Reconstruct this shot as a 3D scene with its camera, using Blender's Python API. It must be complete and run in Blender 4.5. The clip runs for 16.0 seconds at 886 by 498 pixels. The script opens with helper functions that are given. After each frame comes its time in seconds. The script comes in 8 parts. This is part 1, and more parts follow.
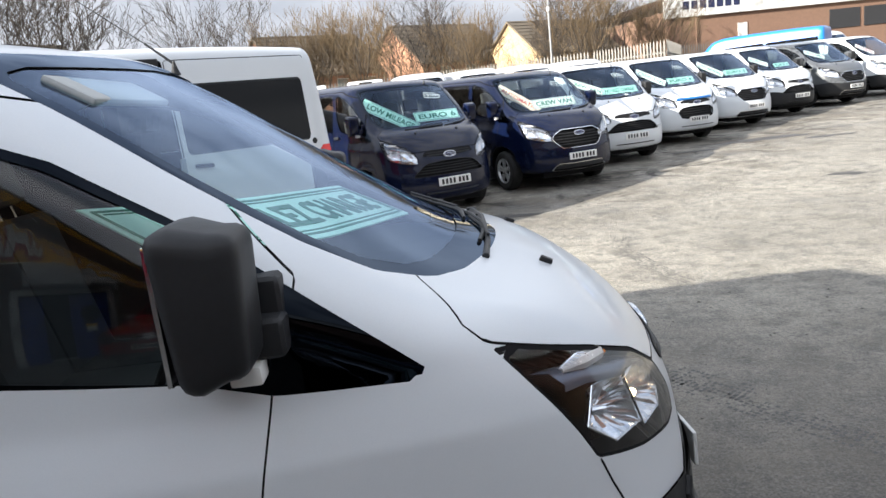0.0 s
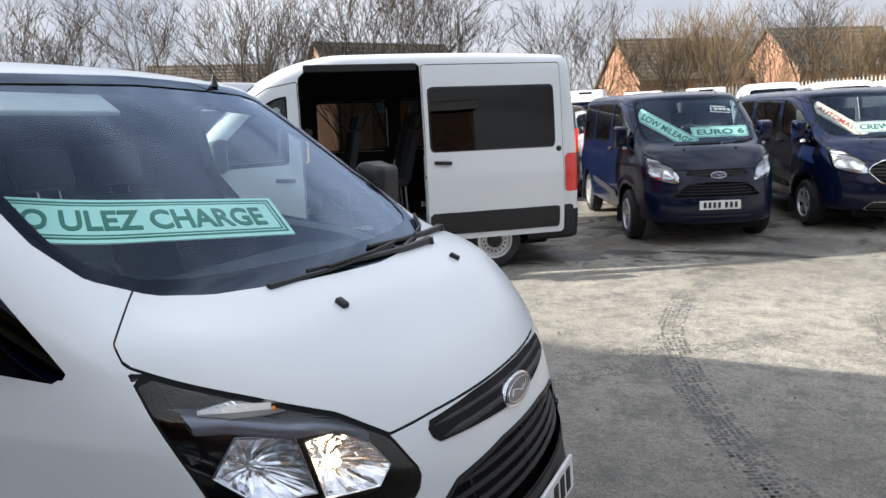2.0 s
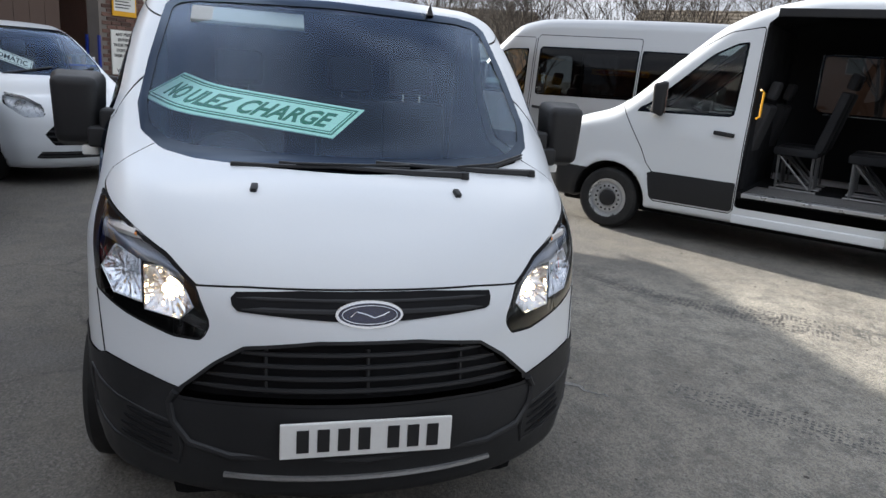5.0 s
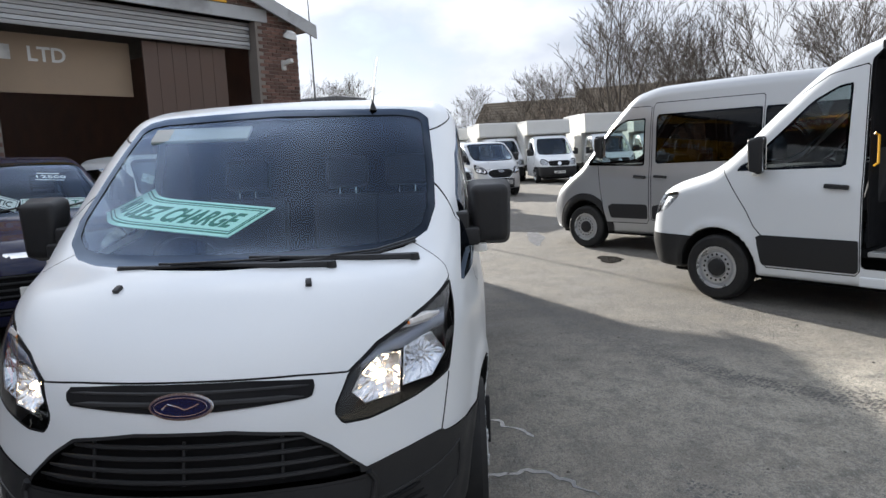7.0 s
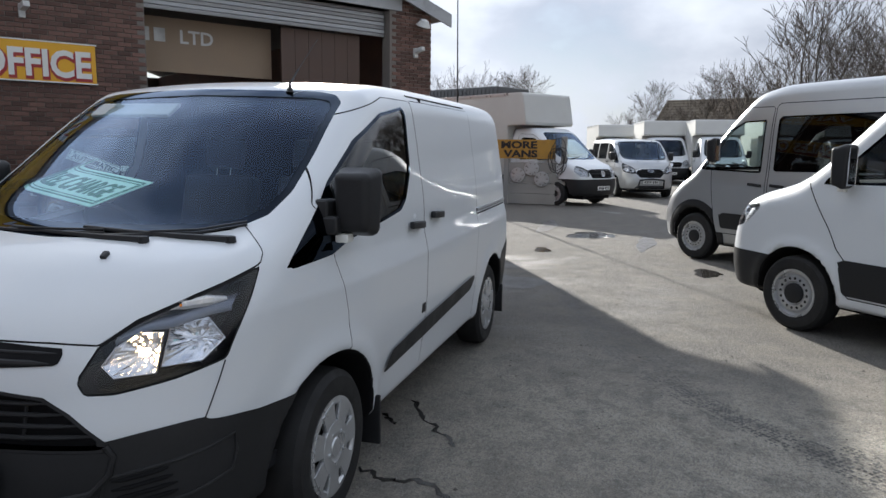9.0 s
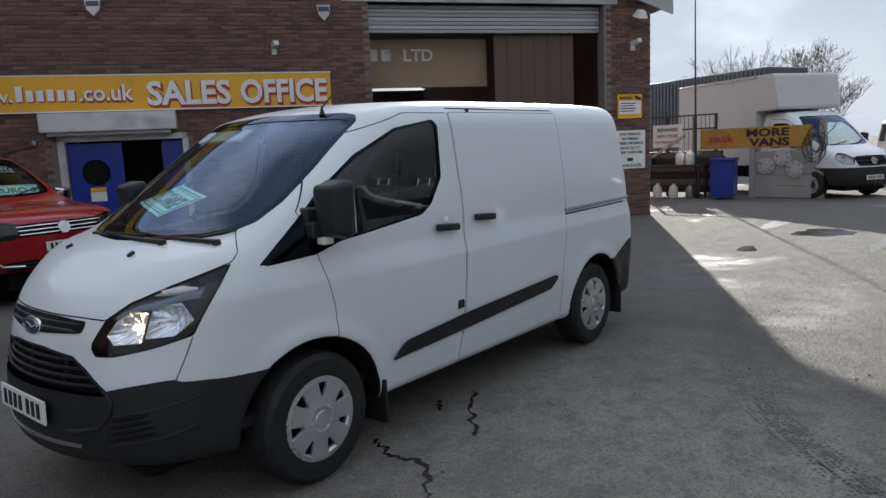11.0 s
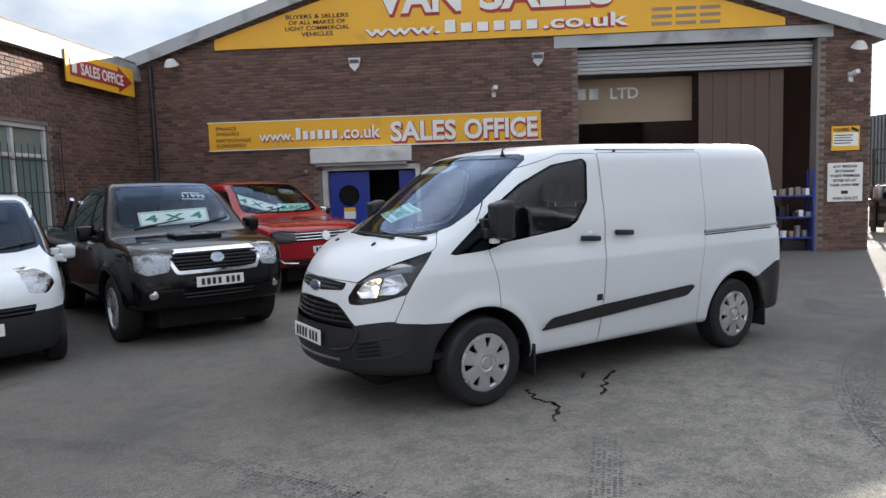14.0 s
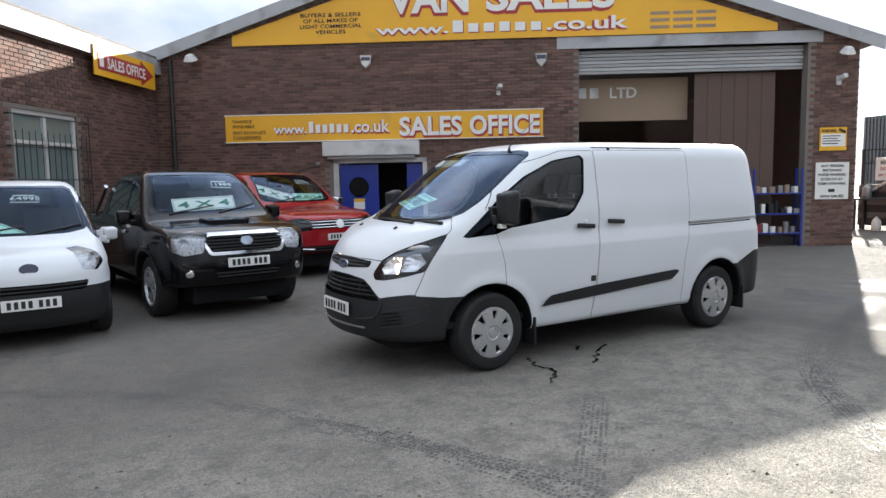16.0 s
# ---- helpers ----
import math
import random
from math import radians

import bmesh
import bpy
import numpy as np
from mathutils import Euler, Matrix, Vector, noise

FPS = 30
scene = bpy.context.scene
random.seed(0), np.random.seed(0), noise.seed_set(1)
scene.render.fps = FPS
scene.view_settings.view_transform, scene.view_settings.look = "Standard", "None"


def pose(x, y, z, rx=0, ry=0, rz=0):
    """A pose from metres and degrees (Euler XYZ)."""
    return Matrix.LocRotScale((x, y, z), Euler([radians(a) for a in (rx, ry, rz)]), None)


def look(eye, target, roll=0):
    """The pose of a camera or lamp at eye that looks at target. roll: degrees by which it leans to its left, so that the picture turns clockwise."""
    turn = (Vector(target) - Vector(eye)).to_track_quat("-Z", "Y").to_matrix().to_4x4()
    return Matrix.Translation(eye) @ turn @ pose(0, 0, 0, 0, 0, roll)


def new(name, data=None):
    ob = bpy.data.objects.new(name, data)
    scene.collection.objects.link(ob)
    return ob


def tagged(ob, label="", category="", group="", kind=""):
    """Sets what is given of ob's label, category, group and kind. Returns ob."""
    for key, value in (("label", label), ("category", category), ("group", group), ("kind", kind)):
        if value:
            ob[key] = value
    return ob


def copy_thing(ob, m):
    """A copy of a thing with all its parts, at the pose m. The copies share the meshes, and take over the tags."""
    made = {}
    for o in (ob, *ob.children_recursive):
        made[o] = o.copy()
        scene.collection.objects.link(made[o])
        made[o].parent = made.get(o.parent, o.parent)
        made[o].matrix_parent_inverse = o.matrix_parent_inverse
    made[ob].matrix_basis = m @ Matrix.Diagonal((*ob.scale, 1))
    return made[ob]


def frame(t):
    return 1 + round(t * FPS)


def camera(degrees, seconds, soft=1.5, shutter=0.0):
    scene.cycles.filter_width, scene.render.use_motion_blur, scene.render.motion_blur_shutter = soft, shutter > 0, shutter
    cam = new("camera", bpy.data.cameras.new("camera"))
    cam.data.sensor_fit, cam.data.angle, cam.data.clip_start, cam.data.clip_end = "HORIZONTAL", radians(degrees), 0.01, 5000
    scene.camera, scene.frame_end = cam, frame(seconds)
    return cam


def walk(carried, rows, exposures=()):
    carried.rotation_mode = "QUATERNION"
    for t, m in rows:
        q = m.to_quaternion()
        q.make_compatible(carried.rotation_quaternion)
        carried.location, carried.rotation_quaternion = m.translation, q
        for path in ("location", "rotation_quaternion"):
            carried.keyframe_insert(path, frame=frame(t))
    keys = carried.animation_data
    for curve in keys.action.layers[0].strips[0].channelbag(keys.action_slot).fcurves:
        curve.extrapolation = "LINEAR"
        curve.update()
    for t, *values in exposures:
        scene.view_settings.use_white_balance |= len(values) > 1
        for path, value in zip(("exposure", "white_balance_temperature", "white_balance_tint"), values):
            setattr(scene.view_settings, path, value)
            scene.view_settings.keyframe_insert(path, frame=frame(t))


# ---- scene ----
cam = camera(65.4, 16.0)
PATH = [
    (0, (1.712, -2.176, 1.676), (1.773, -0.22, 1.263), -6.5),
    (0.5, (2.054, -2.093, 1.628), (2.034, -0.142, 1.185), -5.8),
    (1, (2.402, -2.011, 1.642), (2.319, -0.049, 1.264), -4.2),
    (1.5, (2.809, -1.984, 1.673), (2.164, -0.121, 1.333), -3.3),
    (2, (3.078, -1.783, 1.65), (2.188, -0.023, 1.317), -2.5),
    (2.5, (3.332, -1.577, 1.671), (2.327, 0.12, 1.343), -3.0),
    (3, (3.659, -1.356, 1.671), (2.231, 0.001, 1.324), -0.7),
    (3.5, (3.82, -1.074, 1.641), (2.238, 0.095, 1.286), -1.6),
    (4, (3.966, -0.79, 1.631), (2.269, 0.228, 1.34), -1.0),
    (4.5, (4.208, -0.605, 1.676), (2.394, 0.081, 1.188), 2.8),
    (4.6, (4.233, -0.545, 1.649), (2.407, 0.093, 1.141), 0.5),
    (4.7, (4.276, -0.486, 1.644), (2.442, 0.117, 1.122), 1.7),
    (6.8, (4.421, 0.766, 1.636), (2.451, 0.731, 1.291), 0.4),
    (7, (4.419, 0.898, 1.657), (2.439, 0.832, 1.379), -2.5),
    (7.5, (4.429, 1.293, 1.626), (2.468, 1.036, 1.328), -2.3),
    (8, (4.345, 1.595, 1.628), (2.42, 1.179, 1.278), -2.4),
    (8.1, (4.318, 1.662, 1.636), (2.398, 1.227, 1.281), -2.7),
    (8.2, (4.276, 1.713, 1.617), (2.355, 1.273, 1.277), -1.6),
    (10.3, (3.814, 3.12, 1.652), (2.025, 2.265, 1.395), -2.8),
    (10.4, (3.79, 3.19, 1.657), (2.029, 2.278, 1.402), -2.8),
    (10.5, (3.774, 3.27, 1.64), (2.048, 2.289, 1.397), -1.8),
    (11, (3.607, 3.575, 1.658), (2.085, 2.31, 1.37), -2.5),
    (11.5, (3.48, 3.769, 1.65), (2.092, 2.346, 1.429), -3.5),
    (12, (3.493, 4.086, 1.661), (2.361, 2.455, 1.416), -2.4),
    (12.5, (3.712, 4.305, 1.642), (2.604, 2.654, 1.43), -2.9),
    (13, (3.942, 4.525, 1.648), (2.753, 2.93, 1.444), -2.2),
    (13.5, (4.131, 4.852, 1.644), (3.001, 3.211, 1.469), -1.0),
    (14, (4.358, 5.037, 1.646), (3.304, 3.347, 1.464), -1.8),
    (14.5, (4.612, 5.154, 1.645), (3.552, 3.465, 1.488), -3.7),
    (15, (4.734, 5.353, 1.658), (3.639, 3.685, 1.524), -2.8),
    (15.5, (4.764, 5.566, 1.635), (3.728, 3.861, 1.492), -2.3),
    (16, (4.849, 5.602, 1.628), (3.796, 3.914, 1.429), -1.0),
]
# seconds, stops, kelvin, tint
EXPOSURE = [(0, 1.60, 6330, 10), (1.5, 1.50, 6320, 10), (3.5, 1.68, 6320, 10), (4.5, 1.50, 6300, 10), (7, 1.40, 6280, 10), (8, 1.2, 6150, 10), (10.5, 0.92, 6120, 10), (11, 0.88, 6100, 10), (12, 1.15, 6100, 10), (13, 1.48, 6250, 10), (14.5, 1.68, 6300, 10), (16, 1.7, 6300, 10)]
walk(cam, [(t, look(eye, target, roll)) for t, eye, target, roll in PATH], exposures=EXPOSURE)

# ---- light ----
SUN_EL, SUN_AZ = 21.0, -151.5
world = bpy.data.worlds.new("sky")
scene.world = world
world.use_nodes = True
wn, wl = world.node_tree.nodes, world.node_tree.links
wn.clear()
w_out = wn.new("ShaderNodeOutputWorld")
w_bg = wn.new("ShaderNodeBackground")
w_sky = wn.new("ShaderNodeTexSky")
w_sky.sky_type, w_sky.sun_disc = "NISHITA", False
w_sky.sun_elevation, w_sky.sun_rotation = radians(SUN_EL), radians(90 - SUN_AZ)
w_sky.air_density, w_sky.dust_density, w_sky.ozone_density = 1.1, 0.3, 1.5
# broken cloud over the clear sky, flattened towards the horizon
w_tc = wn.new("ShaderNodeTexCoord")
w_map = wn.new("ShaderNodeMapping")
w_map.inputs["Scale"].default_value = (1.0, 1.0, 1.9)
w_noise = wn.new("ShaderNodeTexNoise")
w_noise.inputs["Scale"].default_value, w_noise.inputs["Detail"].default_value = 1.7, 6.0
w_noise.inputs["Roughness"].default_value = 0.55
w_ramp = wn.new("ShaderNodeValToRGB")
w_ramp.color_ramp.elements[0].position, w_ramp.color_ramp.elements[0].color = 0.30, (0.55, 0.55, 0.55, 1)
w_ramp.color_ramp.elements[1].position, w_ramp.color_ramp.elements[1].color = 0.44, (1, 1, 1, 1)
w_shade = wn.new("ShaderNodeTexNoise")
w_shade.inputs["Scale"].default_value, w_shade.inputs["Detail"].default_value = 3.4, 6.0
w_cloud = wn.new("ShaderNodeValToRGB")
w_cloud.color_ramp.elements[0].position, w_cloud.color_ramp.elements[0].color = 0.36, (3.9, 4.2, 4.8, 1)
w_cloud.color_ramp.elements[1].position, w_cloud.color_ramp.elements[1].color = 0.62, (7.4, 7.6, 8.0, 1)
w_mix = wn.new("ShaderNodeMix")
w_mix.data_type = "RGBA"
wl.new(w_tc.outputs["Generated"], w_map.inputs["Vector"])
wl.new(w_map.outputs["Vector"], w_noise.inputs["Vector"])
wl.new(w_map.outputs["Vector"], w_shade.inputs["Vector"])
w_sep = wn.new("ShaderNodeSeparateXYZ")
w_high = wn.new("ShaderNodeMath")
w_high.operation = "MULTIPLY_ADD"
w_high.inputs[1].default_value = -0.15
wl.new(w_tc.outputs["Generated"], w_sep.inputs["Vector"])
wl.new(w_sep.outputs["Z"], w_high.inputs[0])
wl.new(w_noise.outputs["Fac"], w_high.inputs[2])
wl.new(w_high.outputs["Value"], w_ramp.inputs["Fac"])
wl.new(w_shade.outputs["Fac"], w_cloud.inputs["Fac"])
wl.new(w_ramp.outputs["Color"], w_mix.inputs["Factor"])
wl.new(w_sky.outputs["Color"], w_mix.inputs["A"])
wl.new(w_cloud.outputs["Color"], w_mix.inputs["B"])
# cloud lit through from behind is far brighter round the sun
w_dot = wn.new("ShaderNodeVectorMath")
w_dot.operation = "DOT_PRODUCT"
w_dot.inputs[1].default_value = (math.cos(radians(SUN_EL)) * math.cos(radians(SUN_AZ)), math.cos(radians(SUN_EL)) * math.sin(radians(SUN_AZ)), math.sin(radians(SUN_EL)))
w_glow = wn.new("ShaderNodeMapRange")
w_glow.interpolation_type = "SMOOTHSTEP"
w_glow.inputs["From Min"].default_value, w_glow.inputs["From Max"].default_value = 0.55, 1.0
w_glow.inputs["To Min"].default_value, w_glow.inputs["To Max"].default_value = 1.0, 1.7
w_scale = wn.new("ShaderNodeVectorMath")
w_scale.operation = "SCALE"
wl.new(w_tc.outputs["Generated"], w_dot.inputs[0])
wl.new(w_dot.outputs["Value"], w_glow.inputs["Value"])
wl.new(w_mix.outputs["Result"], w_scale.inputs[0])
w_lift = wn.new("ShaderNodeMath")
w_lift.operation = "MULTIPLY_ADD"
w_lift.inputs[1].default_value, w_lift.inputs[2].default_value = 0.85, 0.50
w_both = wn.new("ShaderNodeMath")
w_both.operation = "MULTIPLY"
wl.new(w_sep.outputs["Z"], w_lift.inputs[0])
wl.new(w_lift.outputs["Value"], w_both.inputs[0])
wl.new(w_glow.outputs["Result"], w_both.inputs[1])
wl.new(w_both.outputs["Value"], w_scale.inputs["Scale"])
wl.new(w_scale.outputs["Vector"], w_bg.inputs["Color"])
wl.new(w_bg.outputs["Background"], w_out.inputs["Surface"])
w_bg.inputs["Strength"].default_value = 0.07
sun = new("sun", bpy.data.lights.new("sun", "SUN"))
sun.data.energy, sun.data.angle, sun.data.color = 5.0, radians(0.6), (1.0, 0.93, 0.82)
sun_way = Vector((math.cos(radians(SUN_EL)) * math.cos(radians(SUN_AZ)), math.cos(radians(SUN_EL)) * math.sin(radians(SUN_AZ)), math.sin(radians(SUN_EL))))
sun.matrix_world = look((0, 0, 0), -sun_way) @ Matrix.Identity(4)
sun.location = (0, 0, 30)

# ---- materials ----
def mat(name, col, rough=0.5, metal=0.0, var=0.12, scale=6.0, fine=80.0, bump=0.0, bump_scale=60.0, coat=0.0, stain=None, stain_scale=0.6, stain_edge=(0.5, 0.7), rough_var=0.1, spec=0.5, local=False, piece=0.0):
    """A surface with grain and patches: colour varied at two scales, roughness with it, and fine relief."""
    m = bpy.data.materials.new(name)
    m.use_nodes = True
    n, l = m.node_tree.nodes, m.node_tree.links
    b = n["Principled BSDF"]
    b.inputs["Metallic"].default_value, b.inputs["Specular IOR Level"].default_value = metal, spec
    b.inputs["Coat Weight"].default_value, b.inputs["Coat Roughness"].default_value = coat, 0.04
    tc = n.new("ShaderNodeTexCoord")
    src = tc.outputs["Object"] if local else n.new("ShaderNodeNewGeometry").outputs["Position"]
    big, small = n.new("ShaderNodeTexNoise"), n.new("ShaderNodeTexNoise")
    for node, s in ((big, scale), (small, fine)):
        node.inputs["Scale"].default_value, node.inputs["Detail"].default_value = s, 5.0
        l.new(src, node.inputs["Vector"])
    add = n.new("ShaderNodeMath")
    add.operation = "ADD"
    l.new(big.outputs["Fac"], add.inputs[0])
    l.new(small.outputs["Fac"], add.inputs[1])
    ramp = n.new("ShaderNodeMapRange")
    ramp.inputs["From Min"].default_value, ramp.inputs["From Max"].default_value = 0.6, 1.4
    ramp.inputs["To Min"].default_value, ramp.inputs["To Max"].default_value = 1 - var, 1 + var
    l.new(add.outputs[0], ramp.inputs["Value"])
    fac = ramp.outputs["Result"]
    if piece:
        oi, pr, mul = n.new("ShaderNodeObjectInfo"), n.new("ShaderNodeMapRange"), n.new("ShaderNodeMath")
        geo = n.new("ShaderNodeNewGeometry")
        mx = n.new("ShaderNodeMath")
        mx.operation = "ADD"
        l.new(oi.outputs["Random"], mx.inputs[0])
        l.new(geo.outputs["Random Per Island"], mx.inputs[1])
        fr = n.new("ShaderNodeMath")
        fr.operation = "FRACT"
        l.new(mx.outputs[0], fr.inputs[0])
        pr.inputs["To Min"].default_value, pr.inputs["To Max"].default_value = 1 - piece, 1 + piece
        l.new(fr.outputs[0], pr.inputs["Value"])
        mul.operation = "MULTIPLY"
        l.new(fac, mul.inputs[0])
        l.new(pr.outputs["Result"], mul.inputs[1])
        fac = mul.outputs[0]
    scl = n.new("ShaderNodeVectorMath")
    scl.operation = "SCALE"
    scl.inputs[0].default_value = col[:3]
    l.new(fac, scl.inputs["Scale"])
    colour = scl.outputs["Vector"]
    if stain:
        sn, sr, mx = n.new("ShaderNodeTexNoise"), n.new("ShaderNodeMapRange"), n.new("ShaderNodeMix")
        sn.inputs["Scale"].default_value, sn.inputs["Detail"].default_value, sn.inputs["Distortion"].default_value = stain_scale, 8.0, 0.4
        l.new(src, sn.inputs["Vector"])
        sr.inputs["From Min"].default_value, sr.inputs["From Max"].default_value = stain_edge
        sr.clamp = True
        l.new(sn.outputs["Fac"], sr.inputs["Value"])
        mx.data_type = "RGBA"
        l.new(sr.outputs["Result"], mx.inputs["Factor"])
        l.new(colour, mx.inputs["A"])
        mx.inputs["B"].default_value = (*stain[:3], 1)
        colour = mx.outputs["Result"]
    l.new(colour, b.inputs["Base Color"])
    rr = n.new("ShaderNodeMapRange")
    rr.inputs["From Min"].default_value, rr.inputs["From Max"].default_value = 0.3, 0.7
    rr.inputs["To Min"].default_value, rr.inputs["To Max"].default_value = max(rough - rough_var, 0.02), min(rough + rough_var, 1)
    l.new(big.outputs["Fac"], rr.inputs["Value"])
    l.new(rr.outputs["Result"], b.inputs["Roughness"])
    if bump:
        bn, bp = n.new("ShaderNodeTexNoise"), n.new("ShaderNodeBump")
        bn.inputs["Scale"].default_value, bn.inputs["Detail"].default_value = bump_scale, 6.0
        l.new(src, bn.inputs["Vector"])
        l.new(bn.outputs["Fac"], bp.inputs["Height"])
        bp.inputs["Strength"].default_value, bp.inputs["Distance"].default_value = bump, 0.02
        l.new(bp.outputs["Normal"], b.inputs["Normal"])
    return m


def paint(name, col, rough=0.32, coat=0.6, var=0.03, metal=0.0, spec=0.5):
    return mat(name, col, rough, metal, var, 1.5, 300.0, coat=coat, rough_var=0.05, local=True, spec=spec)


def glass(name, col, tint=0.5, rough=0.01, sky_sheen=(1.0, 1.0, 1.0), gloss=0.045):
    """Window glass: a reflecting coat, clear unless given a sheen colour, over tinted see-through glass."""
    m = bpy.data.materials.new(name)
    m.use_nodes = True
    n, l = m.node_tree.nodes, m.node_tree.links
    n.remove(n["Principled BSDF"])
    tr, gl, mx, lw = n.new("ShaderNodeBsdfTransparent"), n.new("ShaderNodeBsdfGlossy"), n.new("ShaderNodeMixShader"), n.new("ShaderNodeLayerWeight")
    tr.inputs["Color"].default_value = (*[c * tint for c in col], 1)
    gl.inputs["Roughness"].default_value = rough
    gl.inputs["Color"].default_value = (*sky_sheen, 1)
    # the same gloss from inside and outside: 4 % head-on, rising steeply at a slant
    lw.inputs["Blend"].default_value = 0.5
    power, gain = n.new("ShaderNodeMath"), n.new("ShaderNodeMath")
    power.operation, gain.operation = "POWER", "MULTIPLY_ADD"
    power.inputs[1].default_value = 3.4
    gain.inputs[1].default_value, gain.inputs[2].default_value = 0.95, gloss
    l.new(lw.outputs["Facing"], power.inputs[0])
    l.new(power.outputs[0], gain.inputs[0])
    l.new(gain.outputs[0], mx.inputs["Fac"])
    l.new(tr.outputs[0], mx.inputs[1])
    l.new(gl.outputs[0], mx.inputs[2])
    l.new(mx.outputs[0], n["Material Output"].inputs["Surface"])
    return m


WHITE = paint("white_paint", (0.63, 0.655, 0.675), 0.34, 0.4)
NAVY = paint("navy_paint", (0.0028, 0.0058, 0.022), 0.22, 0.45, spec=0.15)
BLACKP = paint("black_paint", (0.004, 0.004, 0.005), 0.18, 0.35, spec=0.12)
RED = paint("red_paint", (0.29, 0.008, 0.012), 0.25, 0.6, spec=0.3)
SILVER = paint("silver_paint", (0.40, 0.41, 0.42), 0.34, 0.5, metal=0.6)
GREYP = paint("dark_grey_paint", (0.10, 0.105, 0.11), 0.3, 0.6, metal=0.4)
BLUEP = paint("blue_paint", (0.003, 0.005, 0.035), 0.25, 0.6, spec=0.2)
SKYBLUE = paint("bright_blue_paint", (0.012, 0.16, 0.50), 0.35, 0.4)
PLASTIC = mat("black_plastic", (0.016, 0.0165, 0.018), 0.5, var=0.15, bump=0.05, bump_scale=400, local=True, spec=0.35)
RUBBER = mat("tyre_rubber", (0.006, 0.006, 0.0065), 0.75, var=0.25, scale=9, stain=(0.018, 0.0175, 0.016), stain_scale=4, stain_edge=(0.5, 0.8), bump=0.1, bump_scale=150, local=True)
GLOW = mat("lit_bulb", (0.9, 0.75, 0.5), 0.3, var=0.02, local=True)
GLOW.node_tree.nodes["Principled BSDF"].inputs["Emission Color"].default_value = (1.0, 0.66, 0.30, 1)
GLOW.node_tree.nodes["Principled BSDF"].inputs["Emission Strength"].default_value = 14.0
DARK = mat("dark_recess", (0.005, 0.005, 0.006), 0.7, var=0.1, local=True, spec=0.2)
CLOTH = mat("dark_seat_cloth", (0.032, 0.033, 0.037), 0.9, var=0.2, fine=200, local=True)
# grey trim set near-black: the unlit cabin's shade is in the colour
LINING = mat("shaded_cabin_lining", (0.014, 0.0145, 0.017), 0.85, var=0.15, local=True, spec=0.2)
CHROME = mat("chrome", (0.75, 0.76, 0.78), 0.12, 1.0, 0.04, rough_var=0.05, local=True)
ALLOY = mat("silver_wheel", (0.52, 0.53, 0.54), 0.33, 0.7, 0.08, local=True)
STEEL = mat("dull_steel", (0.30, 0.30, 0.30), 0.5, 0.8, 0.2, bump=0.05, local=True)
LAMPGREY = mat("lamp_back_grey", (0.36, 0.37, 0.38), 0.3, 0.5, 0.12, 30, local=True)
REFLECT = mat("lamp_reflector", (0.82, 0.83, 0.85), 0.11, 0.93, 0.05, 40, rough_var=0.08, local=True)
HOOD = mat("lamp_hood", (0.14, 0.155, 0.19), 0.16, 0.5, 0.1, local=True)
PALELENS = mat("pale_indicator_lens", (0.62, 0.60, 0.58), 0.2, 0.2, 0.1, 60, local=True)
# blue coat here and on FRIT: glass tint plus painted-in sky reflection
GLASS_C = glass("clear_screen_glass", (0.88, 0.98, 0.98), 0.90, sky_sheen=(0.55, 0.69, 0.94), gloss=0.016)
GLASS_T = glass("tinted_side_glass", (0.80, 0.88, 0.86), 0.80)
GLASS_P = glass("privacy_glass", (0.3, 0.32, 0.34), 0.22, gloss=0.026)
FRIT = glass("glossy_black_edge", (0.02, 0.02, 0.02), 0.02, sky_sheen=(0.45, 0.56, 0.74), gloss=0.018)
LENS = glass("lamp_lens", (0.95, 0.97, 1.0), 0.96)
PLATE_W = mat("white_plate", (0.72, 0.72, 0.70), 0.35, var=0.04, local=True)
PLATE_Y = mat("yellow_plate", (0.75, 0.52, 0.05), 0.35, var=0.04, local=True)
INK = mat("black_lettering", (0.012, 0.012, 0.013), 0.5, var=0.05, local=True)
BADGE = mat("blue_badge", (0.006, 0.010, 0.05), 0.2, var=0.05, coat=0.8, local=True)
ORANGE = mat("amber_lens", (0.75, 0.22, 0.02), 0.2, var=0.05, local=True)
TAILRED = mat("red_lamp_lens", (0.65, 0.02, 0.015), 0.2, var=0.08, coat=0.6, local=True)
MINT = mat("mint_card", (0.52, 0.84, 0.73), 0.45, var=0.04, local=True)
GREEN = mat("green_lettering", (0.01, 0.16, 0.09), 0.5, var=0.05, local=True)
CARDW = mat("white_card", (0.78, 0.78, 0.74), 0.5, var=0.04, local=True)
REDINK = mat("red_lettering", (0.36, 0.03, 0.03), 0.5, var=0.06, local=True)
BOXWHITE = mat("white_box_panel", (0.54, 0.54, 0.515), 0.45, var=0.07, scale=1.5, stain=(0.5, 0.49, 0.46), stain_scale=1.2, stain_edge=(0.6, 0.9), local=True)
GREYMET = mat("grey_painted_metal", (0.42, 0.43, 0.44), 0.45, var=0.1, scale=2)
YELLOW = mat("yellow_sign", (0.80, 0.42, 0.02), 0.45, var=0.08, scale=1.2, stain=(0.5, 0.30, 0.05), stain_scale=1.5, stain_edge=(0.62, 0.85), local=True)

# ---- building kit ----
def thing(name, label, category, m=None, group="", kind=""):
    ob = tagged(new(name), label, category, group, kind)
    if m is not None:
        ob.matrix_basis = m
    return ob


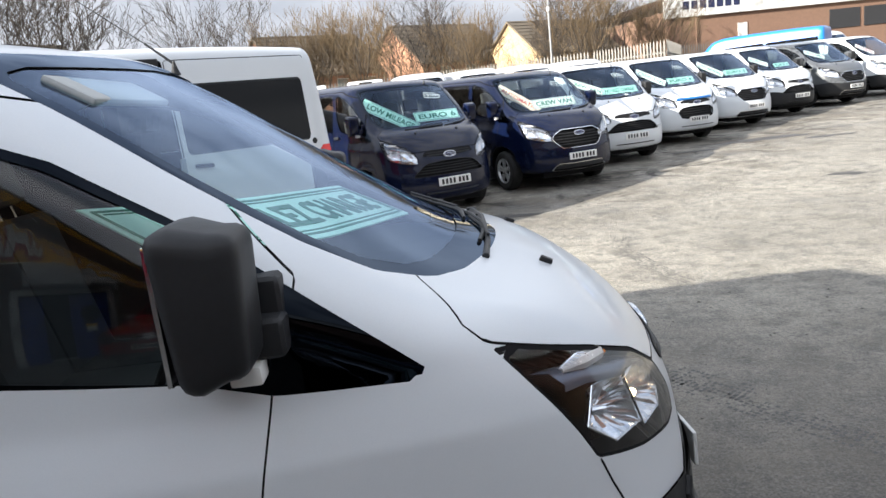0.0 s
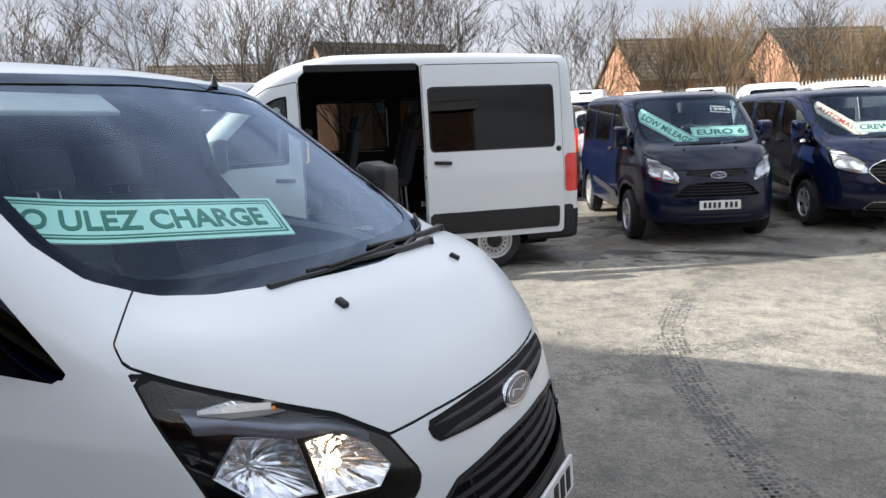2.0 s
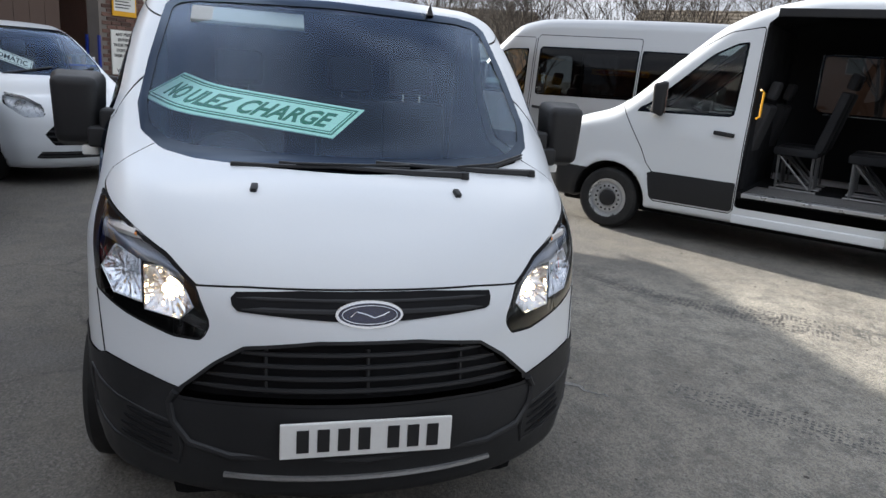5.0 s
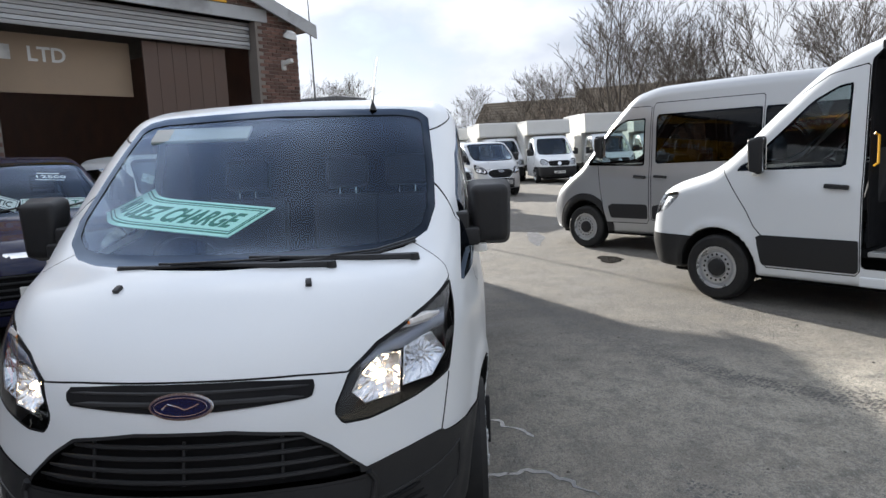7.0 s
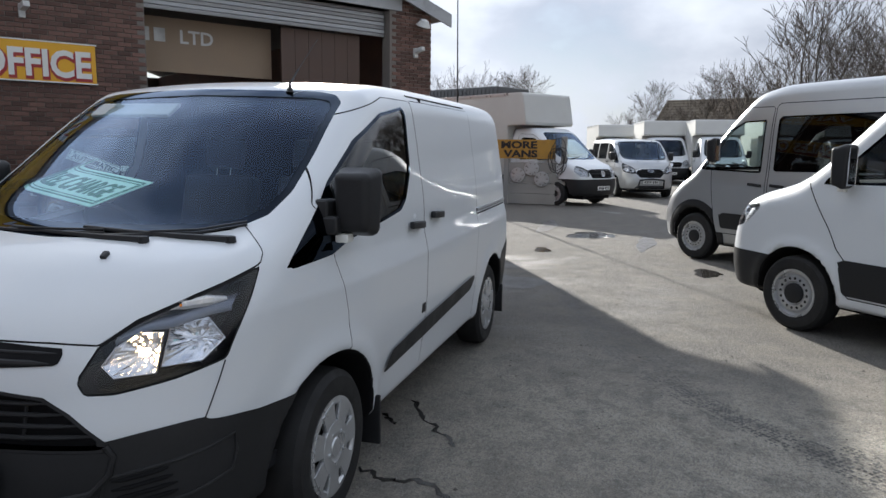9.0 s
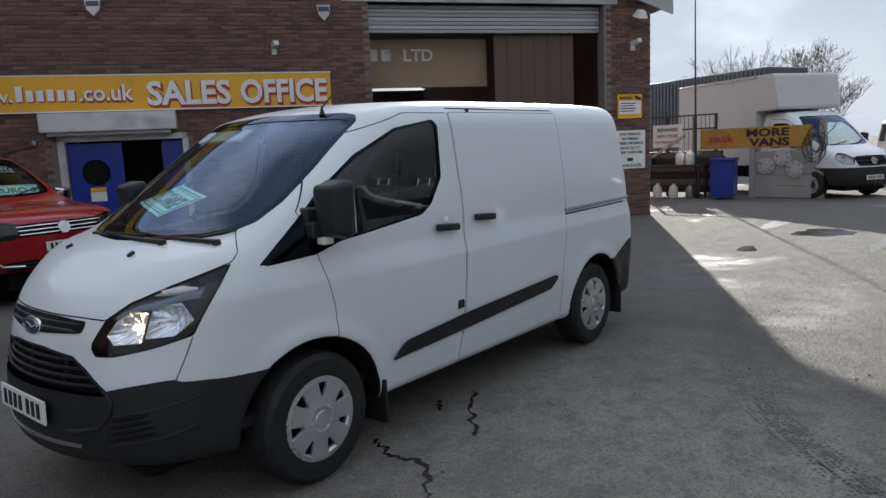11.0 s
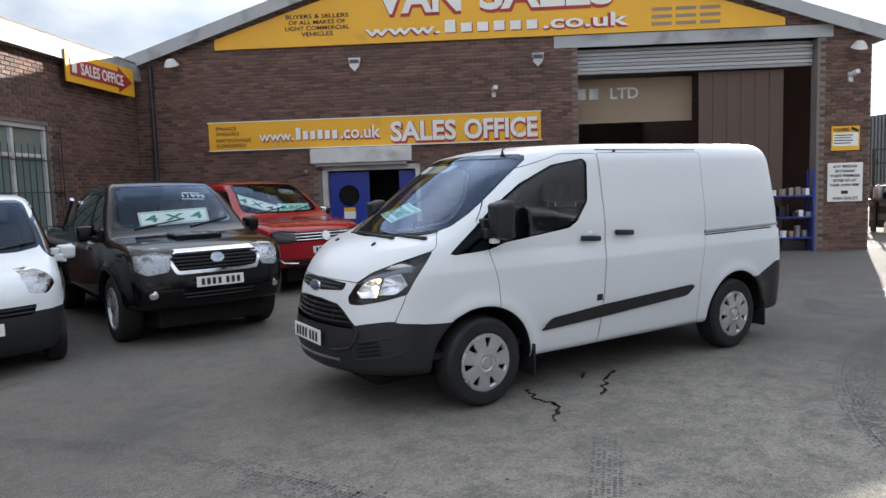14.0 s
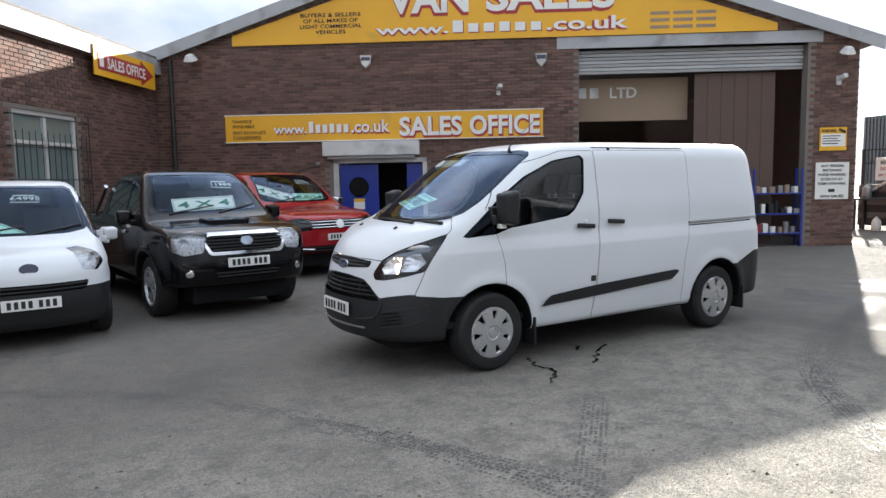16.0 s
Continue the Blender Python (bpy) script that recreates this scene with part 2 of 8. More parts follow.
def mesh_of(name, verts, faces, material, smooth=False):
    me = bpy.data.meshes.new(name)
    me.from_pydata([tuple(v) for v in np.asarray(verts, float).tolist()], [], [tuple(f) for f in (faces.tolist() if isinstance(faces, np.ndarray) else faces)])
    me.materials.append(material)
    if smooth:
        me.polygons.foreach_set("use_smooth", [True] * len(me.polygons))
    me.update()
    return me


def place(name, me, parent=None, label="", m=None):
    ob = new(name, me)
    if label:
        ob["label"] = label
    if parent is not None:
        ob.parent = parent
    if m is not None:
        ob.matrix_basis = m
    return ob


def part(name, bm, material, parent, label="", smooth=False, m=None):
    me = bpy.data.meshes.new(name)
    bmesh.ops.recalc_face_normals(bm, faces=bm.faces)
    bm.to_mesh(me)
    bm.free()
    me.materials.append(material)
    if smooth:
        me.polygons.foreach_set("use_smooth", [True] * len(me.polygons))
        me.set_sharp_from_angle(angle=radians(35))
    return place(name, me, parent, label, m)


def box(x0, x1, y0, y1, z0, z1, bev=0.0, seg=2, bm=None):
    own = bm is None
    bm = bmesh.new()
    bmesh.ops.create_cube(bm, size=1)
    for v in bm.verts:
        v.co = ((x0 + x1) / 2 + v.co.x * (x1 - x0), (y0 + y1) / 2 + v.co.y * (y1 - y0), (z0 + z1) / 2 + v.co.z * (z1 - z0))
    if bev:
        bmesh.ops.bevel(bm, geom=bm.edges[:], offset=bev, segments=seg, affect="EDGES", profile=0.6)
    return bm


def join(*bms):
    out = bmesh.new()
    for b in bms:
        me = bpy.data.meshes.new("tmp")
        b.to_mesh(me)
        b.free()
        out.from_mesh(me)
        bpy.data.meshes.remove(me)
    return out


def moved(bm, m):
    bm.transform(m)
    return bm


def lathe(profile, n=32, axis="y"):
    """A turned shape: rows of (radius, along)."""
    bm = bmesh.new()
    rings = []
    for r, a in profile:
        ring = []
        for k in range(n):
            c, s = math.cos(2 * math.pi * k / n), math.sin(2 * math.pi * k / n)
            ring.append(bm.verts.new({"y": (r * c, a, r * s), "z": (r * c, r * s, a), "x": (a, r * c, r * s)}[axis]))
        rings.append(ring)
    for a, b in zip(rings, rings[1:]):
        for k in range(n):
            bm.faces.new((a[k], a[(k + 1) % n], b[(k + 1) % n], b[k]))
    return bm


def tube(path, r, n=8, cap=True):
    """A round rod along points; r a number or one per point."""
    bm = bmesh.new()
    pts = [Vector(p) for p in path]
    rs = [r] * len(pts) if np.isscalar(r) else r
    rings = []
    for i, p in enumerate(pts):
        d = (pts[min(i + 1, len(pts) - 1)] - pts[max(i - 1, 0)]).normalized()
        a = d.orthogonal().normalized() if i == 0 else (a - d * a.dot(d)).normalized()
        b = d.cross(a)
        rings.append([bm.verts.new(p + rs[i] * (a * math.cos(2 * math.pi * k / n) + b * math.sin(2 * math.pi * k / n))) for k in range(n)])
    for u, v in zip(rings, rings[1:]):
        for k in range(n):
            bm.faces.new((u[k], u[(k + 1) % n], v[(k + 1) % n], v[k]))
    if cap:
        bm.faces.new(rings[0][::-1])
        bm.faces.new(rings[-1])
    return bm


def slab(poly, t, bev=0.0):
    """A flat plate in the x-y plane from its outline, t thick (downwards from z = 0)."""
    bm = bmesh.new()
    top = [bm.verts.new((x, y, 0)) for x, y in poly]
    f = bm.faces.new(top)
    ext = bmesh.ops.extrude_face_region(bm, geom=[f])
    for v in ext["geom"]:
        if isinstance(v, bmesh.types.BMVert):
            v.co.z -= t
    if bev:
        bmesh.ops.bevel(bm, geom=[e for e in bm.edges], offset=bev, segments=2, affect="EDGES")
    return bm


def words(text, height, material, parent, name, m, label="", width=None, bold=0.0, shear=0.0, depth=0.003, align="LEFT"):
    """Lettering in the built-in font as a mesh: its foot line on x, standing along y, facing z."""
    cu = bpy.data.curves.new(name, "FONT")
    cu.body, cu.size, cu.extrude, cu.offset, cu.shear, cu.align_x = text, 1.0, depth / 2 / height, bold, shear, align
    cu.resolution_u = 3
    ob = bpy.data.objects.new("tmp", cu)
    scene.collection.objects.link(ob)
    bpy.context.view_layer.update()
    me = bpy.data.meshes.new_from_object(ob.evaluated_get(bpy.context.evaluated_depsgraph_get()))
    bpy.data.objects.remove(ob)
    n = len(me.vertices)
    co = np.empty(n * 3)
    me.vertices.foreach_get("co", co)
    co = co.reshape(-1, 3)
    sy = height / 0.70
    w = co[:, 0].max() - co[:, 0].min()
    sx = width / w if width else sy
    co *= (sx, sy, height)
    me.vertices.foreach_set("co", co.ravel())
    me.materials.clear()
    me.materials.append(material)
    me.update()
    return place(name, me, parent, label, m)


def curve_at(pts):
    """A smooth curve through (x, value) pairs, with no overshoot."""
    xs, ys = (np.array(c, float) for c in zip(*sorted(pts)))
    h, d = np.diff(xs), np.diff(ys) / np.diff(xs)
    mm = np.zeros(len(xs))
    mm[0], mm[-1] = d[0], d[-1]
    for i in range(1, len(xs) - 1):
        if d[i - 1] * d[i] > 0:
            w1, w2 = 2 * h[i] + h[i - 1], h[i] + 2 * h[i - 1]
            mm[i] = (w1 + w2) / (w1 / d[i - 1] + w2 / d[i])

    def at(x):
        x = np.asarray(x, float)
        i = np.clip(np.searchsorted(xs, x) - 1, 0, len(xs) - 2)
        t = (x - xs[i]) / h[i]
        inner = ys[i] * (1 + 2 * t) * (1 - t) ** 2 + mm[i] * h[i] * t * (1 - t) ** 2 + ys[i + 1] * t * t * (3 - 2 * t) + mm[i + 1] * h[i] * t * t * (t - 1)
        return np.where(x < xs[0], ys[0] + mm[0] * (x - xs[0]), np.where(x > xs[-1], ys[-1] + mm[-1] * (x - xs[-1]), inner))

    return at


def smax(a, b, k):
    g = np.maximum(k - np.abs(a - b), 0) / k
    return np.maximum(a, b) + g * g * k * 0.25


def outline(pts, rounded=0.0):
    """Signed distance to a closed outline in two coordinates, below 0 inside."""
    p = np.array(pts, float)

    def at(u, v):
        q = np.stack([u, v], -1)
        best, inside = np.full(q.shape[:-1], 1e9), np.zeros(q.shape[:-1], bool)
        for a, b in zip(p, np.roll(p, -1, 0)):
            e, w = b - a, q - a
            t = np.clip((w @ e) / (e @ e), 0, 1)
            best = np.minimum(best, ((w - t[..., None] * e) ** 2).sum(-1))
            cross = ((a[1] <= q[..., 1]) != (b[1] <= q[..., 1])) & (q[..., 0] < (b[0] - a[0]) * (q[..., 1] - a[1]) / (b[1] - a[1] + 1e-12) + a[0])
            inside ^= cross
        return np.where(inside, -1, 1) * np.sqrt(best) - rounded

    return at


def net(F, lo, hi, h):
    """The skin F = 0 as triangles, from values on a grid."""
    ax = [np.arange(lo[k], hi[k] + h, h) for k in range(3)]
    V = F(*np.meshgrid(*ax, indexing="ij")).astype(np.float32)
    s = V < 0
    shape = tuple(n - 1 for n in V.shape)
    acc, cnt = np.zeros(shape + (3,), np.float32), np.zeros(shape, np.float32)
    sl = lambda o: tuple(slice(o[k], o[k] + shape[k]) for k in range(3))
    for k in range(3):
        for a in (0, 1):
            for b in (0, 1):
                o0 = [a, b]
                o0.insert(k, 0)
                o1 = list(o0)
                o1[k] = 1
                v0, v1 = V[sl(o0)], V[sl(o1)]
                x = s[sl(o0)] != s[sl(o1)]
                t = np.where(x, v0 / np.where(x, v0 - v1, 1), 0)
                for j in range(3):
                    acc[..., j] += np.where(x, (t if j == k else o0[j]), 0)
                cnt += x
    live = cnt > 0
    idx = np.full(shape, -1, np.int64)
    idx[live] = np.arange(live.sum())
    cell = np.argwhere(live)
    verts = np.array(lo) + h * (cell + acc[live] / cnt[live][:, None])
    quads = []
    for k in range(3):
        i, j = [q for q in range(3) if q != k]
        d0 = [slice(None)] * 3
        d1 = [slice(None)] * 3
        d0[k], d1[k] = slice(0, -1), slice(1, None)
        ch = s[tuple(d0)] != s[tuple(d1)]
        e = np.argwhere(ch)
        e = e[(e[:, i] > 0) & (e[:, j] > 0) & (e[:, i] < shape[i]) & (e[:, j] < shape[j])]
        inside = s[tuple(d0)][tuple(e.T)]
        c = []
        for a, b in ((1, 1), (0, 1), (0, 0), (1, 0)):
            q = e.copy()
            q[:, i] -= a
            q[:, j] -= b
            c.append(idx[tuple(q.T)])
        q = np.stack(c, 1)
        flip = inside if k != 1 else ~inside
        q[~flip] = q[~flip][:, ::-1]
        quads.append(q)
    quads = np.concatenate(quads)
    tris = np.concatenate([quads[:, [0, 1, 2]], quads[:, [0, 2, 3]]])
    for _ in range(3):
        g = grad(F, verts)
        f = F(*verts.T)
        step = -(f / np.maximum((g * g).sum(1), 1e-3))[:, None] * g
        verts = verts + np.clip(step, -0.6 * h, 0.6 * h)
    return verts, tris


def grad(F, v, e=2e-3):
    return np.stack([(F(*(v + e * np.eye(3)[k]).T) - F(*(v - e * np.eye(3)[k]).T)) / (2 * e) for k in range(3)], 1)


def split(V, T, field):
    """Cuts triangles cleanly along field = 0: the points, those inside (field below 0) and those outside."""
    if len(T) == 0:
        return V, T, T
    used = np.unique(T)
    g = np.full(len(V), 1.0)
    g[used] = field(*V[used].T)
    g = np.where(np.abs(g) < 1e-7, 1e-7, g)
    s = g[T] < 0
    n = s.sum(1)
    tin, tout = [T[n == 3]], [T[n == 0]]
    for count, lone_in in ((1, True), (2, False)):
        m = T[n == count]
        if not len(m):
            continue
        sm = s[n == count]
        k = np.argmax(sm if lone_in else ~sm, 1)
        r = np.arange(len(m))
        a, b, c = m[r, k], m[r, (k + 1) % 3], m[r, (k + 2) % 3]
        ids = []
        for p, q in ((a, b), (a, c)):
            lo, hi = np.minimum(p, q), np.maximum(p, q)
            key, inv = np.unique(lo * (len(V) + 1) + hi, return_inverse=True)
            l2, h2 = key // (len(V) + 1), key % (len(V) + 1)
            t = g[l2] / (g[l2] - g[h2])
            ids.append((len(V), inv, V[l2] + t[:, None] * (V[h2] - V[l2])))
            base = len(V)
            V = np.concatenate([V, ids[-1][2]])
            gg = np.zeros(len(ids[-1][2]))
            g = np.concatenate([g, gg])
            ids[-1] = base + inv.ravel()
        ab, ac = ids
        lone = np.stack([a, ab, ac], 1)
        rest = np.concatenate([np.stack([ab, b, c], 1), np.stack([ab, c, ac], 1)])
        (tin if lone_in else tout).append(lone)
        (tout if lone_in else tin).append(rest)
    return V, np.concatenate(tin), np.concatenate(tout)


def islands(V, T):
    """Triangles sorted into connected pieces; crumbs go with the largest piece."""
    up = {}

    def root(a):
        while up.setdefault(a, a) != a:
            up[a] = up[up[a]]
            a = up[a]
        return a

    used, inv = np.unique(T, return_inverse=True)
    spot = np.unique(np.round(V[used], 5), axis=0, return_inverse=True)[1].ravel()
    W = spot[inv.ravel()].reshape(-1, 3)
    for a, b, c in W.tolist():
        up[root(b)] = root(a)
        up[root(c)] = root(a)
    lab = np.array([root(a) for a in W[:, 0].tolist()])
    ids, count = np.unique(lab, return_counts=True)
    main = ids[np.argmax(count)]
    small = ids[count < 12]
    lab[np.isin(lab, small)] = main
    return [T[lab == k] for k in np.unique(lab)]


class Skin:
    """A body skin that regions are cut from, one after another."""

    def __init__(self, F, lo, hi, h):
        self.F, self.h = F, h
        self.V, self.T = net(F, lo, hi, h)

    def cut(self, field):
        self.V, tin, self.T = split(self.V, self.T, field)
        return tin

    def mesh(self, name, T, material, off=0.0, flip=False):
        used, inv = np.unique(T, return_inverse=True)
        spot, back = np.unique(np.round(self.V[used], 5), axis=0, return_inverse=True)
        v, inv = spot, back.ravel()[inv.ravel()]
        g = grad(self.F, v)
        nrm = g / np.maximum(np.linalg.norm(g, axis=1, keepdims=True), 1e-6)
        f = inv.reshape(-1, 3)
        v = v + off * nrm
        e1, e2 = v[f[:, 1]] - v[f[:, 0]], v[f[:, 2]] - v[f[:, 0]]
        ok = np.linalg.norm(np.cross(e1, e2), axis=1) > 1e-9
        f = f[ok]
        cr = np.cross(v[f[:, 1]] - v[f[:, 0]], v[f[:, 2]] - v[f[:, 0]])
        bad = (cr * nrm[f[:, 0]]).sum(1) < 0
        f[bad] = f[bad][:, ::-1]
        if flip:
            f, nrm = f[:, ::-1], -nrm
        me = mesh_of(name, v, f, material, True)
        me.normals_split_custom_set_from_vertices([tuple(q) for q in nrm.tolist()])
        return me

    def take(self, name, field, material, parent, label="", off=0.0):
        T = self.cut(field)
        if not len(T):
            return None
        ob = place(name, self.mesh(name, T, material, off), parent, label)
        if material in (GLASS_C, GLASS_T, GLASS_P, LENS):
            ob.visible_shadow = False
        return ob

    def panel(self, name, field, w, material, parent, label=""):
        """A panel of its own inside field, with a dark gap all round it."""
        outer = self.cut(lambda x, y, z: field(x, y, z) - w)
        keep, self.T = self.T, outer
        inner = self.cut(lambda x, y, z: field(x, y, z) + w)
        ob = None
        if len(inner):
            ob = place(name, self.mesh(name, inner, material), parent, label)
        if len(self.T):
            for T in islands(self.V, self.T):
                place("panel_gap", self.mesh("panel_gap", T, DARK, -0.005), ob if ob else parent)
        self.T = keep
        return ob

    def rest(self, name, material, parent, label=""):
        return place(name, self.mesh(name, self.T, material), parent, label)


def wheel(r, w, style, n=40):
    """Meshes of a wheel whose outer face looks to +y, its axle on y: tyre and rim or trim."""
    rr = r * 0.635
    tyre = lathe([(rr - 0.01, -w / 2 + 0.02), (rr + 0.02, -w / 2), (r - 0.04, -w / 2), (r - 0.008, -w / 2 + 0.025), (r, -w * 0.2), (r, w * 0.2), (r - 0.008, w / 2 - 0.025), (r - 0.035, w / 2 - 0.002), (rr + 0.03, w / 2), (rr + 0.005, w / 2 - 0.006), (rr - 0.012, w / 2 - 0.02)], n)
    disc = lathe([(rr - 0.005, -w / 2 + 0.02), (rr - 0.015, w / 2 - 0.05), (rr * 0.5, w / 2 - 0.075), (0.001, w / 2 - 0.075)], n)
    return tyre, disc


def rim_face(r, w, style):
    rr, o = r * 0.635, w / 2
    if style == "trim":
        # seven broad flat blades with slots between, a proud outer ring and a dished hub
        bms = [lathe([(rr + 0.004, o - 0.02), (rr + 0.002, o - 0.004), (rr - 0.022, o + 0.000), (rr - 0.032, o - 0.012), (rr - 0.032, o - 0.03)], 48)]
        bms.append(lathe([(rr * 0.56, o - 0.02), (rr * 0.54, o + 0.0035), (rr * 0.40, o + 0.004), (rr * 0.30, o + 0.008), (rr * 0.24, o + 0.001), (rr * 0.20, o + 0.001), (rr * 0.18, o + 0.007), (0.001, o + 0.009)], 40))
        for k in range(7):
            a = 2 * math.pi * k / 7
            pl = slab([(rr * 0.30, -0.034), (rr * 0.55, -0.046), (rr * 0.74, -0.052), (rr * 0.93, -0.062), (rr * 0.95, 0), (rr * 0.93, 0.062), (rr * 0.74, 0.052), (rr * 0.55, 0.046), (rr * 0.30, 0.034)], 0.022, 0.004)
            bms.append(moved(pl, Matrix.Rotation(-a, 4, "Y") @ Matrix.Translation((0, o + 0.002, 0)) @ Matrix.Rotation(radians(-90), 4, "X")))
            nut = lathe([(0.011, o), (0.011, o + 0.006), (0.001, o + 0.007)], 6)
            if k < 5:
                b = 2 * math.pi * k / 5
                bms.append(moved(nut, Matrix.Translation((rr * 0.33 * math.cos(b), 0.006, rr * 0.33 * math.sin(b)))))
            else:
                nut.free()
        return join(*bms)
    if style == "steel":
        # pressed steel: ring of small round holes round a raised hub
        bms = [lathe([(rr + 0.004, o - 0.02), (rr, o - 0.002), (rr - 0.02, o - 0.006), (rr - 0.03, o - 0.04), (rr * 0.78, o - 0.042), (rr * 0.72, o - 0.020), (rr * 0.52, o - 0.016), (rr * 0.46, o - 0.03), (rr * 0.42, o - 0.03)], 48)]
        return join(*bms)
    bms = [lathe([(rr + 0.004, o - 0.02), (rr, o), (rr - 0.02, o), (rr - 0.03, o - 0.03)], 48), lathe([(rr * 0.26, o - 0.05), (rr * 0.24, o - 0.012), (rr * 0.12, o - 0.010), (0.001, o - 0.008)], 32)]
    for k in range(10):
        a = 2 * math.pi * k / 10 + (0.14 if k % 2 else -0.14)
        pl = slab([(rr * 0.16, -0.017), (rr * 0.95, -0.013), (rr * 0.95, 0.013), (rr * 0.16, 0.017)], 0.035, 0.005)
        bms.append(moved(pl, Matrix.Rotation(-a, 4, "Y") @ Matrix.Translation((0, o - 0.012, 0)) @ Matrix.Rotation(radians(-90), 4, "X")))
    return join(*bms)


def add_wheels(parent, axles, half, r, w, style, rim_mat):
    """Four wheels, each with tyre, disc and trim of its own."""
    first = None
    for x in axles:
        for side in (1, -1):
            m = pose(x, side * (half - w / 2), r, 0, 0, 0 if side > 0 else 180) @ Matrix.Rotation(0.3 * x + side, 4, "Y")
            if first is None:
                tb, db = wheel(r, w, style)
                first = part("wheel", tb, RUBBER, parent, "black tyre", True, m)
                part("wheel_disc", db, DARK if style != "steel" else STEEL, first, "", True)
                part("wheel_trim", rim_face(r, w, style), rim_mat, first, "", True)
                if style == "steel":
                    for k in range(16):
                        a = 2 * math.pi * k / 16
                        hole = lathe([(0.013, w / 2 - 0.0155), (0.001, w / 2 - 0.0150)], 8)
                        part("vent_hole", moved(hole, Matrix.Translation((0.62 * r * 0.635 * math.cos(a), 0, 0.62 * r * 0.635 * math.sin(a)))), DARK, first)
                    part("hub_cap", lathe([(r * 0.27, w / 2 - 0.03), (r * 0.26, w / 2 - 0.006), (r * 0.2, w / 2), (0.001, w / 2)], 24), PLASTIC, first, "", True)
            else:
                ob = copy_thing(first, m)
                ob.parent = parent

# ---- vehicle bodies ----
def body_field(s):
    """A smooth vehicle body: roof line, nose, flanks and tail met with rounded edges, wheel arches hollowed out."""
    P, N, W = curve_at(s["top"]), curve_at(s["nose"]), curve_at(s["side"])
    plan, R = curve_at(s["plan"]), curve_at(s["tail"])
    axles, ra, lip = s["axles"], s["arch"], s.get("lip", 0.015)
    ks, kn, kn4, cr = s["ks"], s["kn"], s.get("kn4", 0.0), s["crown"]
    rk, nk = s.get("edge", 0.14), s.get("nose_edge", 0.10)
    inner = s.get("arch_in", 0.60)

    def F(x, y, z):
        a = np.abs(y)
        near = np.zeros_like(x)
        cyl = np.full(x.shape, 9.0)
        for ax in axles:
            d = np.sqrt((x - ax) ** 2 + (z - s["wheel_r"]) ** 2)
            near = np.maximum(near, np.exp(-(((d - ra - 0.03) / 0.06) ** 2)))
            cyl = np.minimum(cyl, d - ra)
        fs = a - (W(z) + plan(x) + lip * near)
        xs = x + ks * a * a
        slope = (P(xs + 0.01) - P(xs - 0.01)) / 0.02
        ft = (z - P(xs) + cr * a * a) / np.sqrt(1 + slope * slope)
        fn = (x - N(z) + kn * a * a + kn4 * a ** 4) / np.sqrt(1 + (2 * kn * a + 4 * kn4 * a ** 3) ** 2)
        fr = R(z) - x + s.get("kt", 0.12) * a * a
        f = smax(smax(smax(ft, fs, rk), fn, nk), fr, s.get("tail_edge", 0.2))
        f = smax(f, s["bottom"] - z, 0.06)
        return smax(f, -np.maximum(cyl, inner - a), 0.014)

    return F


CUSTOM = dict(
    top=[(-2.6, 1.90), (-2.35, 1.955), (-1.5, 1.985), (0.0, 1.98), (0.55, 1.965), (0.88, 1.915), (1.05, 1.82), (1.55, 1.480), (1.84, 1.300), (2.08, 1.218), (2.26, 1.09), (2.42, 0.93), (2.6, 0.74)],
    nose=[(0.20, 2.36), (0.34, 2.44), (0.50, 2.465), (0.66, 2.455), (0.80, 2.425), (0.95, 2.395), (1.10, 2.34), (1.3, 2.2)],
    side=[(0.2, 0.92), (0.45, 0.958), (0.78, 0.984), (1.01, 0.981), (1.07, 0.969), (1.16, 0.950), (1.28, 0.945), (1.55, 0.910), (1.80, 0.872), (2.0, 0.83)],
    plan=[(-2.55, -0.05), (-2.2, -0.015), (-1.5, 0.0), (1.0, 0.0), (1.4, -0.025), (1.67, -0.065), (1.85, -0.090), (2.2, -0.14), (2.5, -0.22)],
    tail=[(0.2, -2.44), (0.9, -2.43), (1.9, -2.33)],
    axles=(1.4665, -1.4665), arch=0.410, wheel_r=0.338, ks=0.20, kn=0.34, kn4=0.27, crown=0.035, bottom=0.305, edge=0.15, nose_edge=0.10, tail_edge=0.25,
)


def front_s(x, y):
    """Distance round the front corner, from the nose outwards."""
    return np.abs(y) + (2.46 - x)


def both(poly, lo=0.3, rounded=0.0):
    """An outline seen from the side, on both flanks."""
    g = outline(poly, rounded)
    return lambda x, y, z: np.maximum(g(x, z), lo - np.abs(y))


def flank(poly, side, lo=0.3, rounded=0.0):
    g = outline(poly, rounded)
    return lambda x, y, z: np.maximum(g(x, z), lo - side * y)


def ahead(poly, xmin, rounded=0.0):
    """An outline seen from the front, the same on left and right."""
    g = outline(poly, rounded)
    return lambda x, y, z: np.maximum(g(np.abs(y), z), xmin - x)


def corner(poly, side, xmin=1.2, rounded=0.0):
    g = outline(poly, rounded)
    return lambda x, y, z: np.maximum(np.maximum(g(front_s(x, y), z), xmin - x), 0.2 - side * y)


def inset(field, d):
    return lambda x, y, z: field(x, y, z) + d


def line(field, w=0.0035):
    """A narrow band along an edge: the gap between two panels."""
    return lambda x, y, z: np.abs(field(x, y, z)) - w


def away(field, side, lo=0.3):
    return lambda x, y, z: np.maximum(field(x, y, z), lo - side * y)


